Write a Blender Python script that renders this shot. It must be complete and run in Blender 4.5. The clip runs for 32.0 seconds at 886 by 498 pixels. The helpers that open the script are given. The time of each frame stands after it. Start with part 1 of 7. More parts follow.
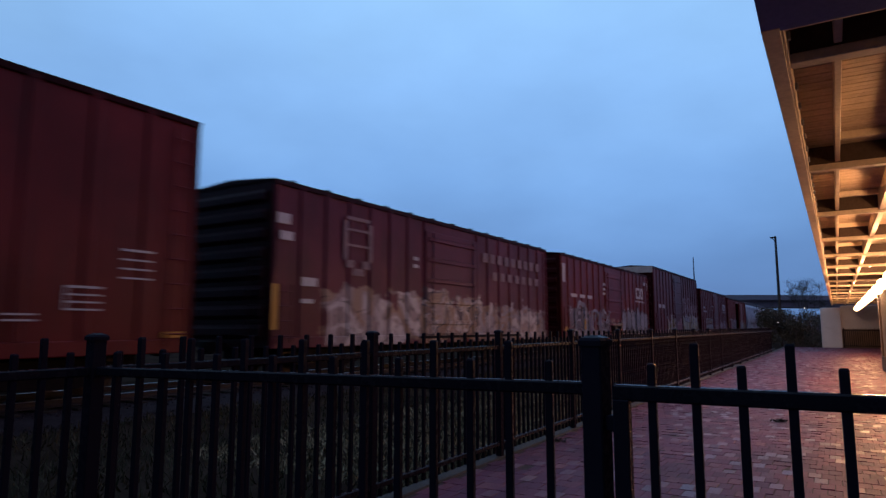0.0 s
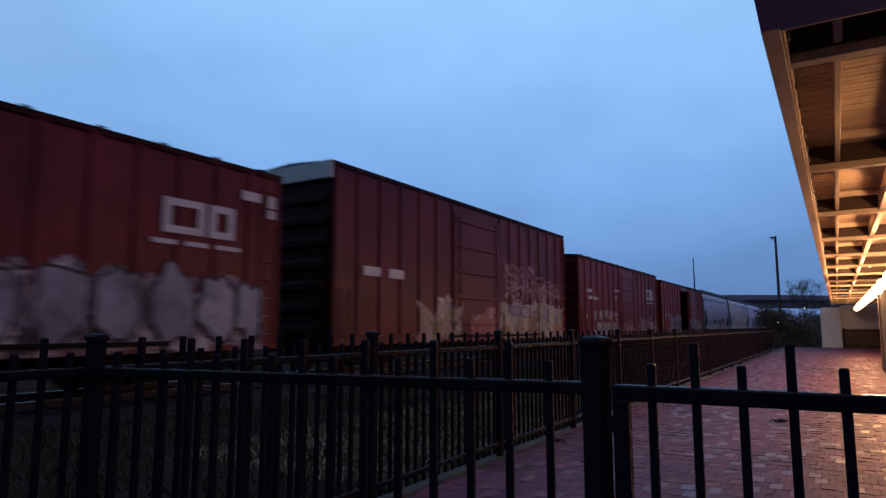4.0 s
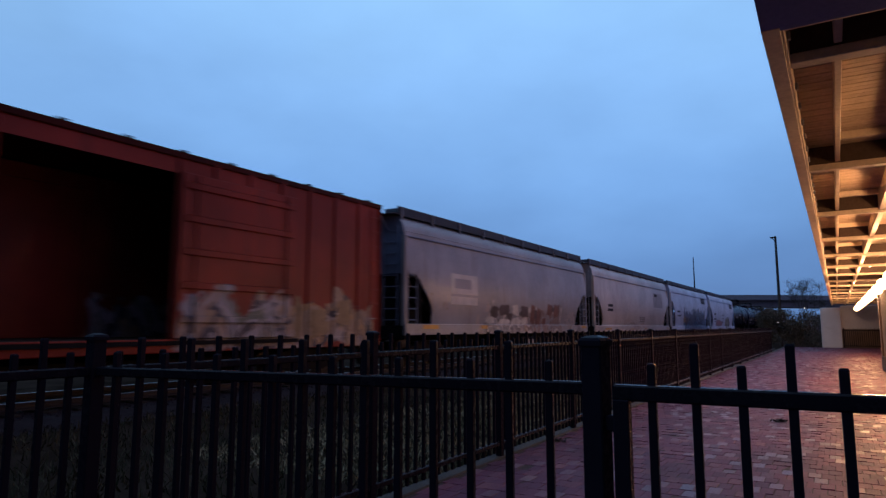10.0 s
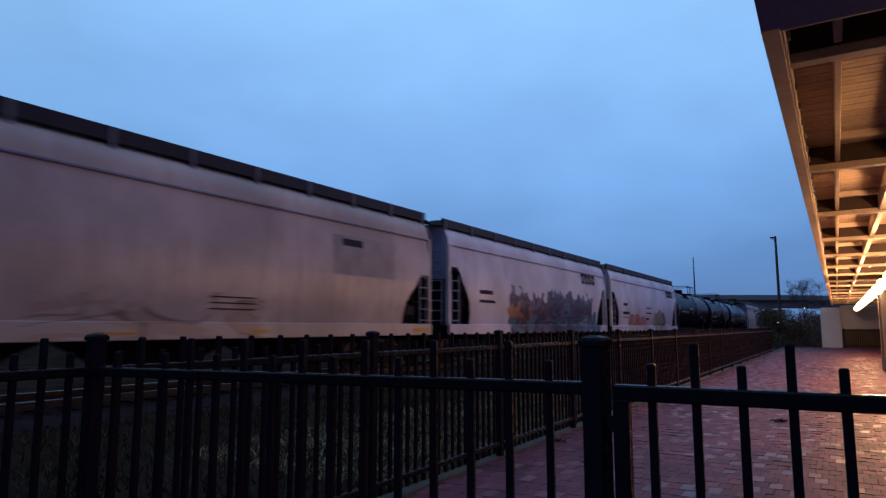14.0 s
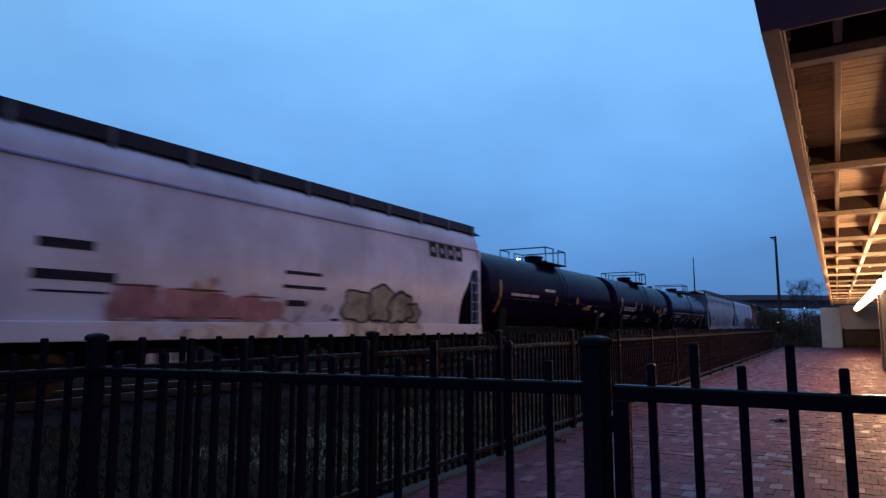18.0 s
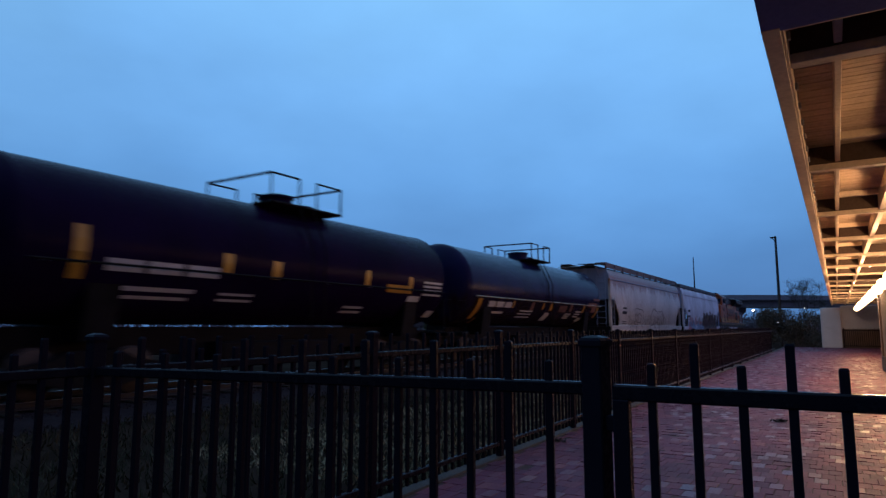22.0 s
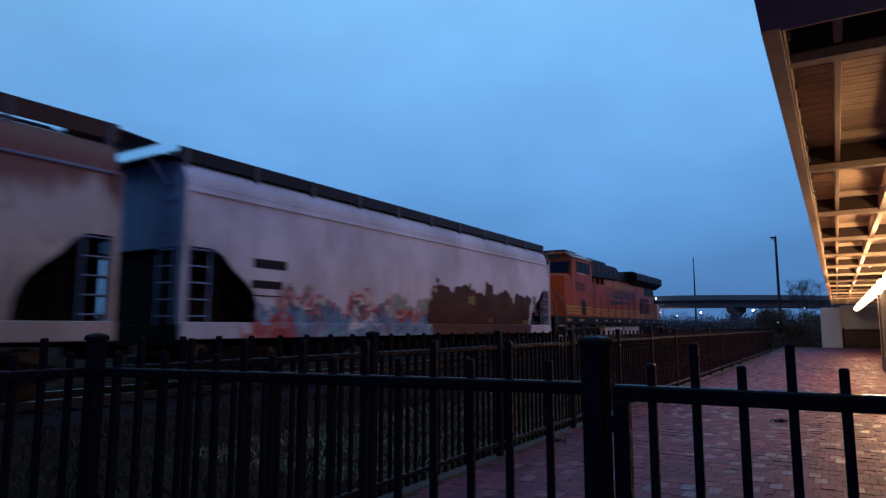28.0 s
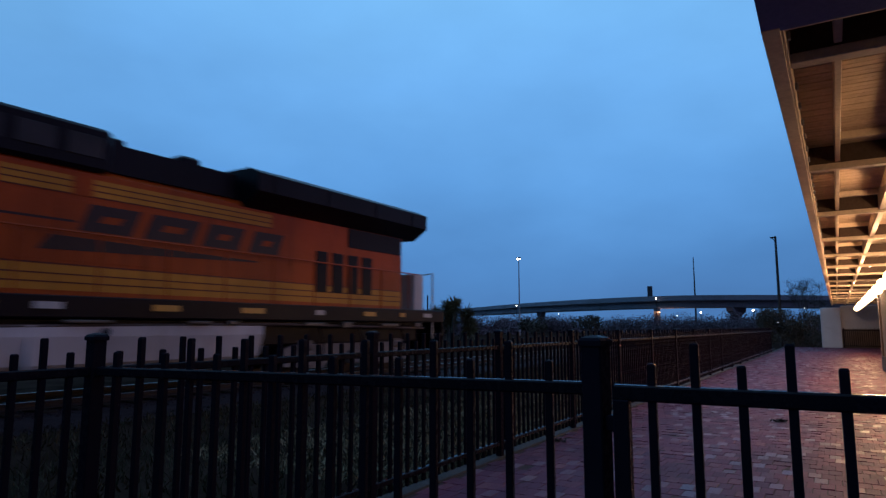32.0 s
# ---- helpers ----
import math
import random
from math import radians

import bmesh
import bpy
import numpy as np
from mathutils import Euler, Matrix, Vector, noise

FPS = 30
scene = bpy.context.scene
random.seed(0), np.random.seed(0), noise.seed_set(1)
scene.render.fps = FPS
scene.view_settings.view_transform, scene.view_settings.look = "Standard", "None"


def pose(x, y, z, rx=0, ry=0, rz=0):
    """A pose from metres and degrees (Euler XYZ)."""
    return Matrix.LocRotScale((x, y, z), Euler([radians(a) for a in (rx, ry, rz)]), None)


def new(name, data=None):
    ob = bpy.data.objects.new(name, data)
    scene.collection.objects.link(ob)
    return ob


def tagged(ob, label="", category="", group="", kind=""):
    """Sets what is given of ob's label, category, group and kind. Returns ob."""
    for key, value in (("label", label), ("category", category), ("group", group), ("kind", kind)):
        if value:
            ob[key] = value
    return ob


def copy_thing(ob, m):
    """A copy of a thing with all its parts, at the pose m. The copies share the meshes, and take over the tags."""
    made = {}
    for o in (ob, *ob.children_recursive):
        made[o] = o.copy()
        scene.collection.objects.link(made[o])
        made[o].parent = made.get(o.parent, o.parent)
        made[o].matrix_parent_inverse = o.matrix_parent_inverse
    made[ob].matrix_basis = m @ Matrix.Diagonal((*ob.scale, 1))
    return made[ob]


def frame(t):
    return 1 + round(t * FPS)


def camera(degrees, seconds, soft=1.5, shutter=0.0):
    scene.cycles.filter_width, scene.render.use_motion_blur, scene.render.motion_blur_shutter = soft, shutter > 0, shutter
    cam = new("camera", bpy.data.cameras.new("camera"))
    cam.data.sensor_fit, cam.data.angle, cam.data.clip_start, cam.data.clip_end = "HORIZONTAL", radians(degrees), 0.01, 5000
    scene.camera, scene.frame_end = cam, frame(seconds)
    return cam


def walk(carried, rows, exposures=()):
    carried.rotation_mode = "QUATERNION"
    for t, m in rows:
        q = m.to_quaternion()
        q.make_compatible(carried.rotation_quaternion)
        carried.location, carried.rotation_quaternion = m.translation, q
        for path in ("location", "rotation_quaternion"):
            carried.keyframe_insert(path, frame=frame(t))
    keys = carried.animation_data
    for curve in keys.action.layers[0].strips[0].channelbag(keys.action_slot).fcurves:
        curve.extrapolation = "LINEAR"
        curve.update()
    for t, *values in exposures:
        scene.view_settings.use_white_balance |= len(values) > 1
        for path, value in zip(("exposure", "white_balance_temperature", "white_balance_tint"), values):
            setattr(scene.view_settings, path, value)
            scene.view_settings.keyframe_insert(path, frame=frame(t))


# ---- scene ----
EYE = 1.35
cam = camera(70.0, 32.0, soft=1.4, shutter=0.75)
walk(cam, [(0, pose(0, 0, EYE, 97.05, 0, 31.7)), (32, pose(0, 0, EYE, 97.05, 0, 31.7))],
     exposures=[(0, 0.04, 6850, 46), (14, 0.02, 6650, 43), (17, -0.03, 6300, 38), (19, -0.07, 5850, 34), (20.5, -0.09, 6100, 35), (28, -0.20, 6000, 33), (29, -0.20, 5600, 31), (30.4, -0.24, 6000, 33), (32, -0.26, 5850, 32)])


# ---- light ----
def make_world():
    world = bpy.data.worlds.new("dusk_sky")
    scene.world = world
    world.use_nodes = True
    nt = world.node_tree
    nt.nodes.clear()
    out = nt.nodes.new("ShaderNodeOutputWorld")
    bg = nt.nodes.new("ShaderNodeBackground")
    tc = nt.nodes.new("ShaderNodeTexCoord")
    sep = nt.nodes.new("ShaderNodeSeparateXYZ")
    ramp = nt.nodes.new("ShaderNodeValToRGB")
    mp = nt.nodes.new("ShaderNodeMapping")
    mp.inputs["Scale"].default_value = (1.0, 1.0, 2.2)
    nz = nt.nodes.new("ShaderNodeTexNoise")
    nz.inputs["Scale"].default_value = 2.3
    nz.inputs["Detail"].default_value = 5.0
    nz.inputs["Roughness"].default_value = 0.5
    mul = nt.nodes.new("ShaderNodeMath")
    mul.operation = "MULTIPLY_ADD"
    mul.inputs[1].default_value = 0.20
    sub = nt.nodes.new("ShaderNodeMath")
    sub.operation = "SUBTRACT"
    sub.inputs[1].default_value = 0.10
    nt.links.new(tc.outputs["Generated"], sep.inputs[0])
    nt.links.new(tc.outputs["Generated"], mp.inputs[0])
    nt.links.new(mp.outputs[0], nz.inputs["Vector"])
    nt.links.new(nz.outputs["Fac"], mul.inputs[0])
    nt.links.new(sep.outputs["Z"], mul.inputs[2])
    nt.links.new(mul.outputs[0], sub.inputs[0])
    nt.links.new(sub.outputs[0], ramp.inputs[0])
    stops = [(0.0, (0.082, 0.243, 0.455)), (0.10, (0.096, 0.308, 0.56)), (0.22, (0.132, 0.421, 0.722)),
             (0.36, (0.178, 0.527, 0.836)), (0.50, (0.217, 0.612, 0.893)), (1.0, (0.26, 0.58, 0.817))]
    el = ramp.color_ramp.elements
    while len(el) < len(stops):
        el.new(0.5)
    for e, (p, c) in zip(el, stops):
        e.position, e.color = p, (*c, 1)
    bg.inputs["Strength"].default_value = 1.0
    # the sky is brightest ahead, over the track, and dim behind the station
    dot = nt.nodes.new("ShaderNodeVectorMath")
    dot.operation = "DOT_PRODUCT"
    dot.inputs[1].default_value = (-0.50, 0.65, 0.57)
    nt.links.new(tc.outputs["Generated"], dot.inputs[0])
    fall = nt.nodes.new("ShaderNodeMapRange")
    fall.interpolation_type = "SMOOTHSTEP"
    fall.inputs["From Min"].default_value, fall.inputs["From Max"].default_value = -0.50, 0.45
    fall.inputs["To Min"].default_value, fall.inputs["To Max"].default_value = 0.16, 1.0
    nt.links.new(dot.outputs["Value"], fall.inputs["Value"])
    dim = nt.nodes.new("ShaderNodeVectorMath")
    dim.operation = "SCALE"
    nt.links.new(ramp.outputs[0], dim.inputs[0])
    nt.links.new(fall.outputs["Result"], dim.inputs["Scale"])
    # lilac afterglow on the other side of the sky
    back = nt.nodes.new("ShaderNodeMapRange")
    back.interpolation_type = "SMOOTHSTEP"
    back.inputs["From Min"].default_value, back.inputs["From Max"].default_value = 0.42, 0.95
    side = nt.nodes.new("ShaderNodeVectorMath")
    side.operation = "DOT_PRODUCT"
    side.inputs[1].default_value = (0.92, 0.34, 0.20)
    nt.links.new(tc.outputs["Generated"], side.inputs[0])
    nt.links.new(side.outputs["Value"], back.inputs["Value"])
    blend = nt.nodes.new("ShaderNodeMix")
    blend.data_type = "RGBA"
    nt.links.new(back.outputs["Result"], blend.inputs[0])
    nt.links.new(dim.outputs[0], blend.inputs[6])
    blend.inputs[7].default_value = (0.25, 0.265, 0.47, 1)
    # soft mottled cloud, thinnest in one broad patch
    patch = nt.nodes.new("ShaderNodeVectorMath")
    patch.operation = "DOT_PRODUCT"
    patch.inputs[1].default_value = (-0.38, 0.82, 0.43)
    nt.links.new(tc.outputs["Generated"], patch.inputs[0])
    thin = nt.nodes.new("ShaderNodeMapRange")
    thin.interpolation_type = "SMOOTHSTEP"
    thin.inputs["From Min"].default_value, thin.inputs["From Max"].default_value = 0.72, 1.0
    thin.inputs["To Min"].default_value, thin.inputs["To Max"].default_value = 0.77, 0.92
    nt.links.new(patch.outputs["Value"], thin.inputs["Value"])
    mott = nt.nodes.new("ShaderNodeTexNoise")
    mott.inputs["Scale"].default_value, mott.inputs["Detail"].default_value = 5.5, 6.0
    nt.links.new(mp.outputs[0], mott.inputs["Vector"])
    mix2 = nt.nodes.new("ShaderNodeMath")
    mix2.operation = "MULTIPLY_ADD"
    mix2.inputs[1].default_value = 0.22
    nt.links.new(mott.outputs["Fac"], mix2.inputs[0])
    nt.links.new(thin.outputs["Result"], mix2.inputs[2])
    cloud = nt.nodes.new("ShaderNodeVectorMath")
    cloud.operation = "SCALE"
    nt.links.new(blend.outputs[2], cloud.inputs[0])
    nt.links.new(mix2.outputs[0], cloud.inputs["Scale"])
    nt.links.new(cloud.outputs[0], bg.inputs[0])
    nt.links.new(bg.outputs[0], out.inputs[0])


make_world()
WARM = (1.0, 0.61, 0.25)
LIT_Y = [5.4, 8.3, 11.2, 14.05, 16.9] + [2.33 + 5.77 * i for i in range(3, 8)]
LAMP_Y = [5.4 + 2.885 * i for i in range(15)]


def light_lamps():
    for y in LIT_Y:
        d = bpy.data.lights.new("wall_lamp_light", "POINT")
        d.energy, d.color, d.shadow_soft_size = 30.0 if y > 40 else 220.0 if y > 18 else 9.0 * (y - 4.1), WARM, 0.05
        o = new("wall_lamp_light", d)
        o.location = (0.88, y, 2.50)
    d = bpy.data.lights.new("yard_lamp_light", "POINT")
    d.energy, d.color, d.shadow_soft_size = 900.0, (1.0, 0.5, 0.2), 0.2
    new("yard_lamp_light", d).location = (-38.8, 172.0, 5.0)


light_lamps()


# ---- mesh building ----
class Geo:
    def __init__(self):
        self.v, self.f = [], []

    def add(self, vs, fs):
        n = len(self.v)
        self.v += [tuple(p) for p in vs]
        self.f += [tuple(i + n for i in q) for q in fs]
        return self

    def box(self, x0, x1, y0, y1, z0, z1):
        vs = [(x, y, z) for z in (z0, z1) for y in (y0, y1) for x in (x0, x1)]
        return self.add(vs, [(0, 2, 3, 1), (4, 5, 7, 6), (0, 1, 5, 4), (2, 6, 7, 3), (0, 4, 6, 2), (1, 3, 7, 5)])

    def slab(self, x0, x1, y0, y1, z0, z1, b=0.01):
        """A box with all its upright and top edges chamfered by b."""
        def ring(d, z):
            return [(x0 + d + b, y0 + d, z), (x1 - d - b, y0 + d, z), (x1 - d, y0 + d + b, z), (x1 - d, y1 - d - b, z),
                    (x1 - d - b, y1 - d, z), (x0 + d + b, y1 - d, z), (x0 + d, y1 - d - b, z), (x0 + d, y0 + d + b, z)]
        return self.loft([ring(b, z0), ring(0, z0 + b), ring(0, z1 - b), ring(b, z1)])

    def loft(self, rings, closed=True, caps=True):
        m = len(rings[0])
        vs = [p for r in rings for p in r]
        fs = []
        for i in range(len(rings) - 1):
            for j in range(m if closed else m - 1):
                k = (j + 1) % m
                fs.append((i * m + j, i * m + k, (i + 1) * m + k, (i + 1) * m + j))
        if caps and closed:
            fs.append(tuple(reversed(range(m))))
            fs.append(tuple(range((len(rings) - 1) * m, len(rings) * m)))
        return self.add(vs, fs)

    def tube(self, pts, r, n=6, caps=True):
        pts = [Vector(p) for p in pts]
        rings = []
        for i, p in enumerate(pts):
            t = (pts[min(i + 1, len(pts) - 1)] - pts[max(i - 1, 0)]).normalized()
            a = t.cross(Vector((0, 0, 1)) if abs(t.z) < 0.9 else Vector((1, 0, 0))).normalized()
            b = t.cross(a)
            rad = r[i] if isinstance(r, (list, tuple)) else r
            rings.append([p + (a * math.cos(2 * math.pi * k / n) + b * math.sin(2 * math.pi * k / n)) * rad for k in range(n)])
        return self.loft(rings, True, caps)

    def prism(self, poly, x0, x1):
        """A polygon of (y, z) drawn out along x."""
        return self.loft([[(x0, y, z) for y, z in poly], [(x1, y, z) for y, z in poly]])

    def prism_y(self, poly, y0, y1):
        """A polygon of (x, z) drawn out along y."""
        return self.loft([[(x, y0, z) for x, z in poly], [(x, y1, z) for x, z in poly]])

    def mesh(self, name, material, smooth=0):
        me = bpy.data.meshes.new(name)
        me.from_pydata(self.v, [], self.f)
        bm = bmesh.new()
        bm.from_mesh(me)
        bmesh.ops.recalc_face_normals(bm, faces=bm.faces)
        bm.to_mesh(me)
        bm.free()
        me.materials.append(material)
        if smooth:
            me.shade_smooth()
            me.set_sharp_from_angle(angle=radians(smooth))
        return me


def part(name, geo, material, parent, label="", smooth=0):
    me = geo if isinstance(geo, bpy.types.Mesh) else geo.mesh(name, material, smooth)
    ob = new(name, me)
    ob.parent = parent
    if label:
        tagged(ob, label)
    return ob


def thing(name, label, category, m=None, group="", kind=""):
    ob = new(name)
    ob.empty_display_size = 0.2
    if m is not None:
        ob.matrix_basis = m
    return tagged(ob, label, category, group, kind)


def solid(name, geo, material, label, category="", kind="", smooth=0, group=""):
    return tagged(new(name, geo.mesh(name, material, smooth)), label, category, group, kind)


# ---- materials ----
def node_mat(name):
    m = bpy.data.materials.new(name)
    m.use_nodes = True
    return m, m.node_tree, m.node_tree.nodes["Principled BSDF"]


def noise_node(nt, src, scale, detail=4.0, rough=0.55, distort=0.0):
    n = nt.nodes.new("ShaderNodeTexNoise")
    n.inputs["Scale"].default_value, n.inputs["Detail"].default_value = scale, detail
    n.inputs["Roughness"].default_value, n.inputs["Distortion"].default_value = rough, distort
    nt.links.new(src, n.inputs["Vector"])
    return n.outputs["Fac"]


def mix_node(nt, fac, a, b, blend="MIX"):
    n = nt.nodes.new("ShaderNodeMix")
    n.data_type, n.blend_type = "RGBA", blend
    for sock, val in ((n.inputs[0], fac), (n.inputs[6], a), (n.inputs[7], b)):
        if isinstance(val, bpy.types.NodeSocket):
            nt.links.new(val, sock)
        elif isinstance(val, (int, float)):
            sock.default_value = val
        else:
            sock.default_value = (*val[:3], 1)
    return n.outputs[2]


def calc(nt, op, a, b=0.0, c=None, clamp=False):
    n = nt.nodes.new("ShaderNodeMath")
    n.operation, n.use_clamp = op, clamp
    for sock, val in zip(n.inputs, (a, b) if c is None else (a, b, c)):
        if isinstance(val, bpy.types.NodeSocket):
            nt.links.new(val, sock)
        else:
            sock.default_value = val
    return n.outputs[0]


def span(nt, val, a, b, lo=0.0, hi=1.0):
    n = nt.nodes.new("ShaderNodeMapRange")
    n.interpolation_type = "SMOOTHSTEP"
    nt.links.new(val, n.inputs["Value"])
    n.inputs["From Min"].default_value, n.inputs["From Max"].default_value = a, b
    n.inputs["To Min"].default_value, n.inputs["To Max"].default_value = lo, hi
    return n.outputs["Result"]


def steps(nt, val, stops, constant=False):
    n = nt.nodes.new("ShaderNodeValToRGB")
    n.color_ramp.interpolation = "CONSTANT" if constant else "LINEAR"
    el = n.color_ramp.elements
    while len(el) < len(stops):
        el.new(0.5)
    for e, (p, c) in zip(el, stops):
        e.position, e.color = p, (*c[:3], 1)
    nt.links.new(val, n.inputs[0])
    return n.outputs[0]


def bump_to(nt, bsdf, height, strength, dist=0.01):
    b = nt.nodes.new("ShaderNodeBump")
    b.inputs["Strength"].default_value, b.inputs["Distance"].default_value = strength, dist
    nt.links.new(height, b.inputs["Height"])
    nt.links.new(b.outputs[0], bsdf.inputs["Normal"])


def surf(name, base, rough=0.6, metal=0.0, var=0.3, scale=2.0, fine=40.0, bump=0.15, stain=None, stain_amount=0.5, island=0.0, obj=0.0, stretch=None, spec=0.5):
    """Base colour with two scales of variation, an optional stain colour, and fine relief."""
    m, nt, bs = node_mat(name)
    tc = nt.nodes.new("ShaderNodeTexCoord").outputs["Object"]
    if stretch:
        mp = nt.nodes.new("ShaderNodeMapping")
        mp.inputs["Scale"].default_value = stretch
        nt.links.new(tc, mp.inputs[0])
        tc = mp.outputs[0]
    big, small = noise_node(nt, tc, scale), noise_node(nt, tc, fine, 3.0)
    dark, lite = [c * (1 - var) for c in base], [min(c * (1 + var), 1.0) for c in base]
    col = mix_node(nt, span(nt, big, 0.3, 0.7), dark, lite)
    col = mix_node(nt, span(nt, small, 0.35, 0.65, 0.0, 0.35), col, [c * 0.7 for c in base])
    if stain:
        s = noise_node(nt, tc, scale * 1.7, 6.0, 0.65, 0.6)
        col = mix_node(nt, span(nt, s, 0.52, 0.72, 0.0, stain_amount), col, stain)
    if island or obj:
        r = nt.nodes.new("ShaderNodeNewGeometry").outputs["Random Per Island"] if island else nt.nodes.new("ShaderNodeObjectInfo").outputs["Random"]
        amt = island or obj
        g = calc(nt, "MULTIPLY_ADD", r, 2 * amt, 1 - amt)
        hsv = nt.nodes.new("ShaderNodeHueSaturation")
        nt.links.new(g, hsv.inputs["Value"])
        nt.links.new(col, hsv.inputs["Color"])
        col = hsv.outputs[0]
    nt.links.new(col, bs.inputs["Base Color"])
    bs.inputs["Metallic"].default_value = metal
    bs.inputs["Specular IOR Level"].default_value = spec
    nt.links.new(span(nt, small, 0.2, 0.8, max(rough - 0.12, 0.03), min(rough + 0.12, 1.0)), bs.inputs["Roughness"])
    if bump:
        bump_to(nt, bs, small, bump)
    return m


def glow(name, color, strength):
    m, nt, bs = node_mat(name)
    bs.inputs["Base Color"].default_value = (0.8, 0.75, 0.65, 1)
    bs.inputs["Emission Color"].default_value = (*color, 1)
    bs.inputs["Emission Strength"].default_value = strength
    return m


def car_paint(name, base, grime=(0.05, 0.035, 0.03), grime_amount=0.5, tags=(), rough=0.40, rust=None, low_brown=None, spec=0.16, top_rust=None):
    """Weathered car paint in car space (y along the car, z up), with sprayed tags: (y0, y1, z0, z1, colours, scale)."""
    m, nt, bs = node_mat(name)
    tc = nt.nodes.new("ShaderNodeTexCoord").outputs["Object"]
    sep = nt.nodes.new("ShaderNodeSeparateXYZ")
    nt.links.new(tc, sep.inputs[0])
    mp = nt.nodes.new("ShaderNodeMapping")
    mp.inputs["Scale"].default_value = (1.0, 1.6, 0.22)
    nt.links.new(tc, mp.inputs[0])
    broad, streak, small = noise_node(nt, tc, 0.55, 5.0), noise_node(nt, mp.outputs[0], 2.2, 5.0, 0.65), noise_node(nt, tc, 35.0, 3.0)
    col = mix_node(nt, span(nt, broad, 0.3, 0.7), [c * (0.80 if sum(base) > 0.6 else 0.71) for c in base], [min(1, c * (1.22 if sum(base) > 0.6 else 1.16)) for c in base])
    col = mix_node(nt, span(nt, streak, 0.48, 0.75, 0.0, grime_amount), col, grime)
    if rust:
        r = noise_node(nt, tc, 1.1, 7.0, 0.7, 0.4)
        col = mix_node(nt, span(nt, r, 0.54, 0.70, 0.0, 0.75), col, rust)
    for k, (y0, y1, z0, z1, cols, sc) in enumerate(tags):
        wob = noise_node(nt, tc, 1.5 + 0.13 * k, 3.0)
        wy = calc(nt, "MULTIPLY_ADD", wob, 0.9, sep.outputs["Y"])
        up = noise_node(nt, tc, 1.15 + 0.2 * k, 2.0)
        wob2 = noise_node(nt, tc, 2.3 + 0.17 * k, 2.0)
        wz = calc(nt, "MULTIPLY_ADD", wob2, 0.7, sep.outputs["Z"])
        my = calc(nt, "MULTIPLY", span(nt, wy, y0 + 0.40, y0 + 0.55), span(nt, wy, y1 + 0.35, y1 + 0.50, 1.0, 0.0))
        lift = calc(nt, "MULTIPLY_ADD", up, 1.5, wz)
        mz = calc(nt, "MULTIPLY", span(nt, wz, z0 + 0.30, z0 + 0.38), span(nt, lift, z1 + 1.02, z1 + 1.12, 1.0, 0.0))
        mask = calc(nt, "MULTIPLY", my, mz)
        off = nt.nodes.new("ShaderNodeMapping")
        off.inputs["Location"].default_value = (0.0, 7.3 * k + y0, 3.1 * k)
        off.inputs["Scale"].default_value = (0.3, 0.5, 1.35) if sc < 0.7 else (0.3, 1.0, 0.75)
        nt.links.new(tc, off.inputs[0])
        blobs = noise_node(nt, off.outputs[0], sc, 1.5, 0.45, 1.6)
        n = len(cols)
        lo, hi = 0.34, 0.68
        ramp = steps(nt, blobs, [(lo + (hi - lo) * i / n if i else 0.0, c) for i, c in enumerate(cols)], True)
        loops = noise_node(nt, off.outputs[0], sc * 1.25, 1.0, 0.4, 2.2)
        ridge = calc(nt, "ABSOLUTE", calc(nt, "SUBTRACT", loops, 0.5), 0.0)
        shade = sum(sum(c) for c in cols) / len(cols) / 3
        pale = shade > 0.2
        ramp = mix_node(nt, span(nt, ridge, 0.010, 0.026, 0.60, 0.0), ramp, (0.03, 0.025, 0.035) if pale else [1.7 * sum(c[i] for c in cols) / len(cols) for i in range(3)])
        fade = calc(nt, "MULTIPLY", mask, span(nt, streak, 0.40, 0.75, 0.93 if pale else 0.99, 0.58 if pale else 0.88 if shade > 0.055 else 0.98))
        col = mix_node(nt, fade, col, ramp)
    if top_rust:
        runs = noise_node(nt, mp.outputs[0], 0.7, 7.0, 0.66)
        edge = calc(nt, "MULTIPLY_ADD", runs, 2.2, sep.outputs["Z"])
        col = mix_node(nt, span(nt, edge, 4.55, 5.05, 0.0, 0.88), col, top_rust)
    # streaked towards this colour below about z 2.75
    if low_brown:
        lowm = calc(nt, "MULTIPLY", span(nt, sep.outputs["Z"], 2.2, 2.75, 0.9, 0.0), span(nt, streak, 0.3, 0.6))
        col = mix_node(nt, lowm, col, low_brown)
    nt.links.new(col, bs.inputs["Base Color"])
    nt.links.new(span(nt, small, 0.2, 0.8, rough - 0.1, rough + 0.15), bs.inputs["Roughness"])
    bs.inputs["Specular IOR Level"].default_value = spec
    bump_to(nt, bs, noise_node(nt, tc, 5.0, 4.0), 0.25, 0.02)
    return m


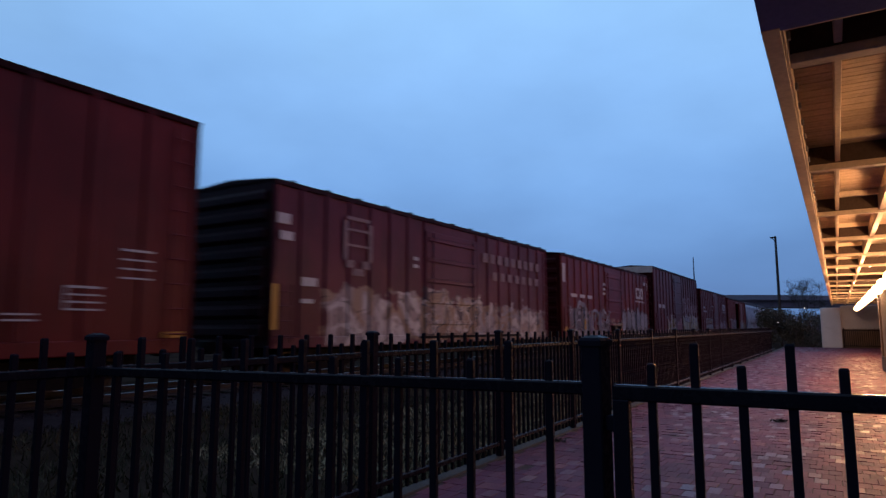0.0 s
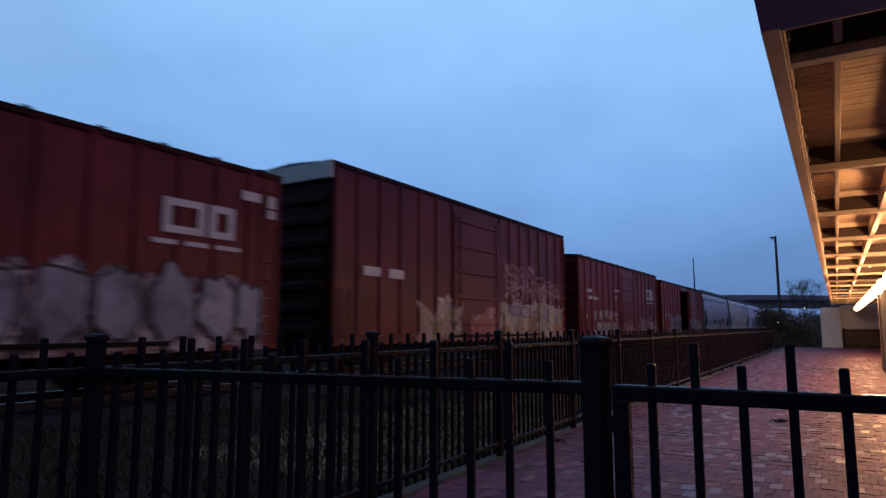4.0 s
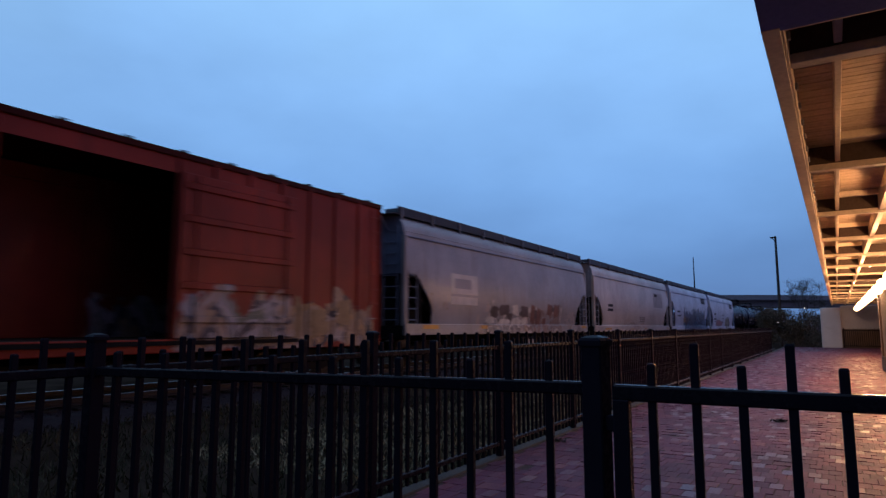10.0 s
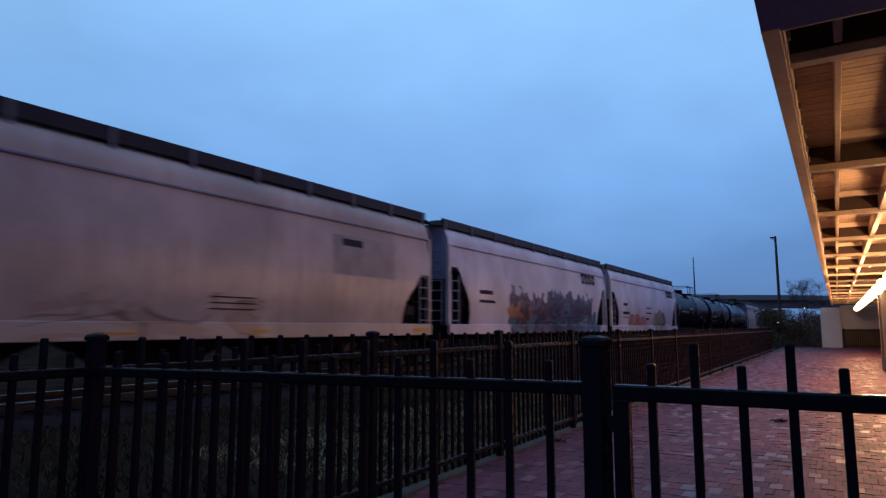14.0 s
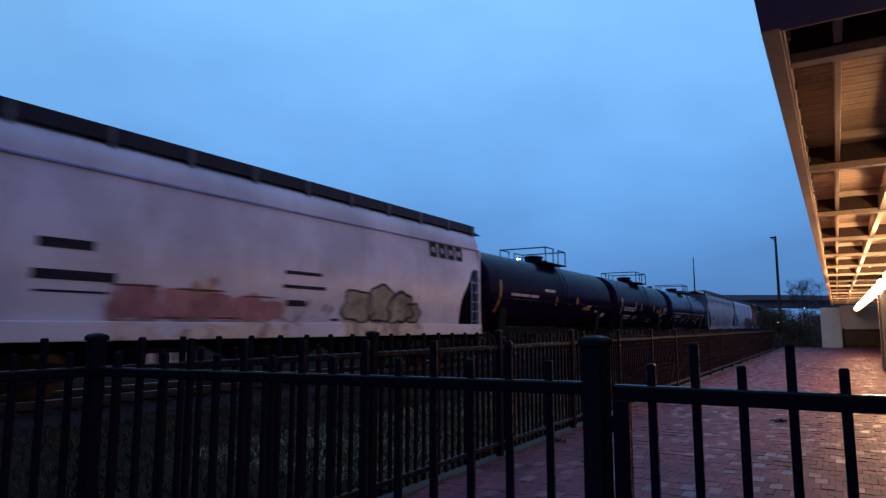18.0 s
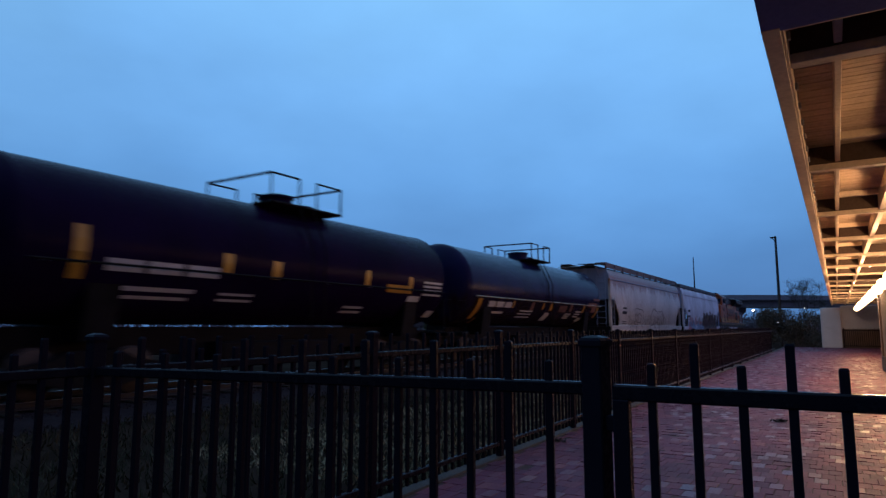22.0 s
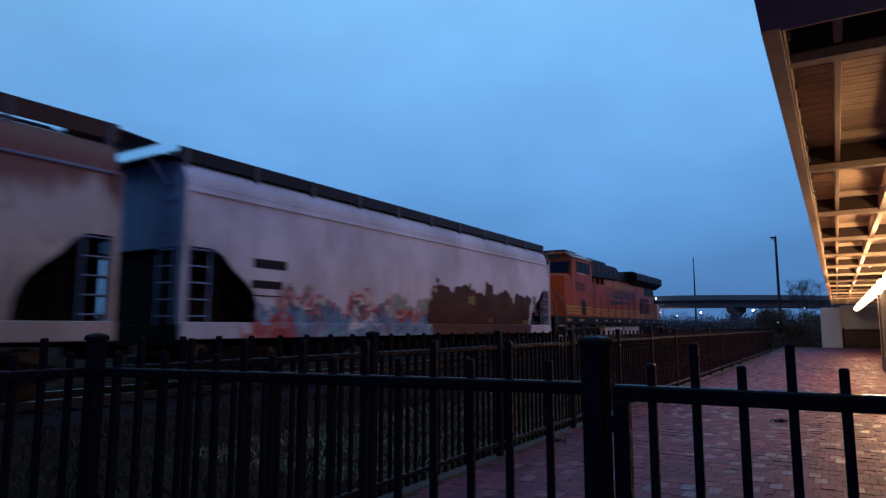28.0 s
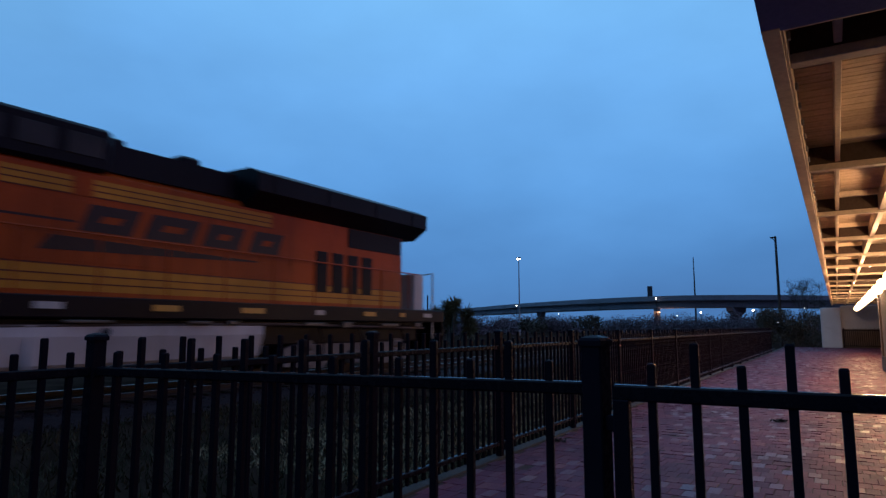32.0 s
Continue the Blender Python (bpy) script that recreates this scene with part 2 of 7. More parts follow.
BLACK_PAINT = surf("black_powder_coat", (0.0150, 0.0118, 0.0195), 0.27, 0.0, 0.10, 3.0, 30.0, 0.0, spec=0.015)
def brick_mat(name, island):
    """Dull red paver; every brick has its own tone and a few are worn smooth and damp."""
    m, nt, bs = node_mat(name)
    tc = nt.nodes.new("ShaderNodeTexCoord").outputs["Object"] if island else nt.nodes.new("ShaderNodeNewGeometry").outputs["Position"]
    r = nt.nodes.new("ShaderNodeNewGeometry").outputs["Random Per Island"] if island else nt.nodes.new("ShaderNodeObjectInfo").outputs["Random"]
    col = steps(nt, r, [(0.0, (0.10, 0.028, 0.060)), (0.35, (0.145, 0.036, 0.074)), (0.7, (0.17, 0.046, 0.080)), (0.93, (0.19, 0.055, 0.084)), (1.0, (0.24, 0.085, 0.10))])
    big, small = noise_node(nt, tc, 0.9, 5.0), noise_node(nt, tc, 55.0, 3.0)
    col = mix_node(nt, span(nt, big, 0.42, 0.72, 0.0, 0.75), col, (0.070, 0.022, 0.040))
    col = mix_node(nt, span(nt, small, 0.4, 0.7, 0.0, 0.45), col, (0.055, 0.014, 0.022))
    nt.links.new(col, bs.inputs["Base Color"])
    r2 = calc(nt, "FRACT", calc(nt, "MULTIPLY", r, 17.31))
    nt.links.new(span(nt, r2, 0.74, 1.0, 0.60, 0.38), bs.inputs["Roughness"])
    nt.links.new(span(nt, r2, 0.74, 1.0, 0.14, 0.30), bs.inputs["Specular IOR Level"])
    bump_to(nt, bs, small, 0.35)
    return m


BRICK, BRICK_ONE = brick_mat("paver_brick", True), brick_mat("paver_brick_single", False)
SAND = surf("joint_sand", (0.045, 0.020, 0.018), 0.9, 0.0, 0.3, 5.0, 120.0, 0.3)
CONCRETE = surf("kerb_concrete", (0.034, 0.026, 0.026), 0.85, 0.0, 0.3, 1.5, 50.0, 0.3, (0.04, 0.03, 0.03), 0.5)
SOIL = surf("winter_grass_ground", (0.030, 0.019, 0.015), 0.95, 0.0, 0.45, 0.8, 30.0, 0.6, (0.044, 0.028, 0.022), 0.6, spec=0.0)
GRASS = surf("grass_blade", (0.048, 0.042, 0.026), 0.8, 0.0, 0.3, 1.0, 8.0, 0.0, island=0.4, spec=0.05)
PALE_GRASS = surf("pale_grass_blade", (0.24, 0.19, 0.12), 0.8, 0.0, 0.3, 1.0, 8.0, 0.0, island=0.4, spec=0.05)
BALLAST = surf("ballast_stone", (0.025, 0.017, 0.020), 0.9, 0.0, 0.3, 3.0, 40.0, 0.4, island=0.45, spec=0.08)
TIE = surf("creosoted_tie", (0.030, 0.024, 0.020), 0.85, 0.0, 0.3, 3.0, 40.0, 0.3, spec=0.1)
# beam webs coloured brown: the shade above the cream flanges is painted in
BEAM_WEB = surf("shaded_beam_web", (0.075, 0.045, 0.028), 0.7, 0.0, 0.2, 1.5, 30.0, 0.12)
RAIL_PAINT = surf("black_rail_paint", (0.0125, 0.0100, 0.0160), 0.24, 0.0, 0.10, 3.0, 30.0, 0.0, spec=0.09)
RAIL = surf("rail_steel", (0.014, 0.009, 0.009), 0.7, 0.0, 0.3, 3.0, 40.0, 0.1)
RAIL_TOP = surf("polished_rail_head", (0.20, 0.19, 0.21), 0.38, 1.0, 0.1, 3.0, 40.0, 0.02)
TIMBER = surf("painted_canopy_timber", (0.74, 0.61, 0.44), 0.6, 0.0, 0.12, 1.2, 30.0, 0.12, (0.36, 0.26, 0.17), 0.35)
DECK = surf("canopy_deck_boards", (0.58, 0.45, 0.30), 0.65, 0.0, 0.16, 1.4, 26.0, 0.15, (0.25, 0.17, 0.10), 0.35, island=0.07)
TRIM_BLUE = surf("blue_grey_sheet_metal", (0.17, 0.29, 0.60), 0.5, 0.0, 0.15, 1.2, 40.0, 0.08)
STUCCO = surf("white_stucco", (0.66, 0.66, 0.66), 0.85, 0.0, 0.08, 1.2, 60.0, 0.3, (0.45, 0.43, 0.40), 0.35)
WALL_BRICK = surf("buff_wall_brick", (0.15, 0.095, 0.06), 0.8, 0.0, 0.2, 1.0, 30.0, 0.3, island=0.2)
DARK_STEEL = surf("dark_underframe_steel", (0.0065, 0.005, 0.006), 0.75, 0.0, 0.4, 2.0, 25.0, 0.3, (0.013, 0.009, 0.008), 0.4, spec=0.12)
WHEEL_STEEL = surf("wheel_steel", (0.045, 0.034, 0.028), 0.55, 0.6, 0.3, 3.0, 30.0, 0.15)
STENCIL = surf("white_stencil_paint", (0.46, 0.44, 0.44), 0.6, 0.0, 0.12, 3.0, 40.0, 0.05, (0.35, 0.28, 0.25), 0.4)
FADED = surf("faded_lettering_paint", (0.19, 0.115, 0.125), 0.6, 0.0, 0.2, 3.0, 40.0, 0.05, (0.13, 0.05, 0.05), 0.7)
PANEL_GREY = surf("faded_grey_panel", (0.26, 0.24, 0.25), 0.6, 0.0, 0.2, 1.5, 40.0, 0.05, (0.36, 0.32, 0.31), 0.6)
DARK_STENCIL = surf("dark_stencil_paint", (0.018, 0.018, 0.030), 0.7, 0.0, 0.15, 3.0, 40.0, 0.05, (0.06, 0.055, 0.06), 0.4, spec=0.15)
YELLOW = surf("yellow_reflective_tape", (0.44, 0.21, 0.02), 0.35, 0.0, 0.1, 3.0, 40.0, 0.05)
GALV = surf("galvanised_steel", (0.42, 0.43, 0.45), 0.45, 0.6, 0.15, 3.0, 40.0, 0.08)
BRASSY = surf("yellow_painted_pipe", (0.30, 0.17, 0.06), 0.35, 0.3, 0.15, 3.0, 40.0, 0.08)
POLE_WOOD = surf("weathered_pole_wood", (0.05, 0.04, 0.036), 0.85, 0.0, 0.3, 2.0, 30.0, 0.3, stretch=(8, 8, 0.6))
BRIDGE = surf("bridge_concrete", (0.23, 0.24, 0.29), 0.85, 0.0, 0.12, 0.15, 3.0, 0.2, (0.10, 0.10, 0.10), 0.4)
SCRUB = surf("winter_scrub", (0.14, 0.105, 0.12), 0.9, 0.0, 0.25, 0.08, 1.0, 0.0, island=0.12, spec=0.0)
PALM = surf("palm_leaf", (0.16, 0.15, 0.085), 0.7, 0.0, 0.3, 0.6, 5.0, 0.0, island=0.35, spec=0.1)
LEAF = surf("evergreen_leaf", (0.078, 0.070, 0.055), 0.8, 0.0, 0.3, 0.6, 5.0, 0.0, island=0.4, spec=0.05)
WEED = surf("weed_blade", (0.06, 0.05, 0.045), 0.8, 0.0, 0.3, 2.0, 20.0, 0.0, island=0.4, spec=0.1)
SIGN_BACK = surf("dull_sign_back", (0.035, 0.035, 0.05), 0.5, 0.0, 0.2, 0.5, 5.0, 0.0)
BARK = surf("bark", (0.075, 0.062, 0.055), 0.9, 0.0, 0.3, 2.0, 20.0, 0.3)
LAMP_GLOW = glow("warm_lamp_glass", (1.0, 0.66, 0.28), 6.0)
FAR_LAMP = glow("distant_lamp", (1.0, 0.86, 0.62), 14.0)


# ---- ground, track, platform ----
TRACK_X = -11.95
FENCE_X = -3.1
END_Y = 50.0


def build_ground():
    g = Geo()
    xs = [-1500, -300, -80, -40, -16.2, -9.4, -5.0, FENCE_X - 0.16, 12, 60, 300, 1500]
    ys = [-600, -60, -10, 0, 10, 25, 50, 75, 150, 300, 800, 3000]
    vs = [(x, y, -0.06) for y in ys for x in xs]
    n = len(xs)
    fs = [(j * n + i, j * n + i + 1, (j + 1) * n + i + 1, (j + 1) * n + i) for j in range(len(ys) - 1) for i in range(n - 1)]
    g.add(vs, fs)
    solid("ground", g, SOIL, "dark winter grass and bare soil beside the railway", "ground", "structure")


def build_grass():
    rnd = random.Random(5)
    g = Geo()
    for i in range(24000):
        y = 2.0 + 26 * rnd.random() ** 1.6
        x = rnd.uniform(-9.4, FENCE_X - 0.12)
        if rnd.random() < 0.15:
            x = FENCE_X - 0.1 - abs(rnd.gauss(0, 0.12))
        h, a, w = rnd.uniform(0.04, 0.13), rnd.uniform(0, 6.28), rnd.uniform(0.006, 0.014)
        lx, ly = rnd.gauss(0, 0.04), rnd.gauss(0, 0.04)
        c, s = math.cos(a) * w, math.sin(a) * w
        g.add([(x - c, y - s, -0.06), (x + c, y + s, -0.06), (x + lx, y + ly, -0.06 + h)], [(0, 1, 2)])
    # paler blades added to raise the ground tone along the fence
    pale_blades = Geo()
    for i in range(16000):
        y = 4.6 + 16 * rnd.random() ** 1.2
        x = FENCE_X - 0.12 - 3.2 * rnd.random() ** 1.5
        h, a, w = rnd.uniform(0.03, 0.09), rnd.uniform(0, 6.28), rnd.uniform(0.006, 0.014)
        lx, ly = rnd.gauss(0, 0.05), rnd.gauss(0, 0.05)
        c, s = math.cos(a) * w, math.sin(a) * w
        pale_blades.add([(x - c, y - s, -0.06), (x + c, y + s, -0.06), (x + lx, y + ly, -0.06 + h)], [(0, 1, 2)])
    tagged(new("dry_grass", raw("dry_grass", pale_blades, PALE_GRASS)), "pale grass blades along the foot of the fence", "grass", "", "stuff")
    me = bpy.data.meshes.new("grass")
    me.from_pydata(g.v, [], g.f)
    me.materials.append(GRASS)
    tagged(new("grass", me), "short rough dark green grass beside the fence", "grass", "", "stuff")


def build_track():
    rnd = random.Random(8)
    bed = Geo()
    rows = []
    for j in range(60):
        y = -290 + 680 * (j / 59)
        rows.append([(TRACK_X + dx, y, z) for dx, z in ((-3.0, -0.08), (-2.3, -0.02), (-1.9, 0.0), (1.9, 0.0), (2.3, -0.02), (3.0, -0.08))])
    bed.loft(rows, closed=False)
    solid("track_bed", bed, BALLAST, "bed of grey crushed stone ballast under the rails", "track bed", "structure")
    st = Geo()
    for i in range(9000):
        y = 2 + 60 * rnd.random() ** 1.4
        x = TRACK_X + rnd.uniform(-1.0, 2.7)
        r = rnd.uniform(0.02, 0.045)
        z = -0.005 if abs(x - TRACK_X) < 1.9 else -0.04
        p = [(x + r * rnd.uniform(.7, 1.2) * dx, y + r * rnd.uniform(.7, 1.2) * dy, z + r * rnd.uniform(.5, 1.1) * dz)
             for dx, dy, dz in ((1, 0, 0), (0, 1, 0), (-1, 0, 0), (0, -1, 0), (0, 0, 1))]
        st.add(p, [(0, 1, 4), (1, 2, 4), (2, 3, 4), (3, 0, 4)])
    me = bpy.data.meshes.new("ballast")
    me.from_pydata(st.v, [], st.f)
    me.materials.append(BALLAST)
    tagged(new("ballast", me), "loose grey ballast stones along the track", "gravel", "", "stuff")
    road = thing("railway_track", "rusty steel rails on dark wooden ties", "railway track", kind="structure")
    tie = Geo().slab(TRACK_X - 1.3, TRACK_X + 1.3, -0.11, 0.11, -0.04, 0.035, 0.012).mesh("tie", TIE)
    for i in range(190):
        o = part("tie", tie, None, road)
        o.location = (rnd.uniform(-0.03, 0.03), -6 + 0.52 * i + rnd.uniform(-0.02, 0.02), 0)
    rest = Geo()
    for i in range(1080):
        y = 92.8 + 0.52 * i if i < 540 else -6.52 - 0.52 * (i - 540)
        rest.box(TRACK_X - 1.3, TRACK_X + 1.3, y - 0.11, y + 0.11, -0.04, 0.035)
    tagged(part("far_ties", rest, TIE, road, "row of far wooden ties"), kind="stuff")
    for sx in (-0.755, 0.755):
        c = TRACK_X + sx
        prof = [(-0.075, 0.03), (0.075, 0.03), (0.07, 0.045), (0.012, 0.06), (0.012, 0.115), (0.037, 0.12), (0.037, 0.148), (-0.037, 0.148), (-0.037, 0.12), (-0.012, 0.115), (-0.012, 0.06), (-0.07, 0.045)]
        r = part("rail", Geo().prism_y([(c + x, z) for x, z in prof], -290, 390), RAIL, road)
        part("rail_head", Geo().box(c - 0.034, c + 0.034, -290, 390, 0.1485, 0.1525), RAIL_TOP, r, "polished rail head")


def build_platform():
    solid("platform_base", Geo().box(FENCE_X + 0.06, 1.2, -4.0, 24.8, -0.25, -0.005).box(FENCE_X + 0.06, 2.66, 24.8, END_Y + 0.5, -0.25, -0.005), SAND, "dark sanded joint bed under the brick paving", "paving bed", "structure")
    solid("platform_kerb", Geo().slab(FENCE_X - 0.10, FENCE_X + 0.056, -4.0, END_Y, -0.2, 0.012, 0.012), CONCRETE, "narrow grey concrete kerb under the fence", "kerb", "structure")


def brick_mesh(w, l, h):
    b = 0.0025
    g = Geo()
    lo = [(-w, -l, -h), (w, -l, -h), (w, l, -h), (-w, l, -h)]
    mid = [(-w, -l, -b), (w, -l, -b), (w, l, -b), (-w, l, -b)]
    top = [(-w + b, -l + b, 0), (w - b, -l + b, 0), (w - b, l - b, 0), (-w + b, l - b, 0)]
    g.loft([lo, mid, top], caps=False)
    g.add(top, [(0, 1, 2, 3)])
    return g


def build_paving():
    rnd = random.Random(11)
    pave = thing("brick_paving", "worn red brick pavers in staggered courses, damp under the lamps", "paving", kind="structure")
    px, py = 0.107, 0.212
    meshes = [brick_mesh(px / 2 - 0.0018 - 0.0008 * k, py / 2 - 0.002 - 0.001 * k, 0.05).mesh("brick", BRICK_ONE) for k in range(3)]
    far = Geo()
    nx = int((2.60 - (FENCE_X + 0.08)) / px)
    for j in range(-33, int((END_Y - 3.2) / py)):
        for i in range(nx):
            x = FENCE_X + 0.08 + px * (i + 0.5) + (px / 2 if j % 2 else 0) - 0.02
            y = 3.2 + py * (j + 0.5)
            if x > (1.14 if y < 24.8 else 2.55):
                continue
            dz, rx, ry, rz = rnd.gauss(0, 0.0016), rnd.gauss(0, 0.016), rnd.gauss(0, 0.014), rnd.gauss(0, 0.012)
            if 5.0 < y < 6.8 and -0.95 < x < 1.0 and len(pave.children) < 300:
                o = part("brick", meshes[rnd.randrange(3)], None, pave)
                o.matrix_basis = Matrix.LocRotScale((x, y, dz), Euler((rx, ry, rz)), None)
            else:
                w, l, b = px / 2 - rnd.uniform(0.001, 0.0028), py / 2 - rnd.uniform(0.001, 0.003), 0.0025
                c, s = math.cos(rz), math.sin(rz)
                ring = lambda w, l, z: [(x + c * u - s * v, y + s * u + c * v, z + dz + rx * v - ry * u) for u, v in ((-w, -l), (w, -l), (w, l), (-w, l))]
                lo, mid, top = ring(w, l, -0.03), ring(w, l, -b), ring(w - b, l - b, 0)
                far.add(lo + mid + top, [(0, 1, 5, 4), (1, 2, 6, 5), (2, 3, 7, 6), (3, 0, 4, 7), (4, 5, 9, 8), (5, 6, 10, 9), (6, 7, 11, 10), (7, 4, 8, 11), (8, 9, 10, 11)])
    me = bpy.data.meshes.new("far_bricks")
    me.from_pydata(far.v, [], far.f)
    me.materials.append(BRICK)
    tagged(part("far_bricks", me, None, pave, "remaining red brick pavers"), kind="stuff")


# ---- fences ----
RAIL_Z, TALL, SHORT, POST_TOP = 1.16, 1.30, 1.232, 1.322


def picket_mesh(top, w=0.0135):
    b = 0.002
    r = lambda k, z: [(k * x, k * y, z) for x, y in ((-w + b, -w), (w - b, -w), (w, -w + b), (w, w - b), (w - b, w), (-w + b, w), (-w, w - b), (-w, -w + b))]
    return Geo().loft([r(1, 0.05), r(1, top - 0.006), r(0.75, top)]).mesh("picket", BLACK_PAINT)


def post_geo(w, top):
    return Geo().slab(-w, w, -w, w, -0.05, top - 0.03, 0.004)


def cap_geo(w, top):
    k = w + 0.006
    sq = lambda s, z: [(-s, -s, z), (s, -s, z), (s, s, z), (-s, s, z)]
    return Geo().loft([sq(k, top - 0.036), sq(k, top - 0.018), sq(k * 0.82, top - 0.008), sq(k * 0.3, top)])


def fence_run(name, label, a, b, picks, posts, post_w=0.031):
    """A picket fence from a to b (plan points); picks: (distance, tall?), posts: distances."""
    d = Vector((b[0] - a[0], b[1] - a[1]))
    ln = d.length
    ang = math.degrees(math.atan2(d.y, d.x))
    f = thing(name, label, "fence", pose(a[0], a[1], 0, 0, 0, ang), "black picket fences")
    for z in (RAIL_Z, 0.16):
        part("rail", Geo().slab(0, ln, -0.021, 0.021, z - 0.045, z, 0.006), RAIL_PAINT, f)
    for u, tall in picks:
        o = part("picket", PICK_TALL if tall else PICK_SHORT, None, f)
        o.location = (u, 0, 0)
    for u in posts:
        p = part("post", post_geo(post_w, POST_TOP), BLACK_PAINT, f)
        p.location = (u, 0, 0)
        part("post_cap", cap_geo(post_w, POST_TOP), BLACK_PAINT, p)
    return f


PICK_TALL, PICK_SHORT = picket_mesh(TALL), picket_mesh(SHORT)
LABEL_FENCE = "black steel picket fence, tall and short pickets,"


def build_fences():
    start = -2.6
    posts_y = [1.78 + 2.19 * k for k in range(-2, 18)]
    n_gap, picks = 18, []
    for k in range(len(posts_y) - 1):
        for i in range(1, n_gap):
            picks.append((posts_y[k] + 2.19 * i / n_gap - start, i % 2 == 0))
    near = [p for p in picks if p[0] + start < 21.3]
    fence_run("long_fence", LABEL_FENCE + " along the platform", (FENCE_X, start), (FENCE_X, 21.5), near, [y - start for y in posts_y if -2.6 <= y < 21.5], 0.034)
    far = [(p[0] + start - 21.5, p[1]) for p in picks if p[0] + start > 21.5]
    fence_run("long_fence", LABEL_FENCE + " at the far end", (FENCE_X, 21.5), (FENCE_X, 41.2), far, [y - 21.5 for y in posts_y if 21.5 <= y < 41.3], 0.034)
    fence_run("cross_fence", LABEL_FENCE + " across the platform", (-0.76, 2.2), (-3.1 + 0.034, 1.78), [(0.136 + 0.1495 * i, i % 2 == 1) for i in range(15)], [])
    fence_run("end_fence", LABEL_FENCE + " before the end wall", (0.34, 49.75), (2.6, 49.75), [(0.12 + 0.115 * i, i % 2 == 0) for i in range(18)], [0.03, 2.22])
    # gate post and gate
    gp = thing("gate_post", "square black steel gate post with a domed cap", "post", pose(-0.724, 2.185, 0, 0, 0, -9), "")
    part("post_shaft", Geo().slab(-0.038, 0.038, -0.038, 0.038, -0.05, 1.295, 0.005), BLACK_PAINT, gp)
    part("post_cap", cap_geo(0.038, 1.322), BLACK_PAINT, gp)
    part("hinge", Geo().slab(0.038, 0.075, -0.02, 0.02, 1.00, 1.055, 0.006), BLACK_PAINT, gp)
    part("hinge", Geo().slab(0.038, 0.075, -0.02, 0.02, 0.20, 0.255, 0.006), BLACK_PAINT, gp)
    ang = math.degrees(math.atan2(0.05, 0.76))
    gate = thing("picket_gate", "closed black steel picket gate with alternating picket heights", "gate", pose(-0.654, 2.148, 0, 0, 0, ang))
    for z in (RAIL_Z, 0.16):
        part("gate_rail", Geo().slab(0.0, 1.6, -0.021, 0.021, z - 0.052, z, 0.006), RAIL_PAINT, gate)
    for u in (0.028, 1.57):
        part("gate_stile", Geo().slab(u - 0.026, u + 0.026, -0.026, 0.026, 0.06, 1.112, 0.004), BLACK_PAINT, gate)
    for i in range(11):
        o = part("picket", PICK_TALL if i % 2 else PICK_SHORT, None, gate)
        o.location = (0.127 + 0.1345 * i, 0, 0)


# ---- canopy and station building ----
CAN_Z = EYE + 1.45
CAN_Y0, CAN_Y1 = 3.34, END_Y
CAN_X0, CAN_X1 = -0.225, 2.62
BAYS = [3.88 + 2.885 * i for i in range(16)]


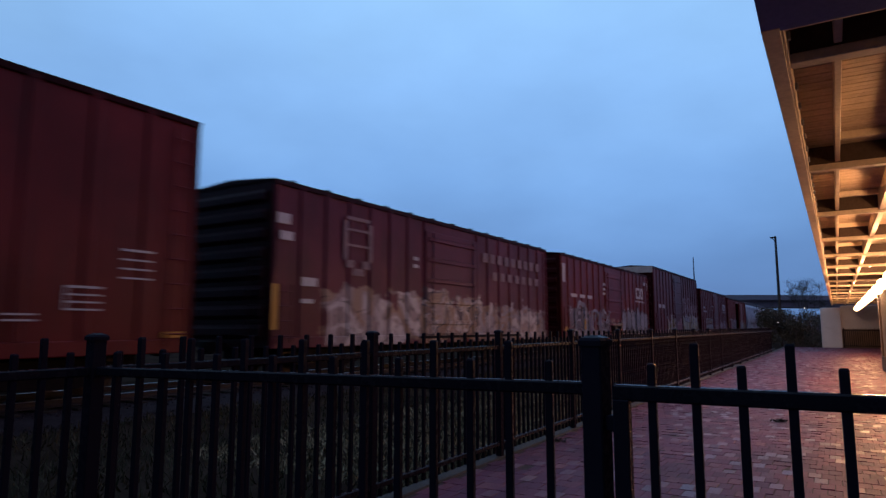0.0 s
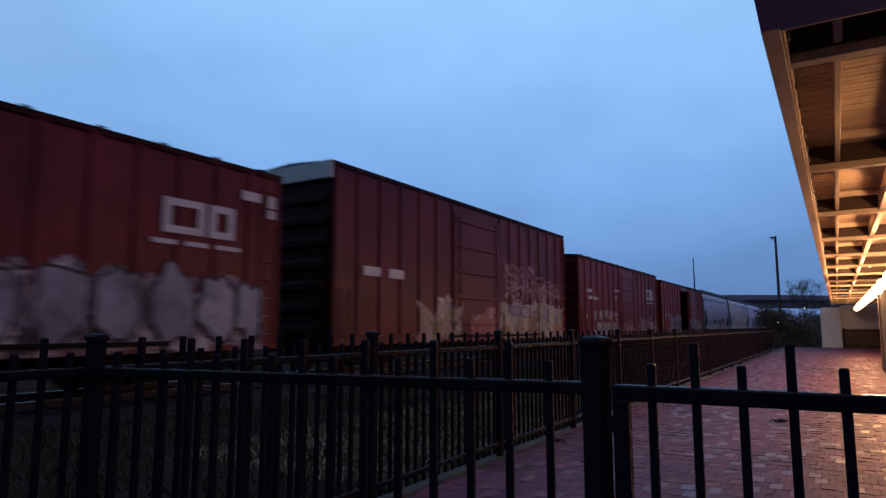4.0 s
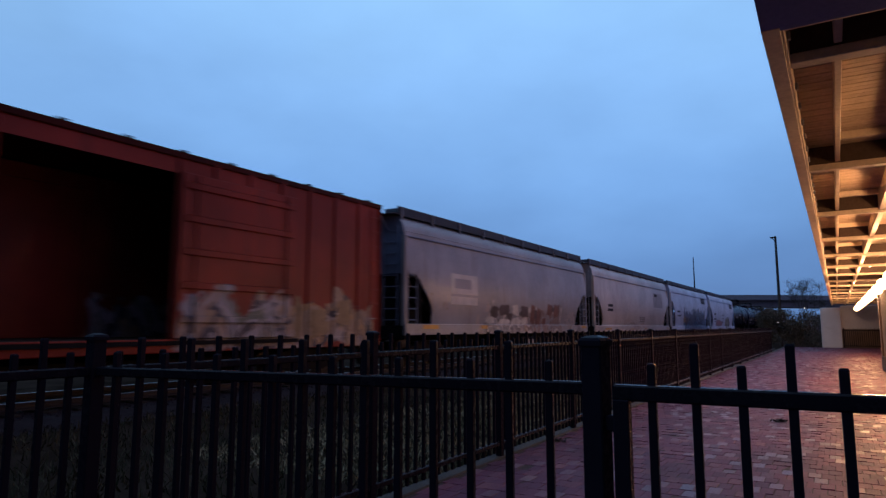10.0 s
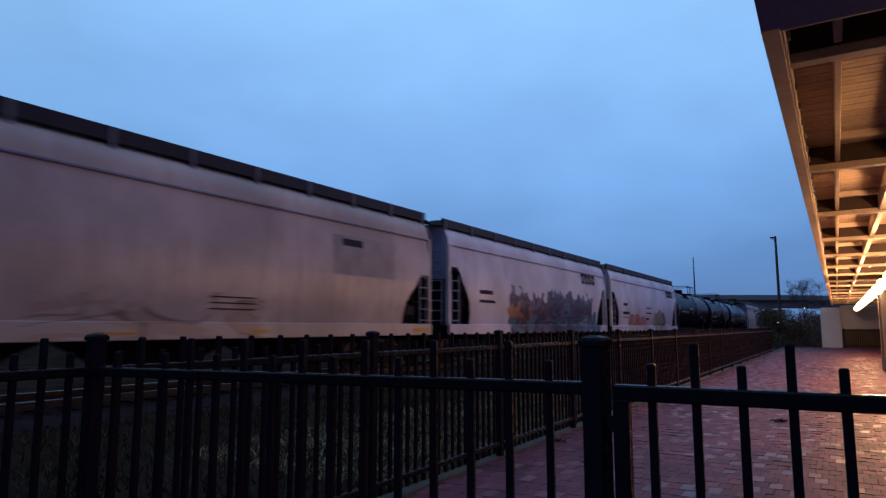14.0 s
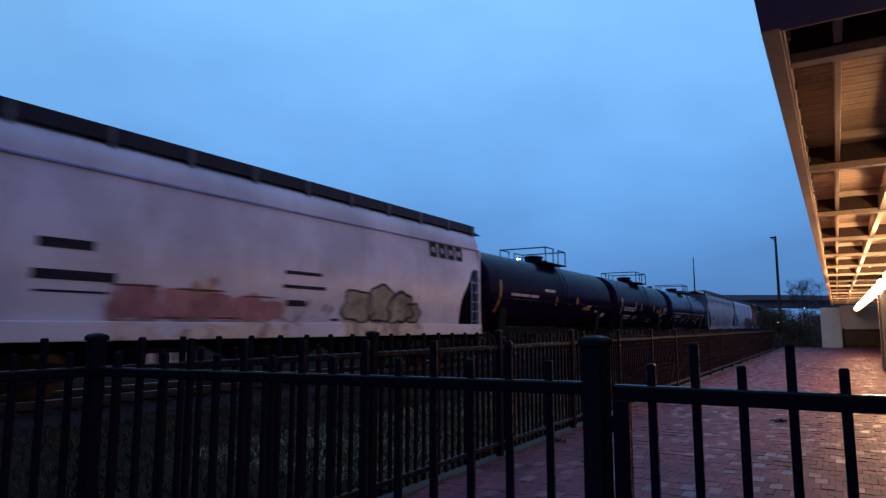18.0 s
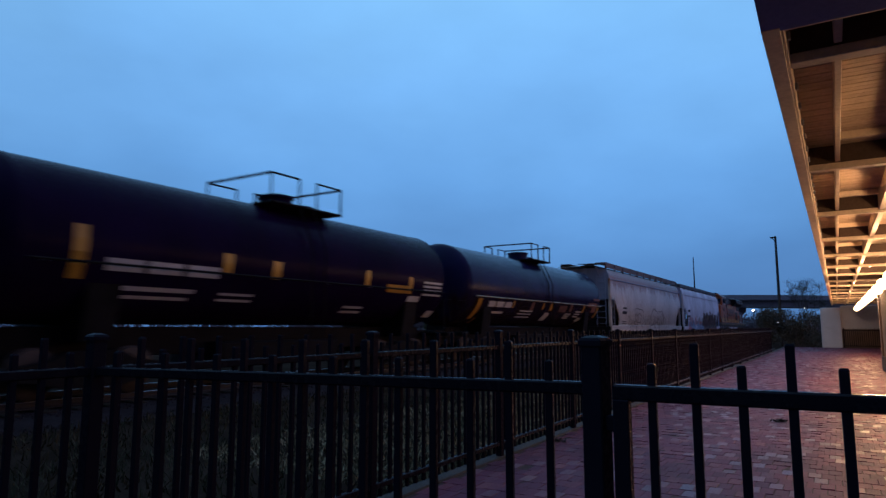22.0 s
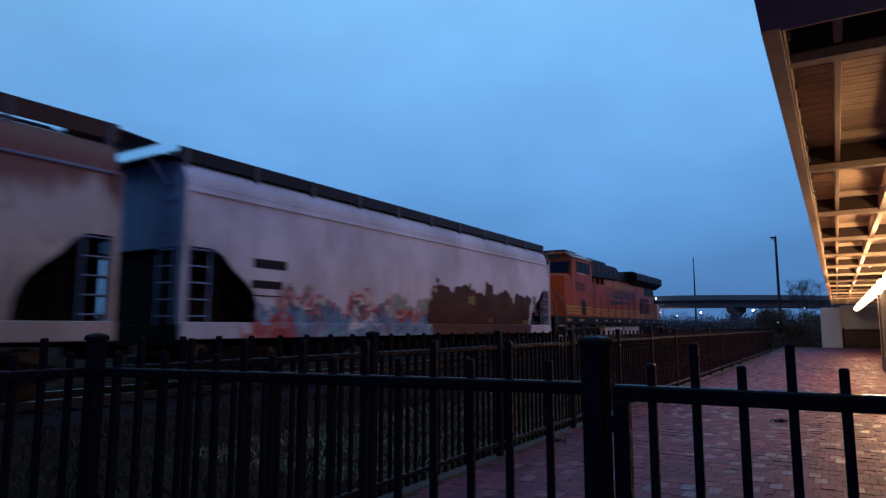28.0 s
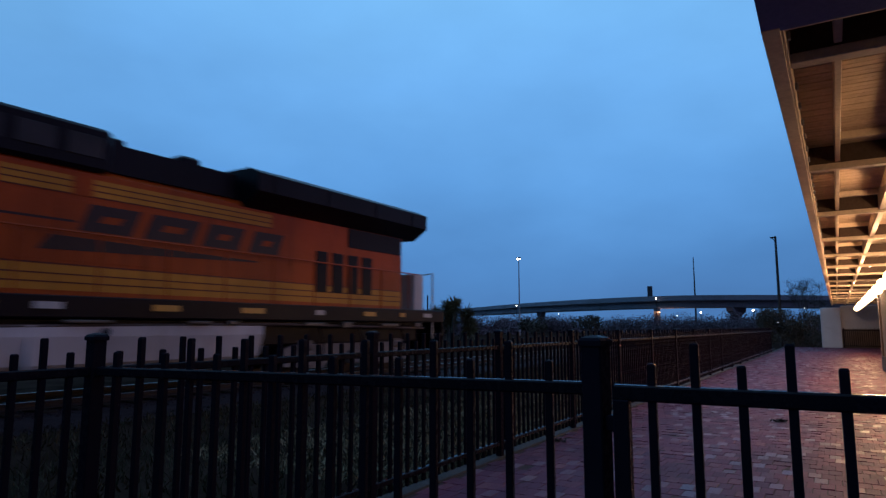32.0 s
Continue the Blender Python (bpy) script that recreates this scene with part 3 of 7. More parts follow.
def build_canopy():
    can = thing("platform_canopy", "cream-painted timber platform canopy with beams and purlins", "canopy")
    # roof deck of narrow boards running across the platform
    deck = Geo()
    y, k = CAN_Y0, 0
    while y < CAN_Y1:
        deck.slab(CAN_X0 + 0.02, CAN_X1, y + 0.002, y + 0.078, CAN_Z + 0.24 + (k % 2) * 0.002, CAN_Z + 0.27, 0.004)
        y, k = y + 0.081, k + 1
    solid("ceiling", deck, DECK, "narrow cream boards of the canopy ceiling", "ceiling", "structure")
    part("roof_cover", Geo().box(CAN_X0 - 0.02, CAN_X1 + 2.0, CAN_Y0 - 0.05, CAN_Y1, CAN_Z + 0.275, CAN_Z + 0.32), TRIM_BLUE, can, "dark roof sheeting")
    for y in BAYS:
        bm_ = part("cross_beam", Geo().slab(CAN_X0 + 0.10, CAN_X1, y, y + 0.10, CAN_Z + 0.005, CAN_Z + 0.062, 0.006), TIMBER, can)
        part("beam_web", Geo().box(CAN_X0 + 0.10, CAN_X1, y + 0.04, y + 0.08, CAN_Z + 0.0625, CAN_Z + 0.236), BEAM_WEB, bm_, "upper web with its shade put into the colour")
        part("batten", Geo().slab(0.13, 0.545, y - 0.42, y - 0.36, CAN_Z + 0.17, CAN_Z + 0.236, 0.004), TIMBER, can)
    for a, b in zip([CAN_Y0 + 0.06] + [y + 0.102 for y in BAYS], BAYS + [CAN_Y1]):
        if b - a > 0.1:
            part("purlin", Geo().slab(0.085, 0.125, a, b - 0.002, CAN_Z + 0.07, CAN_Z + 0.236, 0.004), TIMBER, can)
            part("wall_purlin", Geo().slab(0.55, 0.62, a, b - 0.002, CAN_Z + 0.03, CAN_Z + 0.236, 0.004), TIMBER, can)
    # eaves board with its lip, and the front board
    part("eaves_board", Geo().slab(CAN_X0, CAN_X0 + 0.085, CAN_Y0, CAN_Y1, CAN_Z - 0.01, CAN_Z + 0.27, 0.004), TIMBER, can, "brown shaded eaves board")
    part("gutter_lip", Geo().slab(CAN_X0 + 0.087, CAN_X0 + 0.100, CAN_Y0 + 0.05, CAN_Y1, CAN_Z + 0.0, CAN_Z + 0.12, 0.003), TIMBER, can, "pale gutter lip")
    y = CAN_Y0 + 0.25
    while y < 14.0:
        part("gutter_clip", Geo().slab(CAN_X0 + 0.100, CAN_X0 + 0.118, y, y + 0.03, CAN_Z + 0.03, CAN_Z + 0.075, 0.004), GALV, can, "small metal gutter clip")
        y += 0.41
    part("front_board", Geo().prism([(CAN_Y0 + 0.03, CAN_Z - 0.01), (CAN_Y0 + 0.03, CAN_Z + 0.27), (CAN_Y0 - 1.2, CAN_Z + 0.62), (CAN_Y0 - 1.2, CAN_Z + 0.12)], CAN_X0 + 0.001, CAN_X1 + 2.0), TRIM_BLUE, can, "dark blue-grey sheet metal front hood")
    part("front_beam", Geo().slab(CAN_X0 + 0.09, CAN_X1, CAN_Y0 + 0.035, CAN_Y0 + 0.06, CAN_Z - 0.005, CAN_Z + 0.236, 0.004), TIMBER, can)


def build_station():
    wall = thing("station_wall", "buff brick side wall of the station under the canopy", "wall", kind="structure")
    part("wall_core", Geo().box(1.22, 1.6, 3.4, 24.8, -0.2, CAN_Z + 0.005), WALL_BRICK, wall)
    part("plinth", Geo().slab(1.16, 1.22, 3.4, 24.8, -0.05, 0.45, 0.01), CONCRETE, wall, "concrete plinth")
    for y in (6.6, 12.4, 18.2, 24.36):
        part("pilaster", Geo().slab(1.17, 1.22, y, y + 0.45, -0.05, CAN_Z + 0.0, 0.015), WALL_BRICK, wall, "projecting brick pilaster")
    part("recess_wall", Geo().box(1.6, 2.7, 24.5, 24.8, -0.2, CAN_Z + 0.005).box(2.66, 2.9, 24.8, END_Y + 0.5, -0.2, CAN_Z + 0.005), WALL_BRICK, wall)
    # plain station house closing the place behind the platform gate
    # plain unseen house, added to block sky light from the near cars
    house = thing("station_house", "unseen plain brick house added to shade the near cars", "house", kind="structure")
    part("house_wall", Geo().box(3.6, 12.0, -34.0, 1.6, -0.2, 5.6), WALL_BRICK, house)
    part("house_plinth", Geo().slab(3.54, 3.6, -34.0, 1.6, -0.05, 0.5, 0.01), CONCRETE, house, "concrete plinth")
    part("house_roof", Geo().prism_y([(3.1, 5.6), (12.5, 5.6), (12.5, 5.75), (7.8, 7.4), (3.1, 5.75)], -34.5, 2.0), TRIM_BLUE, house, "dark blue metal roof")
    end = thing("end_wall", "white stucco wall closing the far end of the platform", "wall", kind="structure")
    part("white_pier", Geo().slab(-0.90, 0.28, END_Y, END_Y + 0.5, -0.05, 2.66, 0.03), STUCCO, end)
    part("upper_wall", Geo().slab(0.28, 2.655, END_Y + 0.2, END_Y + 0.5, 1.22, 2.79, 0.02), STUCCO, end)
    part("lower_wall", Geo().slab(0.28, 2.655, END_Y + 0.15, END_Y + 0.5, -0.05, 1.22, 0.02), WALL_BRICK, end, "brown brick lower wall")
    lamp = thing("ceiling_lamp", "glowing warm globe lamp under the canopy", "ceiling lamp", pose(1.1, LAMP_Y[0], 2.58), "canopy lamps")
    part("stem", Geo().tube([(0.12, 0, -0.05), (0.12, 0, 0.47)], 0.02, 6), DARK_STEEL, lamp)
    rings = []
    for i in range(7):
        a = math.pi * i / 6
        r = max(0.16 * math.sin(a), 0.01)
        rings.append([(r * math.cos(2 * math.pi * k / 12), r * math.sin(2 * math.pi * k / 12), -0.12 + 0.15 * math.cos(a)) for k in range(12)])
    part("globe", Geo().loft(rings), LAMP_GLOW, lamp, "glowing frosted globe", 60)
    for y in LAMP_Y[1:]:
        copy_thing(lamp, pose(1.1, y, 2.58))


def build_weeds():
    rnd = random.Random(31)
    g = Geo()
    for x, y, s in ((-0.76, 10.5, 0.07), (-2.93, 7.3, 0.06), (-2.95, 9.6, 0.07)):
        for k in range(60):
            a, d, h = rnd.uniform(0, 6.28), abs(rnd.gauss(0, s)), rnd.uniform(0.015, 0.05)
            px, py, w = x + d * math.cos(a), y + d * math.sin(a), rnd.uniform(0.004, 0.009)
            lx, ly = rnd.gauss(0, 0.025), rnd.gauss(0, 0.025)
            g.add([(px - w, py, -0.003), (px + w, py, -0.003), (px + w + lx, py + ly, h * 0.6), (px + lx * 1.6, py + ly * 1.6, h)], [(0, 1, 2, 3)])
    solid("weeds", g, WEED, "small green weeds growing between the pavers", "weeds", "stuff")


build_ground()
build_weeds()
build_track()
build_platform()
build_fences()
build_canopy()
build_station()


# ---- distance: bridge, trees, poles, lights ----
BRIDGE_PATH = [(-230, 300), (-170, 258), (-134, 243), (-85, 201), (-42.7, 176.5), (-22.2, 180), (-3.6, 196), (25, 226), (70, 280)]


def bridge_points():
    pts = []
    n = len(BRIDGE_PATH)
    for i in range(n - 1):
        p0, p1, p2, p3 = (Vector(BRIDGE_PATH[min(max(i + k, 0), n - 1)]) for k in (-1, 0, 1, 2))
        for s in range(8):
            t = s / 8
            pts.append(0.5 * (2 * p1 + (p2 - p0) * t + (2 * p0 - 5 * p1 + 4 * p2 - p3) * t * t + (3 * p1 - p0 - 3 * p2 + p3) * t ** 3))
    return pts


def build_bridge():
    br = thing("road_bridge", "long grey concrete road bridge crossing beyond the station", "bridge", kind="structure")
    pts = bridge_points()

    def strip(prof, zoff=0.0):
        rows = []
        for i, p in enumerate(pts):
            t = (pts[min(i + 1, len(pts) - 1)] - pts[max(i - 1, 0)]).normalized()
            nrm = Vector((t.y, -t.x))
            rows.append([(p.x + nrm.x * u, p.y + nrm.y * u, z + zoff) for u, z in prof])
        return Geo().loft(rows)
    part("deck", strip([(-6, 8.1), (6, 8.1), (6, 8.5), (-6, 8.5)]), BRIDGE, br, smooth=30)
    for u in (-5.9, 5.7):
        part("parapet", strip([(u, 8.5), (u + 0.2, 8.5), (u + 0.2, 9.4), (u, 9.4)]), BRIDGE, br, "pale concrete parapet", 30)
    for u in (-4.5, -1.6, 1.4, 4.2):
        part("girder", strip([(u - 0.3, 6.4), (u + 0.5, 6.4), (u + 0.35, 8.1), (u - 0.15, 8.1)]), BRIDGE, br, smooth=30)
    for (x, y), turn in (((-85, 201), 120), ((-41.0, 176.3), 103), ((-21.8, 180.0), 80), ((12, 213), 45), ((-135, 236), 130)):
        c, s = math.cos(radians(turn)), math.sin(radians(turn))
        prof = [(-5.4, 6.4), (-5.4, 5.5), (-1.3, 4.2), (-1.1, -0.5), (1.1, -0.5), (1.3, 4.2), (5.4, 5.5), (5.4, 6.4)]
        g = Geo().loft([[(x + c * u - s * w, y + s * u + c * w, z) for u, z in prof] for w in (-0.8, 0.8)])
        part("pier", g, BRIDGE, br, "hammerhead concrete pier")
    part("sign_back", Geo().slab(-42.7, -41.4, 173.6, 174.0, 9.4, 12.3, 0.05), SIGN_BACK, br, "dark upright sign panel")


def leaf_cloud(g, rnd, centre, size, count, leaf):
    cx, cy, cz = centre
    for i in range(count):
        while True:
            u, v, w = rnd.uniform(-1, 1), rnd.uniform(-1, 1), rnd.uniform(-1, 1)
            if u * u + v * v + w * w < 1:
                break
        x, y, z = cx + u * size[0], cy + v * size[1], cz + w * size[2]
        a = Vector((rnd.gauss(0, 1), rnd.gauss(0, 1), rnd.gauss(0, 1))).normalized() * leaf * rnd.uniform(0.6, 1.3)
        b = a.cross(Vector((rnd.gauss(0, 1), rnd.gauss(0, 1), rnd.gauss(0, 1)))).normalized() * leaf * 0.5
        p = Vector((x, y, z))
        g.add([p - a, p + b, p + a, p - b], [(0, 1, 2, 3)])


def raw(name, g, material):
    me = bpy.data.meshes.new(name)
    me.from_pydata(g.v, [], g.f)
    me.materials.append(material)
    return me


def build_woods():
    rnd = random.Random(21)
    g = Geo()
    for i in range(150):
        t = rnd.random()
        x = -125 + 165 * t
        y = 125 + 30 * rnd.random() + 0.15 * abs(x)
        h = rnd.uniform(2.2, 4.5)
        w = rnd.uniform(2.5, 5.0)
        for k in range(4):
            leaf_cloud(g, rnd, (x + rnd.gauss(0, w * .5), y + rnd.gauss(0, 2), h * rnd.uniform(0.35, 0.75)), (w * 0.6, w * 0.5, h * 0.34), 170, 0.17)
        leaf_cloud(g, rnd, (x, y, 0.7), (w, w * 0.6, 0.9), 50, 0.5)
    for i in range(110):
        x, y = rnd.uniform(-95, -48), rnd.uniform(-45, 115)
        h, w = rnd.uniform(2.4, 4.8), rnd.uniform(2.5, 5.0)
        for k in range(3):
            leaf_cloud(g, rnd, (x + rnd.gauss(0, 1.5), y + rnd.gauss(0, w * .6), h * rnd.uniform(0.35, 0.7)), (w * 0.5, w * 0.6, h * 0.36), 130, 0.18)
        leaf_cloud(g, rnd, (x, y, 0.7), (w * 0.6, w, 0.9), 50, 0.42)
    tagged(new("far_shrubs", raw("far_shrubs", g, SCRUB)), "grey-brown band of winter shrubs and low trees below the bridge", "shrubs", "", "stuff")
    g = Geo()
    for i in range(60):
        x, y = rnd.uniform(-4.6, -1.0), rnd.uniform(50.4, 53.0)
        leaf_cloud(g, rnd, (x, y, rnd.uniform(0.3, 2.4)), (0.55, 0.5, 0.45), 160, 0.07)
    hedge = thing("hedge", "dark evergreen hedge at the end of the platform", "hedge", pose(0, 0, 0))
    part("hedge_leaves", raw("hedge_leaves", g, LEAF), None, hedge)
    for i in range(14):
        x, y = rnd.uniform(-3.1, -1.1), rnd.uniform(50.5, 52.3)
        part("stem", Geo().tube([(x, y, -0.1), (x + rnd.gauss(0, .1), y, 0.9), (x + rnd.gauss(0, .25), y, 2.2)], [0.03, 0.022, 0.008], 5), BARK, hedge)


def limb(g, rnd, p, d, ln, r, depth, tips):
    q = p + d * ln
    mid = p + d * ln * 0.5 + Vector((rnd.gauss(0, 1), rnd.gauss(0, 1), 0)) * ln * 0.05
    g.tube([p, mid, q], [r, r * 0.8, r * 0.6], 5)
    if depth == 0:
        tips.append(q)
        return
    for k in range(3):
        e = (d + Vector((rnd.gauss(0, 0.55), rnd.gauss(0, 0.55), rnd.uniform(-0.1, 0.4)))).normalized()
        limb(g, rnd, q, e, ln * rnd.uniform(0.6, 0.85), r * 0.55, depth - 1, tips)


def build_trees():
    rnd = random.Random(4)
    bare = thing("bare_tree", "leafless winter tree behind the hedge", "tree", pose(-1.9, 56, 0))
    g, tips = Geo(), []
    limb(g, rnd, Vector((0, 0, -0.1)), Vector((0.03, 0, 1)), 1.5, 0.07, 5, tips)
    part("trunk", g, BARK, bare)
    tw = Geo()
    for p in tips:
        for k in range(3):
            d = Vector((rnd.gauss(0, .6), rnd.gauss(0, .6), rnd.uniform(0, 1))).normalized() * rnd.uniform(0.3, 0.7)
            tw.tube([p, p + d * 0.5, p + d], [0.008, 0.006, 0.003], 3)
    part("twigs", tw, BARK, bare, "thin bare twigs")
    # spiky yucca clump on the far side of the track
    yuc = thing("yucca", "grey-green spiky yucca clump beyond the track", "shrub", pose(-32.6, 54.0, 0))
    tr, lv = Geo(), Geo()
    for x, y, h in ((-1.6, 0, 3.0), (-0.6, 0.6, 3.5), (0.8, -0.4, 3.8), (1.7, 0.5, 2.9), (0.1, 0.2, 2.6), (-2.4, 0.3, 1.9), (2.3, 0.1, 1.8)):
        tr.tube([(x * 0.6, y * 0.6, -0.1), (x * 0.85, y, h * 0.5), (x, y, h)], [0.16, 0.13, 0.10], 7)
        for k in range(260):
            d = Vector((rnd.gauss(0, 1), rnd.gauss(0, 1), rnd.gauss(0.35, 0.8))).normalized()
            ln = rnd.uniform(0.7, 1.25)
            side = d.cross(Vector((0, 0, 1))).normalized() * 0.045
            p = Vector((x, y, h - rnd.uniform(0, 1.0)))
            m = p + d * ln * 0.5
            lv.add([p - side * 0.6, p + side * 0.6, m + side, p + d * ln - Vector((0, 0, 0.12)), m - side], [(0, 1, 2, 3, 4)])
    part("trunk", tr, BARK, yuc)
    part("leaves", raw("leaves", lv, PALM), None, yuc, "grey-green sword-shaped leaves")
    for x, y, s in ((-26.5, 60, 1.0), (-35.5, 57, 0.9), (-23.0, 66, 1.1)):
        sh = thing("shrub", "low dark rounded shrub beyond the track", "shrub", pose(x, y, 0), "shrubs beyond the track")
        st, lf = Geo(), Geo()
        for k in range(6):
            a = rnd.uniform(0, 6.28)
            q = Vector((math.cos(a) * s, math.sin(a) * s, 1.4 * s + rnd.uniform(-.3, .5)))
            st.tube([(0, 0, -0.1), q * 0.5, q], [0.05, 0.035, 0.015], 5)
            leaf_cloud(lf, rnd, q, (0.9 * s, 0.9 * s, 0.7 * s), 190, 0.13)
        part("stems", st, BARK, sh)
        part("leaves", raw("leaves", lf, LEAF), None, sh)


def build_poles():
    up = thing("utility_pole", "tall weathered wooden utility pole beside the fence", "utility pole", pose(-3.55, 54, 0))
    part("shaft", Geo().tube([(0, 0, -0.2), (0, 0, 4), (0, 0, 8.25)], [0.125, 0.105, 0.08], 10), POLE_WOOD, up, smooth=50)
    part("bracket", Geo().tube([(0, 0, 7.9), (-0.28, 0, 8.12)], 0.03, 6), DARK_STEEL, up)
    part("lamp_head", Geo().slab(-0.36, 0.0, -0.09, 0.09, 8.1, 8.2, 0.02), DARK_STEEL, up)
    ml = thing("mast_lamp", "tall steel street lamp, glowing, beyond the track", "street lamp", pose(-46.2, 99.8, 0))
    part("shaft", Geo().tube([(0, 0, -0.2), (0, 0, 7), (0, 0, 13.2)], [0.16, 0.12, 0.08], 8), GALV, ml)
    part("head", Geo().slab(-0.35, 0.35, -0.2, 0.2, 13.2, 13.4, 0.03), DARK_STEEL, ml)
    rings = [[(r * math.cos(k), r * math.sin(k), z) for k in (0, .785, 1.57, 2.356, 3.1416, 3.927, 4.712, 5.498)] for r, z in ((0.12, 12.98), (0.3, 13.04), (0.33, 13.15), (0.2, 13.2))]
    part("bulb", Geo().loft(rings), FAR_LAMP, ml, "glowing lamp bulb")
    an = thing("antenna_mast", "thin dark antenna mast behind the bridge", "mast", pose(-36.5, 206.8, 0))
    part("shaft", Geo().tube([(0, 0, -0.2), (0, 0, 12), (0, 0, 23)], [0.30, 0.24, 0.10], 6), DARK_STEEL, an)
    sp = thing("signal_post", "short dark post beside the track", "post", pose(-29.0, 44.5, 0))
    part("shaft", Geo().tube([(0, 0, -0.2), (0, 0, 4.0)], [0.07, 0.06], 7), DARK_STEEL, sp)
    # small lamps far away under and beside the bridge
    for x, y, z, r in ((-79.6, 170.0, 7.6, 0.14), (-39.2, 168.0, 8.7, 0.15), (-15.9, 160.0, 5.2, 0.2), (-33.5, 165.0, 4.0, 0.12), (-27.1, 160, 4.8, 0.12), (-69.0, 176.0, 5.3, 0.12), (-7.6, 110.0, 2.1, 0.1), (-4.0, 112.0, 4.3, 0.11), (-43.5, 150, 1.6, 0.12)):
        fl = thing("yard_lamp", "small distant pole lamp, glowing", "street lamp", pose(x, y, 0), "distant lamps")
        part("shaft", Geo().tube([(0, 0, -0.2), (0, 0, max(z - r, 0.1))], 0.06, 5), DARK_STEEL, fl)
        part("bulb", Geo().loft([[(q * math.cos(k), q * math.sin(k), z + w) for k in (0, 1.047, 2.094, 3.1416, 4.189, 5.236)] for q, w in ((r * .4, -r), (r, -r * .3), (r, r * .3), (r * .4, r))]), FAR_LAMP, fl, "glowing bulb")


build_bridge()
build_trees()
build_poles()


# ---- the train: car space has y from the near end to the far end, x across, z up ----
def distance_run(t):
    """Metres that the train has run at t seconds."""
    knots = [(0, 8.111), (7, 8.073), (14, 7.994), (19, 7.817), (25, 7.689), (32, 7.683)]
    run = 0.0
    for (a, va), (b, vb) in zip(knots, knots[1:]):
        if t <= a:
            break
        e = min(t, b)
        ve = va + (vb - va) * (e - a) / (b - a)
        run += (va + ve) / 2 * (e - a)
    return run


TRAIN = []


def along(rows, d):
    """Marks or tags moved d metres along the car."""
    return tuple((r[0] + d, r[1] + d) + tuple(r[2:]) for r in rows)



def rail_car(name, label, category, y0, group):
    car = thing(name, label, category, pose(TRACK_X, y0, 0), group)
    TRAIN.append((car, y0))
    return car


def bars(car, spots, x, material, label=""):
    """Flat painted bars (y0, y1, z0, z1) on the side at x."""
    for a, b, c, d in spots:
        part("stencil", Geo().box(x, x + 0.006, a, b, c, d), material, car, label)


def wheel_mesh():
    n, rings = 20, []
    for r, u in ((0.10, -0.06), (0.40, -0.06), (0.42, -0.05), (0.42, 0.04), (0.445, 0.05), (0.445, 0.07), (0.36, 0.065), (0.14, 0.03), (0.10, 0.07)):
        rings.append([(u, r * math.cos(2 * math.pi * k / n), r * math.sin(2 * math.pi * k / n)) for k in range(n)])
    return Geo().loft(rings).mesh("wheel", WHEEL_STEEL, 40)


WHEEL = wheel_mesh()
FRAME_POLY = [(-1.25, 0.48), (-1.25, 0.72), (-0.75, 0.80), (-0.45, 0.95), (0.45, 0.95), (0.75, 0.80), (1.25, 0.72), (1.25, 0.48), (0.95, 0.46), (0.5, 0.34), (-0.5, 0.34), (-0.95, 0.46)]
FRAME_MESH = Geo().prism(FRAME_POLY, -0.09, 0.09).mesh("side_frame", DARK_STEEL)


def truck(car, y, axle=1.73, silver=None, axles=2):
    t = part("truck", Geo().slab(-0.95, 0.95, y - 0.25, y + 0.25, 0.5, 0.9, 0.03), DARK_STEEL, car, "dark cast steel truck")
    for k in range(axles):
        dy = (k - (axles - 1) / 2) * axle
        for sx in (-0.755, 0.755):
            w = part("wheel", WHEEL, None, t)
            w.matrix_basis = Matrix.LocRotScale((sx, y + dy, 0.155 + 0.42), Euler((0, 0, 0 if sx < 0 else math.pi)), None)
        part("axle", Geo().tube([(-0.8, y + dy, 0.575), (0.8, y + dy, 0.575)], 0.08, 8), WHEEL_STEEL, t)
    for sx in (-1.03, 1.03):
        if axles == 2:
            o = part("side_frame", FRAME_MESH, None, t)
            o.location = (sx, y, 0)
        else:
            poly = [(y + a, b) for a, b in ((-2.5, 0.45), (-2.5, 0.85), (-1.9, 1.0), (1.9, 1.0), (2.5, 0.85), (2.5, 0.45), (1.2, 0.35), (0.9, 0.6), (-0.9, 0.6), (-1.2, 0.35))]
            part("side_frame", Geo().prism(poly, sx - 0.09, sx + 0.09), silver or DARK_STEEL, t)
            for dy in (-axle, 0, axle):
                part("axle_box", Geo().slab(sx - 0.12 + (0.06 if sx > 0 else -0.06), sx + 0.12 + (0.06 if sx > 0 else -0.06), y + dy - 0.2, y + dy + 0.2, 0.42, 0.78, 0.03), silver or DARK_STEEL, t)


def couplers(car, ln):
    for y, s in ((0, -1), (ln, 1)):
        part("coupler", Geo().box(-0.09, 0.09, min(y, y + s * 0.55), max(y, y + s * 0.55), 0.82, 1.0).slab(-0.17, 0.17, y + s * 0.40 - 0.14, y + s * 0.40 + 0.14, 0.76, 1.06, 0.03), DARK_STEEL, car)


def ladder(car, x, y0, y1, z0, z1, n, material, name="ladder"):
    g = Geo()
    for y in (y0, y1):
        g.tube([(x, y, z0), (x, y, z1)], 0.022, 5)
    for i in range(n):
        z = z0 + (z1 - z0) * (i + 0.5) / n
        g.tube([(x, y0, z), (x, y1, z)], 0.016, 5)
    return part(name, g, material, car)


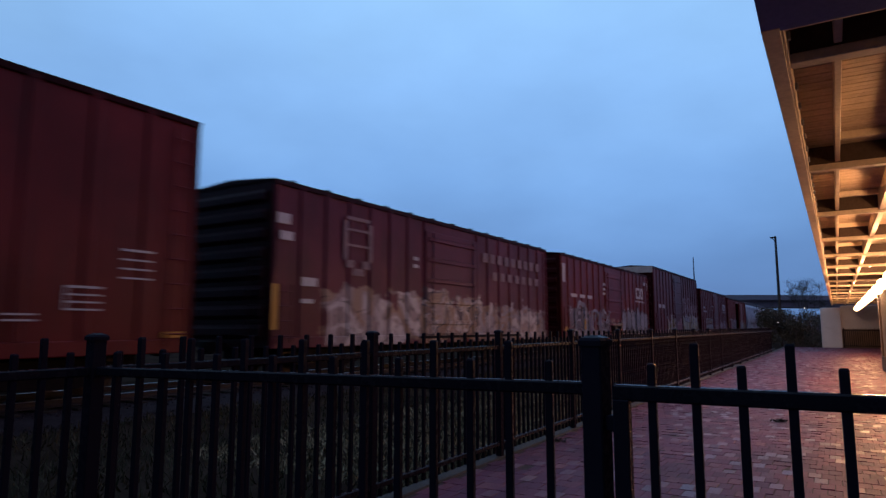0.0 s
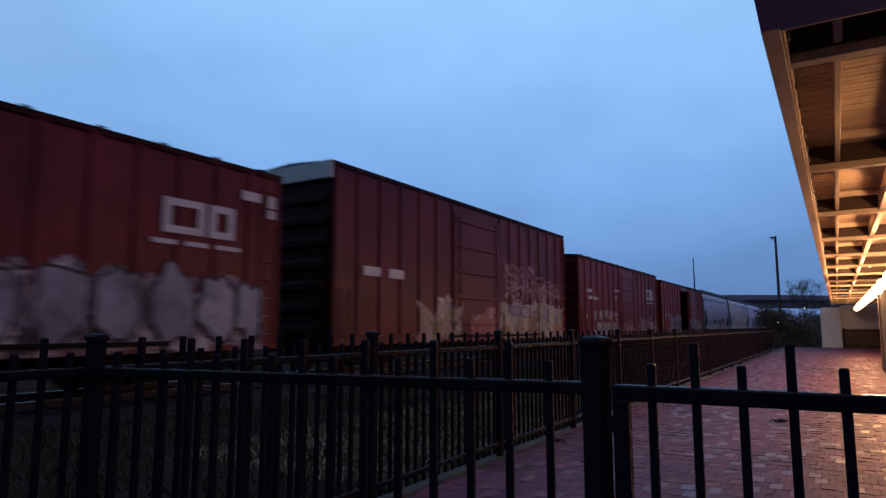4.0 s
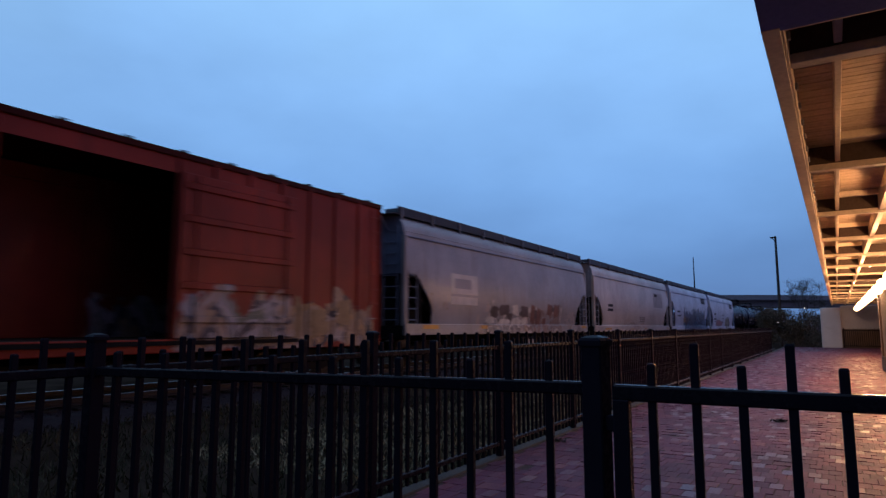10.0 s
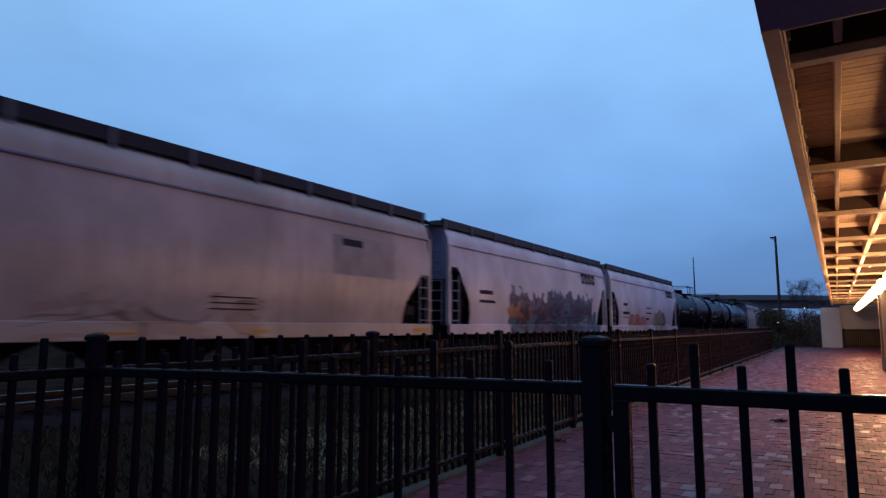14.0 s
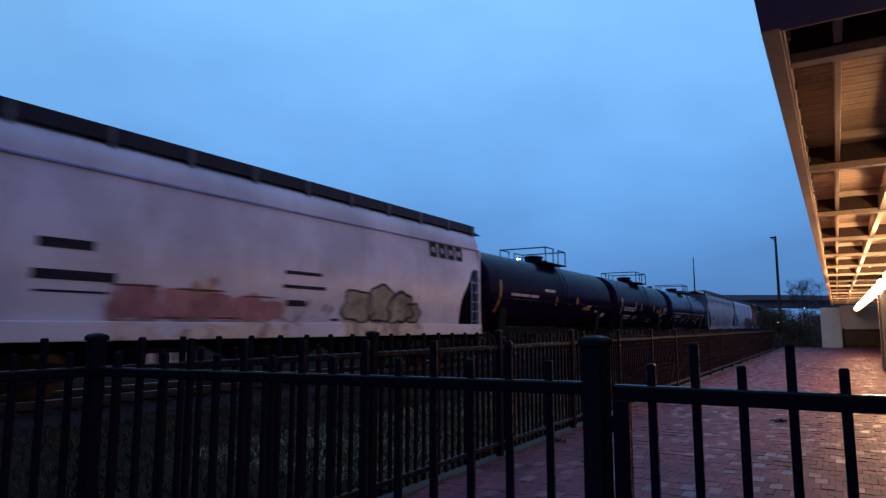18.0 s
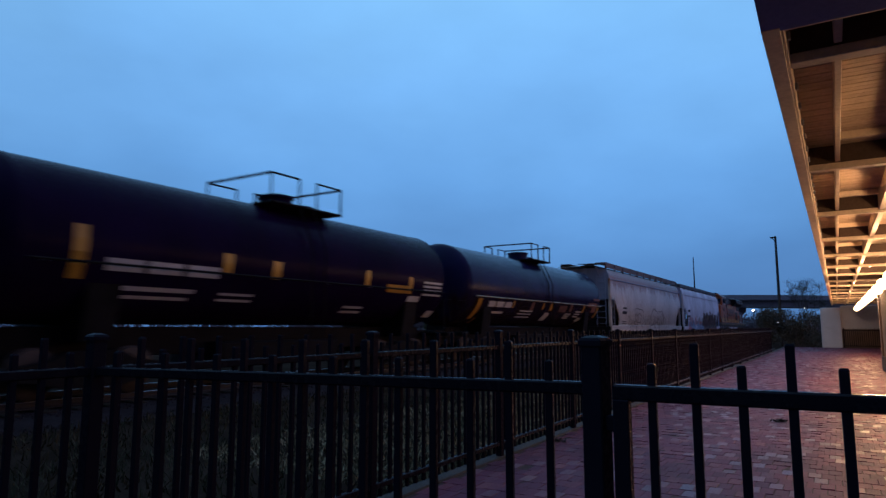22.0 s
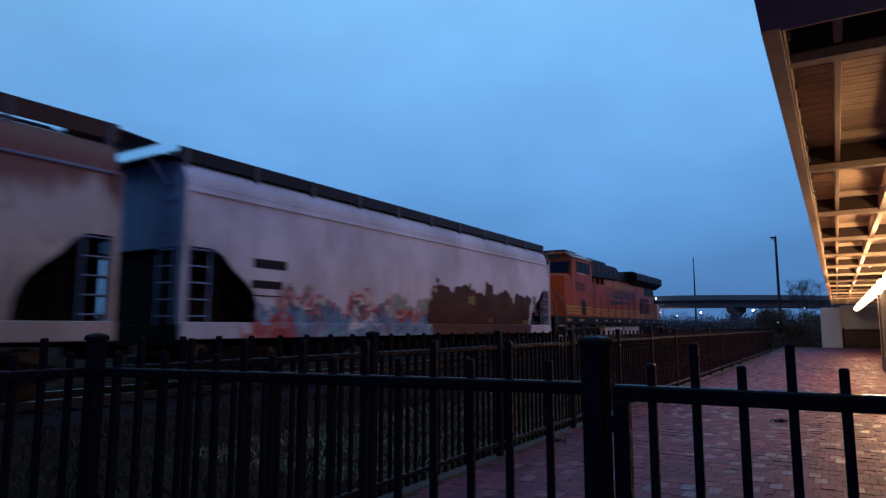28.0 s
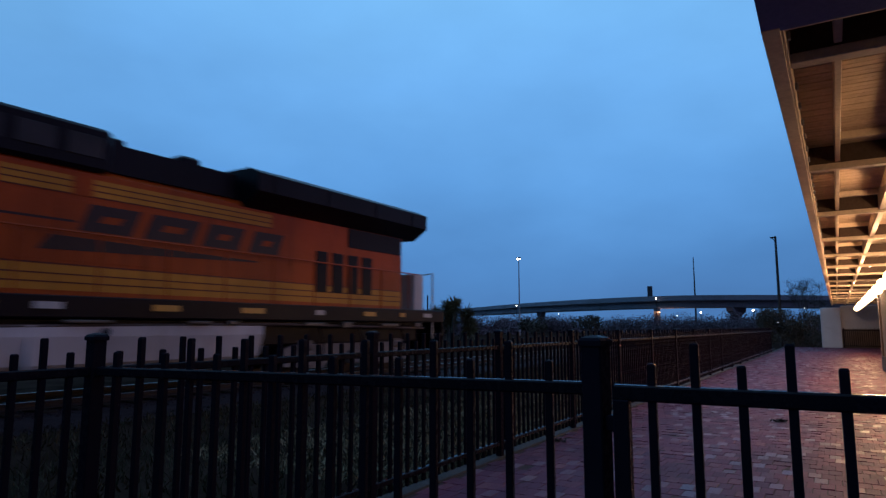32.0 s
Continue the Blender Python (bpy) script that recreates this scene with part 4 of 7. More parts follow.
def end_ladder(car, y, x0, x1, z0, z1, n, material):
    g = Geo()
    for x in (x0, x1):
        g.tube([(x, y, z0), (x, y, z1)], 0.02, 5)
    for i in range(n):
        z = z0 + (z1 - z0) * (i + 0.5) / n
        g.tube([(x0, y, z), (x1, y, z)], 0.015, 5)
    return part("end_ladder", g, material, car)


def spray(car, side, blobs, fill, line, width=0.06, seed=1):
    """Sprayed letters: wobbling blobs (y, z, half length, half height) with an outline; side(z) is the sheet's x."""
    rnd = random.Random(seed)
    for yc, zc, ry, rz in blobs:
        n, ph = 36, [rnd.uniform(0, 6.28) for k in range(6)]
        amp = [rnd.uniform(0.02, 0.085) for k in range(6)]
        sq = [(abs(math.cos(2 * math.pi * i / n)) ** 3.4 + abs(math.sin(2 * math.pi * i / n)) ** 3.4) ** (-1 / 3.4) for i in range(n)]
        rad = [sq[i] * (1 + sum(amp[k] * math.sin((k + 2) * 2 * math.pi * i / n + ph[k]) for k in range(6))) for i in range(n)]
        pt = lambda i, d, o: (0, yc + (ry * rad[i] + d) * math.cos(2 * math.pi * i / n), zc + (rz * rad[i] + d) * math.sin(2 * math.pi * i / n))
        put = lambda p, o: (side(p[2]) + o, p[1], p[2])
        if fill:
            g = Geo()
            rows = [[put((0, yc + (p[1] - yc) * q, zc + (p[2] - zc) * q), 0.006) for p in (pt(i, 0, 0) for i in range(n + 1 - 1))] for q in (1.0, 0.66, 0.33, 0.02)]
            g.loft(rows, closed=True, caps=False)
            part("sprayed_letter", g, fill, car)
        if line:
            rows = [[put(pt(i, d, 0), 0.010) for i in range(n)] for d in (0.0, width * rnd.uniform(0.7, 1.3))]
            part("sprayed_outline", Geo().loft(rows, closed=True, caps=False), line, car)


def boxcar(label, y0, ln, top, paint, end_paint, door, posts=7, open_door=False, white_band=False, sill=1.0, marks=(), faded=(), yellow=(), eave_lumps=True, letters=()):
    car = rail_car("boxcar", label, "boxcar", y0, "freight cars of the train")
    hw = 1.55
    d0, d1 = door
    eave = top - 0.10
    part("underframe", Geo().slab(-1.3, 1.3, 0.25, ln - 0.25, 0.92, 1.08, 0.02).box(-0.35, 0.35, 0.3, ln - 0.3, 0.62, 0.92), DARK_STEEL, car)
    part("floor", Geo().box(-1.48, 1.48, 0.1, ln - 0.1, 1.085, 1.14), TIE, car)
    for s in (1, -1):
        x0, x1 = (hw - 0.09, hw - 0.05) if s > 0 else (-hw + 0.05, -hw + 0.09)
        a, b = (d0, d1)
        for c, d in ((0.05, a), (b, ln - 0.05)):
            part("side_panel", Geo().box(x0, x1, c, d, sill, eave), paint, car)
        part("door_header", Geo().box(x0, x1, a, b, eave - 0.38, eave), paint, car)
        part("side_sill", Geo().slab(x0 - 0.02, x1 + 0.04 if s > 0 else x1, 0.05, ln - 0.05, sill - 0.12, sill + 0.13, 0.015), paint, car)
        # pressed posts
        xo0, xo1 = (hw - 0.05, hw) if s > 0 else (-hw, -hw + 0.05)
        for c, d in ((0.05, a), (b, ln - 0.05)):
            n = max(2, round(posts * (d - c) / (ln - (b - a)) * 2))
            step = (d - c) / n
            for i in range(n + 1):
                y = c + step * i
                w = 0.09
                ya, yb = max(y - w, c), min(y + w, d)
                o = hw if s > 0 else -hw
                i_ = hw - 0.05 if s > 0 else -hw + 0.05
                g = Geo().loft([[(i_, ya, z), (o, ya + 0.035, z), (o, yb - 0.035, z), (i_, yb, z)] for z in (sill + 0.13, eave - 0.02)])
                part("side_post", g, paint, car)
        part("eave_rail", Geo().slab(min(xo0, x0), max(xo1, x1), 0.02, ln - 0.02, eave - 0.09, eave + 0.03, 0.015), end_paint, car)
        # door with pressed ribs
        off = (d1 - d0) + 0.02 if open_door and s > 0 else 0.0
        xd0, xd1 = (hw - 0.045, hw + 0.015) if s > 0 else (-hw - 0.015, -hw + 0.045)
        if off:
            xd0, xd1 = xd0 + 0.06, xd1 + 0.06
        lap = 0.02 if s > 0 else -0.25
        dr = part("door", Geo().slab(xd0, xd1, a + off + lap, b + off - lap, sill + 0.14, eave - 0.36, 0.01), paint, car, "sliding door")
        for i in range(5):
            z = sill + 0.5 + (eave - sill - 1.1) * i / 4
            xr = xd1 if s > 0 else xd0 - 0.04
            part("door_rib", Geo().slab(xr, xr + 0.04, a + off + 0.12, b + off - 0.12, z - 0.07, z + 0.07, 0.018), paint, dr)
        for y in (a + off + 0.35, b + off - 0.35):
            xr = xd1 + 0.045 if s > 0 else xd0 - 0.07
            part("door_bar", Geo().tube([(xr, y, sill + 0.1), (xr, y, eave - 0.4)], 0.02, 6), paint, dr)
        if s > 0:
            part("door_track", Geo().box(hw, hw + 0.05, d0 - 0.3, d1 + (d1 - d0) + 0.2, sill + 0.02, sill + 0.10), DARK_STEEL, car)
    # ends with horizontal pressed ribs
    for y, s in ((0.0, 1), (ln, -1)):
        e = part("end_wall", Geo().box(-hw + 0.05, hw - 0.05, min(y, y + s * 0.05), max(y, y + s * 0.05), sill - 0.1, eave + 0.02), end_paint, car, "ribbed end with shade put into its paint")
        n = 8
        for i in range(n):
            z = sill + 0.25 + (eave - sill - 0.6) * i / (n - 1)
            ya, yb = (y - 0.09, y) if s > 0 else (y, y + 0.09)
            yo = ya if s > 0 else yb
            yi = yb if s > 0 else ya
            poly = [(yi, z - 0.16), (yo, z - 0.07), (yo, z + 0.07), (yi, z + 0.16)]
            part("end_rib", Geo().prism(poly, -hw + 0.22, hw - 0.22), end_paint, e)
        end_ladder(car, y - s * 0.13, hw - 0.62, hw - 0.18, sill, sill + 2.0, 6, end_paint)
        if white_band:
            part("end_band", Geo().prism([(y - s * 0.01, top - 0.50), (y - s * 0.10, top - 0.50), (y - s * 0.10, top - 0.06), (y - s * 0.01, top - 0.06)], -hw + 0.04, hw - 0.04), STENCIL, car, "white-painted band across the end top")
    # peaked roof with cross seams
    prof = [(-hw, eave + 0.031), (-hw * 0.5, eave + 0.10), (0, eave + 0.155), (hw * 0.5, eave + 0.10), (hw, eave + 0.031), (hw - 0.1, eave - 0.04), (-hw + 0.1, eave - 0.04)]
    part("roof", Geo().prism_y(prof, 0.0, ln), end_paint, car, "peaked roof in the darkened end paint")
    if eave_lumps:
        n = int(ln / 1.12)
        for i in range(n):
            y = ln * (i + 0.5) / n
            part("roof_seam", Geo().prism_y([(x * 1.003, z + 0.04) for x, z in prof[:5]] + [(hw - 0.1, eave + 0.03), (-hw + 0.1, eave + 0.03)], y - 0.07, y + 0.07), end_paint, car)
    ladder(car, hw + 0.05, 0.18, 0.58, sill, sill + 1.3, 4, paint)
    ladder(car, hw + 0.05, ln - 0.58, ln - 0.18, sill, eave - 0.2, 9, paint)
    if marks:
        bars(car, marks, hw + 0.003, STENCIL, "white stencilled marks")
    if faded:
        bars(car, faded, hw + 0.003, FADED, "faded pale lettering blocks")
    for k, (blobs, fill, line, *wide) in enumerate(letters):
        spray(car, lambda z: hw + 0.003 * k, blobs, fill, line, wide[0] if wide else 0.07, 3 + k)
    for a, b, c, d in yellow:
        part("reflector", Geo().box(hw + 0.004, hw + 0.01, a, b, c, d), YELLOW, car, "yellow reflective strip")
    truck(car, 2.3)
    truck(car, ln - 2.3)
    couplers(car, ln)
    return car


def arch(y, ln, sill, reach, rise):
    e = min(y, ln - y) / reach
    shape = [(0.0, 1.0), (0.36, 1.0), (0.48, 0.92), (0.62, 0.74), (0.78, 0.60), (0.92, 0.44), (0.99, 0.24), (1.0, 0.0)]
    for (a, za), (b, zb) in zip(shape, shape[1:]):
        if e <= b:
            return sill + rise * (za + (zb - za) * (e - a) / (b - a))
    return sill


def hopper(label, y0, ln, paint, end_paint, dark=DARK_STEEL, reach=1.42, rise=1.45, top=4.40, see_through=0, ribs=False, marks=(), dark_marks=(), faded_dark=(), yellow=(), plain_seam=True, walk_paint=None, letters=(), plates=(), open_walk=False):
    car = rail_car("hopper_car", label, "hopper car", y0, "freight cars of the train")
    sill, seam, hw = 1.44, 4.0, 1.56
    ncol = int(ln / 0.25)
    ys = [0.12 + (ln - 0.24) * j / ncol for j in range(ncol + 1)]
    for q in (0.36, 0.48, 0.62, 0.78, 0.92, 0.99, 1.0):
        ys += [q * reach, ln - q * reach]
    ys = sorted(set(ys))
    prof = lambda z: hw - 0.10 * ((z - 2.7) / 1.3) ** 2
    for s in (1, -1):
        rows = []
        for y in ys:
            zb = arch(y, ln, sill, reach, rise)
            rows.append([(s * prof(zb + (seam - zb) * i / 6), y, zb + (seam - zb) * i / 6) for i in range(7)])
        g = Geo().loft(rows, closed=False)
        inner = [[(x - s * 0.03, y, z) for x, y, z in r] for r in rows]
        g.loft(inner, closed=False)
        g.loft([[a[0], b[0]] for a, b in zip(rows, inner)], closed=False)
        part("side_sheet", g, paint, car, smooth=35)
        part("side_sill", Geo().slab(hw - 0.07 if s > 0 else -hw - 0.02, hw + 0.02 if s > 0 else -hw + 0.07, 0, ln, 1.12, 1.45, 0.015), paint, car)
        part("roof_seam", Geo().slab(s * 1.47 - 0.045, s * 1.47 + 0.045, 0.05, ln - 0.05, seam - 0.035, seam + 0.02, 0.012), end_paint if plain_seam else paint, car)
        if ribs:
            for k in range(2):
                part("seam_rib", Geo().slab(s * (1.43 - 0.05 * k) - 0.03, s * (1.43 - 0.05 * k) + 0.03, 0.05, ln - 0.05, seam + 0.12 + 0.11 * k, seam + 0.15 + 0.11 * k, 0.01), paint, car)
        # corner posts, ladders
        for a in (0.0, ln - 0.14):
            part("corner_post", Geo().slab(s * (hw - 0.09) - 0.07, s * (hw - 0.09) + 0.07, a, a + 0.14, 1.4, 4.02, 0.015), paint, car)
        if s > 0:
            ladder(car, hw - 0.02, 0.14, 0.62, 1.4, 3.0, 5, end_paint)
            ladder(car, hw - 0.02, ln - 0.62, ln - 0.14, 1.4, 3.0, 5, end_paint)
        for a, b in ((0.85, 0.93), (ln - 0.93, ln - 0.85)):
            part("strut", Geo().slab(s * (hw - 0.12) - 0.04, s * (hw - 0.12) + 0.04, a, b, 1.44, arch((a + b) / 2, ln, sill, reach, rise), 0.01), dark, car)
    # rounded roof
    lift = 0.0 if open_walk else 0.04
    half = [(1.46, seam), (1.455, seam + 0.12), (1.435, seam + 0.24), (1.39, seam + 0.35), (1.31, top + 0.05 + lift), (1.16, top + 0.11 + 2 * lift), (0.8, top + 0.15 + 2 * lift)]
    rp = half + [(0, top + 0.18 + 2 * lift)] + [(-x, z) for x, z in reversed(half)]
    part("roof", Geo().loft([[(x, y, z) for x, z in rp] for y in (0.06, ln - 0.06)], closed=False), paint, car, smooth=40)
    for y, s in ((0.06, 1), (ln - 0.06, -1)):
        poly = [(1.45, 2.9), (1.45, seam)] + rp[1:-1] + [(-1.45, seam), (-1.45, 2.9)]
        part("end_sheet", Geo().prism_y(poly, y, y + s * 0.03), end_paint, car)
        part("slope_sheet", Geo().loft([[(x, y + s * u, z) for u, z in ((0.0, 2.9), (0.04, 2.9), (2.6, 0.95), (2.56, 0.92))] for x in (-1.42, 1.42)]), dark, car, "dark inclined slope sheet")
        # web, plates and bulkhead are added dark to hide sky through the end
        part("center_web", Geo().prism([(y + s * u, z) for u, z in ((0.30, 1.0), (0.30, 2.75), (2.45, 1.05))], -0.06, 0.06), dark, car)
        if see_through != s:
            for px in (-1.0, 1.0):
                part("blanking_plate", Geo().slab(px - 0.02, px + 0.02, min(y + s * 0.08, y + s * (reach + 0.1)), max(y + s * 0.08, y + s * (reach + 0.1)), 1.17, 1.4 + rise, 0.01), dark, car, "added dark plate blanking the end opening")
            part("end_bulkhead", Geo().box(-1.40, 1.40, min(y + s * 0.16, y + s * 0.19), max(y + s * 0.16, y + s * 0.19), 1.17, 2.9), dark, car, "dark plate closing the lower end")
            part("air_reservoir", Geo().tube([(-0.95, y + s * 0.35, 1.95), (-0.95, y + s * 1.3, 1.95)], 0.24, 12), dark, car, smooth=40)
        part("cross_tie", Geo().slab(-1.45, 1.45, min(y + s * 0.55, y + s * 0.63), max(y + s * 0.55, y + s * 0.63), 2.05, 2.14, 0.01), dark, car)
        part("brake_gear", Geo().slab(-1.2, -0.5, y + s * 0.9 - 0.35, y + s * 0.9 + 0.35, 1.17, 1.75, 0.05), dark, car)
        part("end_sill", Geo().slab(-1.5, 1.5, min(y, y + s * 0.2) , max(y, y + s * 0.2), 1.0, 1.40, 0.02), dark, car)
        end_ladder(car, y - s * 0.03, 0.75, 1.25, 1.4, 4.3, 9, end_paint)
        part("end_platform", Geo().box(-0.7, 0.7, min(y, y + s * 1.4), max(y, y + s * 1.4), 1.12, 1.17), dark, car)
    # roof walk: boards on brackets, hatches along the middle
    walk_paint, walk_bracket = walk_paint or WALK_STEEL, BRACKET_GREY
    # an open walk stands clear of the roof on short brackets
    near, deck, inner = (0.80, 0.14, 0.20) if open_walk else (0.42, 0.0, -0.31)
    for y, s in ((0.0, -1), (ln, 1)):
        for x0, x1, drop, far in ((-1.28, 0.0, 0.10 if open_walk else 0.0, 0.42), (0.0, 1.28, 0.0, near)):
            g = Geo().loft([[(x, y + s * u, top + 0.24 + deck - drop + w) for u, w in ((-0.5, 0.03), (0.10, 0.03), (far, -0.03), (far, -0.055), (0.10, 0.0), (-0.5, 0.0))] for x in (x0, x1)])
            part("end_crossover", g, walk_paint, car, "grating crossover platform at the roof end")
        for x in (-0.9, 0.9):
            part("crossover_bracket", Geo().tube([(x, y + s * 0.36, top + 0.20), (x, y - s * 0.04, top - 0.25)], 0.025, 5), end_paint, car)
    for x in (-1.02, 1.02):
        s = 1 if x > 0 else -1
        part("roof_walk", Geo().slab(x - 0.28, x + 0.28, 0.0, ln, top + 0.27 + deck, top + 0.32 + deck, 0.01), walk_paint, car, "grating roof walk")
        part("walk_edge", Geo().slab(x + (0.24 if x > 0 else -0.28), x + (0.28 if x > 0 else -0.24), -0.02, ln + 0.02, top + (0.165 if open_walk else 0.20), top + 0.47, 0.008), walk_paint, car)
        n = int(ln / 1.65)
        for i in range(n + 1):
            y = 0.15 + (ln - 0.3) * i / n
            part("walk_bracket", Geo().slab(min(x + s * inner, x + s * 0.31), max(x + s * inner, x + s * 0.31), y - 0.05, y + 0.05, top - 0.02, top + 0.44, 0.01), walk_bracket, car)
    part("hatch_trough", Geo().slab(-0.45, 0.45, 0.6, ln - 0.6, top + 0.16, top + 0.40, 0.05), dark, car)
    # outlet hoppers
    nb = 3
    for k in range(nb):
        c = 2.6 + (ln - 5.2) * (k + 0.5) / nb
        h = (ln - 5.2) / nb / 2 - 0.1
        part("outlet_hopper", Geo().loft([[(-1.35, c - h, 1.4), (1.35, c - h, 1.4), (1.35, c + h, 1.4), (-1.35, c + h, 1.4)], [(-0.55, c - 0.5, 0.5), (0.55, c - 0.5, 0.5), (0.55, c + 0.5, 0.5), (-0.55, c + 0.5, 0.5)]]), dark, car)
    for spots, mat, lab in ((faded_dark, PANEL_GREY, "faded grey painted panel"), (marks, STENCIL, "white stencilled marks"), (dark_marks, DARK_STENCIL, "dark stencilled marks")):
        for a, b, z0, z1 in spots:
            proud = 0.004 if mat is PANEL_GREY else 0.008
            rows = [[(prof(z0 + (z1 - z0) * i / 4) + proud, y, z0 + (z1 - z0) * i / 4) for y in (a, b)] for i in range(5)]
            part("stencil", Geo().loft(rows, closed=False), mat, car, lab)
    for k, (blobs, fill, line, *wide) in enumerate(letters):
        spray(car, lambda z: prof(z) + 0.003 + 0.003 * k, blobs, fill, line, wide[0] if wide else 0.08, 11 + k)
    for a, b, c, d in yellow:
        part("reflector", Geo().box(hw + 0.021, hw + 0.027, a, b, c, d), YELLOW, car, "yellow reflective strip")
    for y in plates:
        part("data_plate", Geo().slab(1.36, 1.375, y, y + 0.2, 0.68, 0.88, 0.004), STENCIL, car, "small white data plate")
    if plates:
        part("plate_rail", Geo().slab(1.30, 1.36, min(plates) - 0.3, max(plates) + 0.5, 0.90, 0.97, 0.01), dark, car)
        for y in (min(plates) - 0.2, max(plates) + 0.4):
            part("plate_hanger", Geo().slab(1.31, 1.35, y - 0.03, y + 0.03, 0.66, 1.14, 0.006), dark, car)
    truck(car, 1.9)
    truck(car, ln - 1.9)
    couplers(car, ln)
    return car


def tank_car(label, y0, ln, paint, dome_y, dome_len, marks=(), yellow=(), bright_rail=False, r=1.45, tan=()):
    car = rail_car("tank_car", label, "tank car", y0, "freight cars of the train")
    cz, n = 2.85, 40
    circ = lambda y, q: [(q * math.cos(2 * math.pi * k / n), y, cz + q * math.sin(2 * math.pi * k / n)) for k in range(n)]
    part("tank_shell", Geo().loft([circ(0.5, r), circ(ln * 0.33, r), circ(ln * 0.66, r), circ(ln - 0.5, r)], caps=False), paint, car, smooth=40)
    for y, s in ((0.5, -1), (ln - 0.5, 1)):
        rings = [circ(y + s * 0.5 * math.sin(a), max(r * math.cos(a), 0.02)) for a in [i * math.pi / 2 / 8 for i in range(9)]]
        part("tank_head", Geo().loft(rings), paint, car, "domed tank head", 50)
    for y in (0.52, ln * 0.5, ln - 0.52):
        part("weld_band", Geo().loft([circ(y - 0.03, r + 0.001), circ(y - 0.02, r + 0.008), circ(y + 0.02, r + 0.008), circ(y + 0.03, r + 0.001)], caps=False), paint, car, smooth=40)
    part("center_sill", Geo().slab(-0.4, 0.4, 0.4, ln - 0.4, 0.80, 1.36, 0.02), DARK_STEEL, car)
    part("brake_rigging", Geo().slab(-0.9, 0.9, ln * 0.36, ln * 0.64, 0.55, 1.05, 0.04), DARK_STEEL, car)
    for y, s in ((0.0, 1), (ln, -1)):
        part("stub_sill", Geo().slab(-0.35, 0.35, min(y - s * 0.2, y + s * 3.2), max(y - s * 0.2, y + s * 3.2), 0.75, 1.25, 0.02), DARK_STEEL, car)
        part("end_deck", Geo().slab(-1.45, 1.45, min(y - s * 0.2, y + s * 0.25), max(y - s * 0.2, y + s * 0.25), 1.08, 1.20, 0.015), DARK_STEEL, car)
        part("saddle", Geo().loft([[(-1.1, y + s * 1.7, 1.1), (1.1, y + s * 1.7, 1.1), (1.25, y + s * 1.7, 2.1), (-1.25, y + s * 1.7, 2.1)], [(-1.1, y + s * 2.3, 1.1), (1.1, y + s * 2.3, 1.1), (1.25, y + s * 2.3, 2.1), (-1.25, y + s * 2.3, 2.1)]]), DARK_STEEL, car)
        for x in (-1.30, 1.30):
            part("grab_rail", Geo().tube([(x, y - s * 0.17, 1.15), (x, y - s * 0.17, 2.25), (x, y + s * 0.25, 2.25), (x, y + s * 0.25, 1.15)], 0.02, 5), DARK_STEEL, car)
    for x in (-1, 1):
        pts = [(x * (r + 0.09), 0.6 + (ln - 1.2) * i / 14, 2.42) for i in range(15)]
        part("handrail", Geo().tube(pts, 0.024, 5), BRASSY if bright_rail else DARK_STEEL, car, "thin side handrail")
        for i in range(8):
            y = 0.9 + (ln - 1.8) * i / 7
            part("rail_stand", Geo().tube([(x * (r - 0.12), y, 2.40), (x * (r + 0.09), y, 2.42)], 0.014, 4), GALV, car)
    # top fittings: protective housing, platform and guard rails
    c = dome_y
    part("valve_housing", Geo().loft([[(q * math.cos(2 * math.pi * k / 16), c + q * math.sin(2 * math.pi * k / 16), z) for k in range(16)] for q, z in ((0.46, cz + r - 0.08), (0.42, cz + r + 0.26), (0.47, cz + r + 0.27), (0.47, cz + r + 0.33), (0.30, cz + r + 0.38))]), paint, car, smooth=40)
    part("manway_nozzle", Geo().loft([[(0.3 * math.cos(2 * math.pi * k / 12), c + 0.95 + 0.3 * math.sin(2 * math.pi * k / 12), z) for k in range(12)] for z in (cz + r - 0.06, cz + r + 0.22)]), paint, car, smooth=40)
    hl = dome_len / 2
    for x in (-1, 1):
        part("platform", Geo().slab(x * 0.82 - 0.36, x * 0.82 + 0.36, c - hl, c + hl, cz + r - 0.10, cz + r - 0.05, 0.01), DARK_STEEL, car, "grating platform")
        z0, z1 = cz + r - 0.06, cz + r + 0.60
        for a, b in ((c - hl, c - 0.3), (c + 0.3, c + hl)):
            part("guard_rail", Geo().tube([(x * 1.12, a, z0), (x * 1.12, a, z1), (x * 1.12, b, z1), (x * 1.12, b, z0)], 0.03, 6), DARK_STEEL, car)
        part("side_ladder", Geo().tube([(x * 1.56, c - 0.25, 1.1), (x * 1.56, c - 0.25, 3.2), (x * 1.1, c - 0.25, cz + r - 0.06)], 0.02, 5).tube([(x * 1.56, c + 0.2, 1.1), (x * 1.56, c + 0.2, 3.2), (x * 1.1, c + 0.2, cz + r - 0.06)], 0.02, 5), DARK_STEEL, car)
    for y in (c - hl, c + hl):
        part("guard_rail", Geo().tube([(-1.12, y, cz + r + 0.60), (1.12, y, cz + r + 0.60)], 0.03, 6), DARK_STEEL, car)
    def curved(spots, mat, lab):
        for a, b, c0, d0 in spots:
            cols = []
            for i in range(5):
                z = c0 + (d0 - c0) * i / 4
                xx = math.sqrt(max((r + 0.012) ** 2 - (z - cz) ** 2, 0.01))
                cols.append([(xx, a, z), (xx, b, z)])
            part("stencil", Geo().loft(cols, closed=False), mat, car, lab)
    curved(marks, STENCIL, "white stencilled marks")
    curved(yellow, YELLOW, "yellow reflective strip")
    curved(tan, SPRAY_BROWN, "dull tan painted patch")
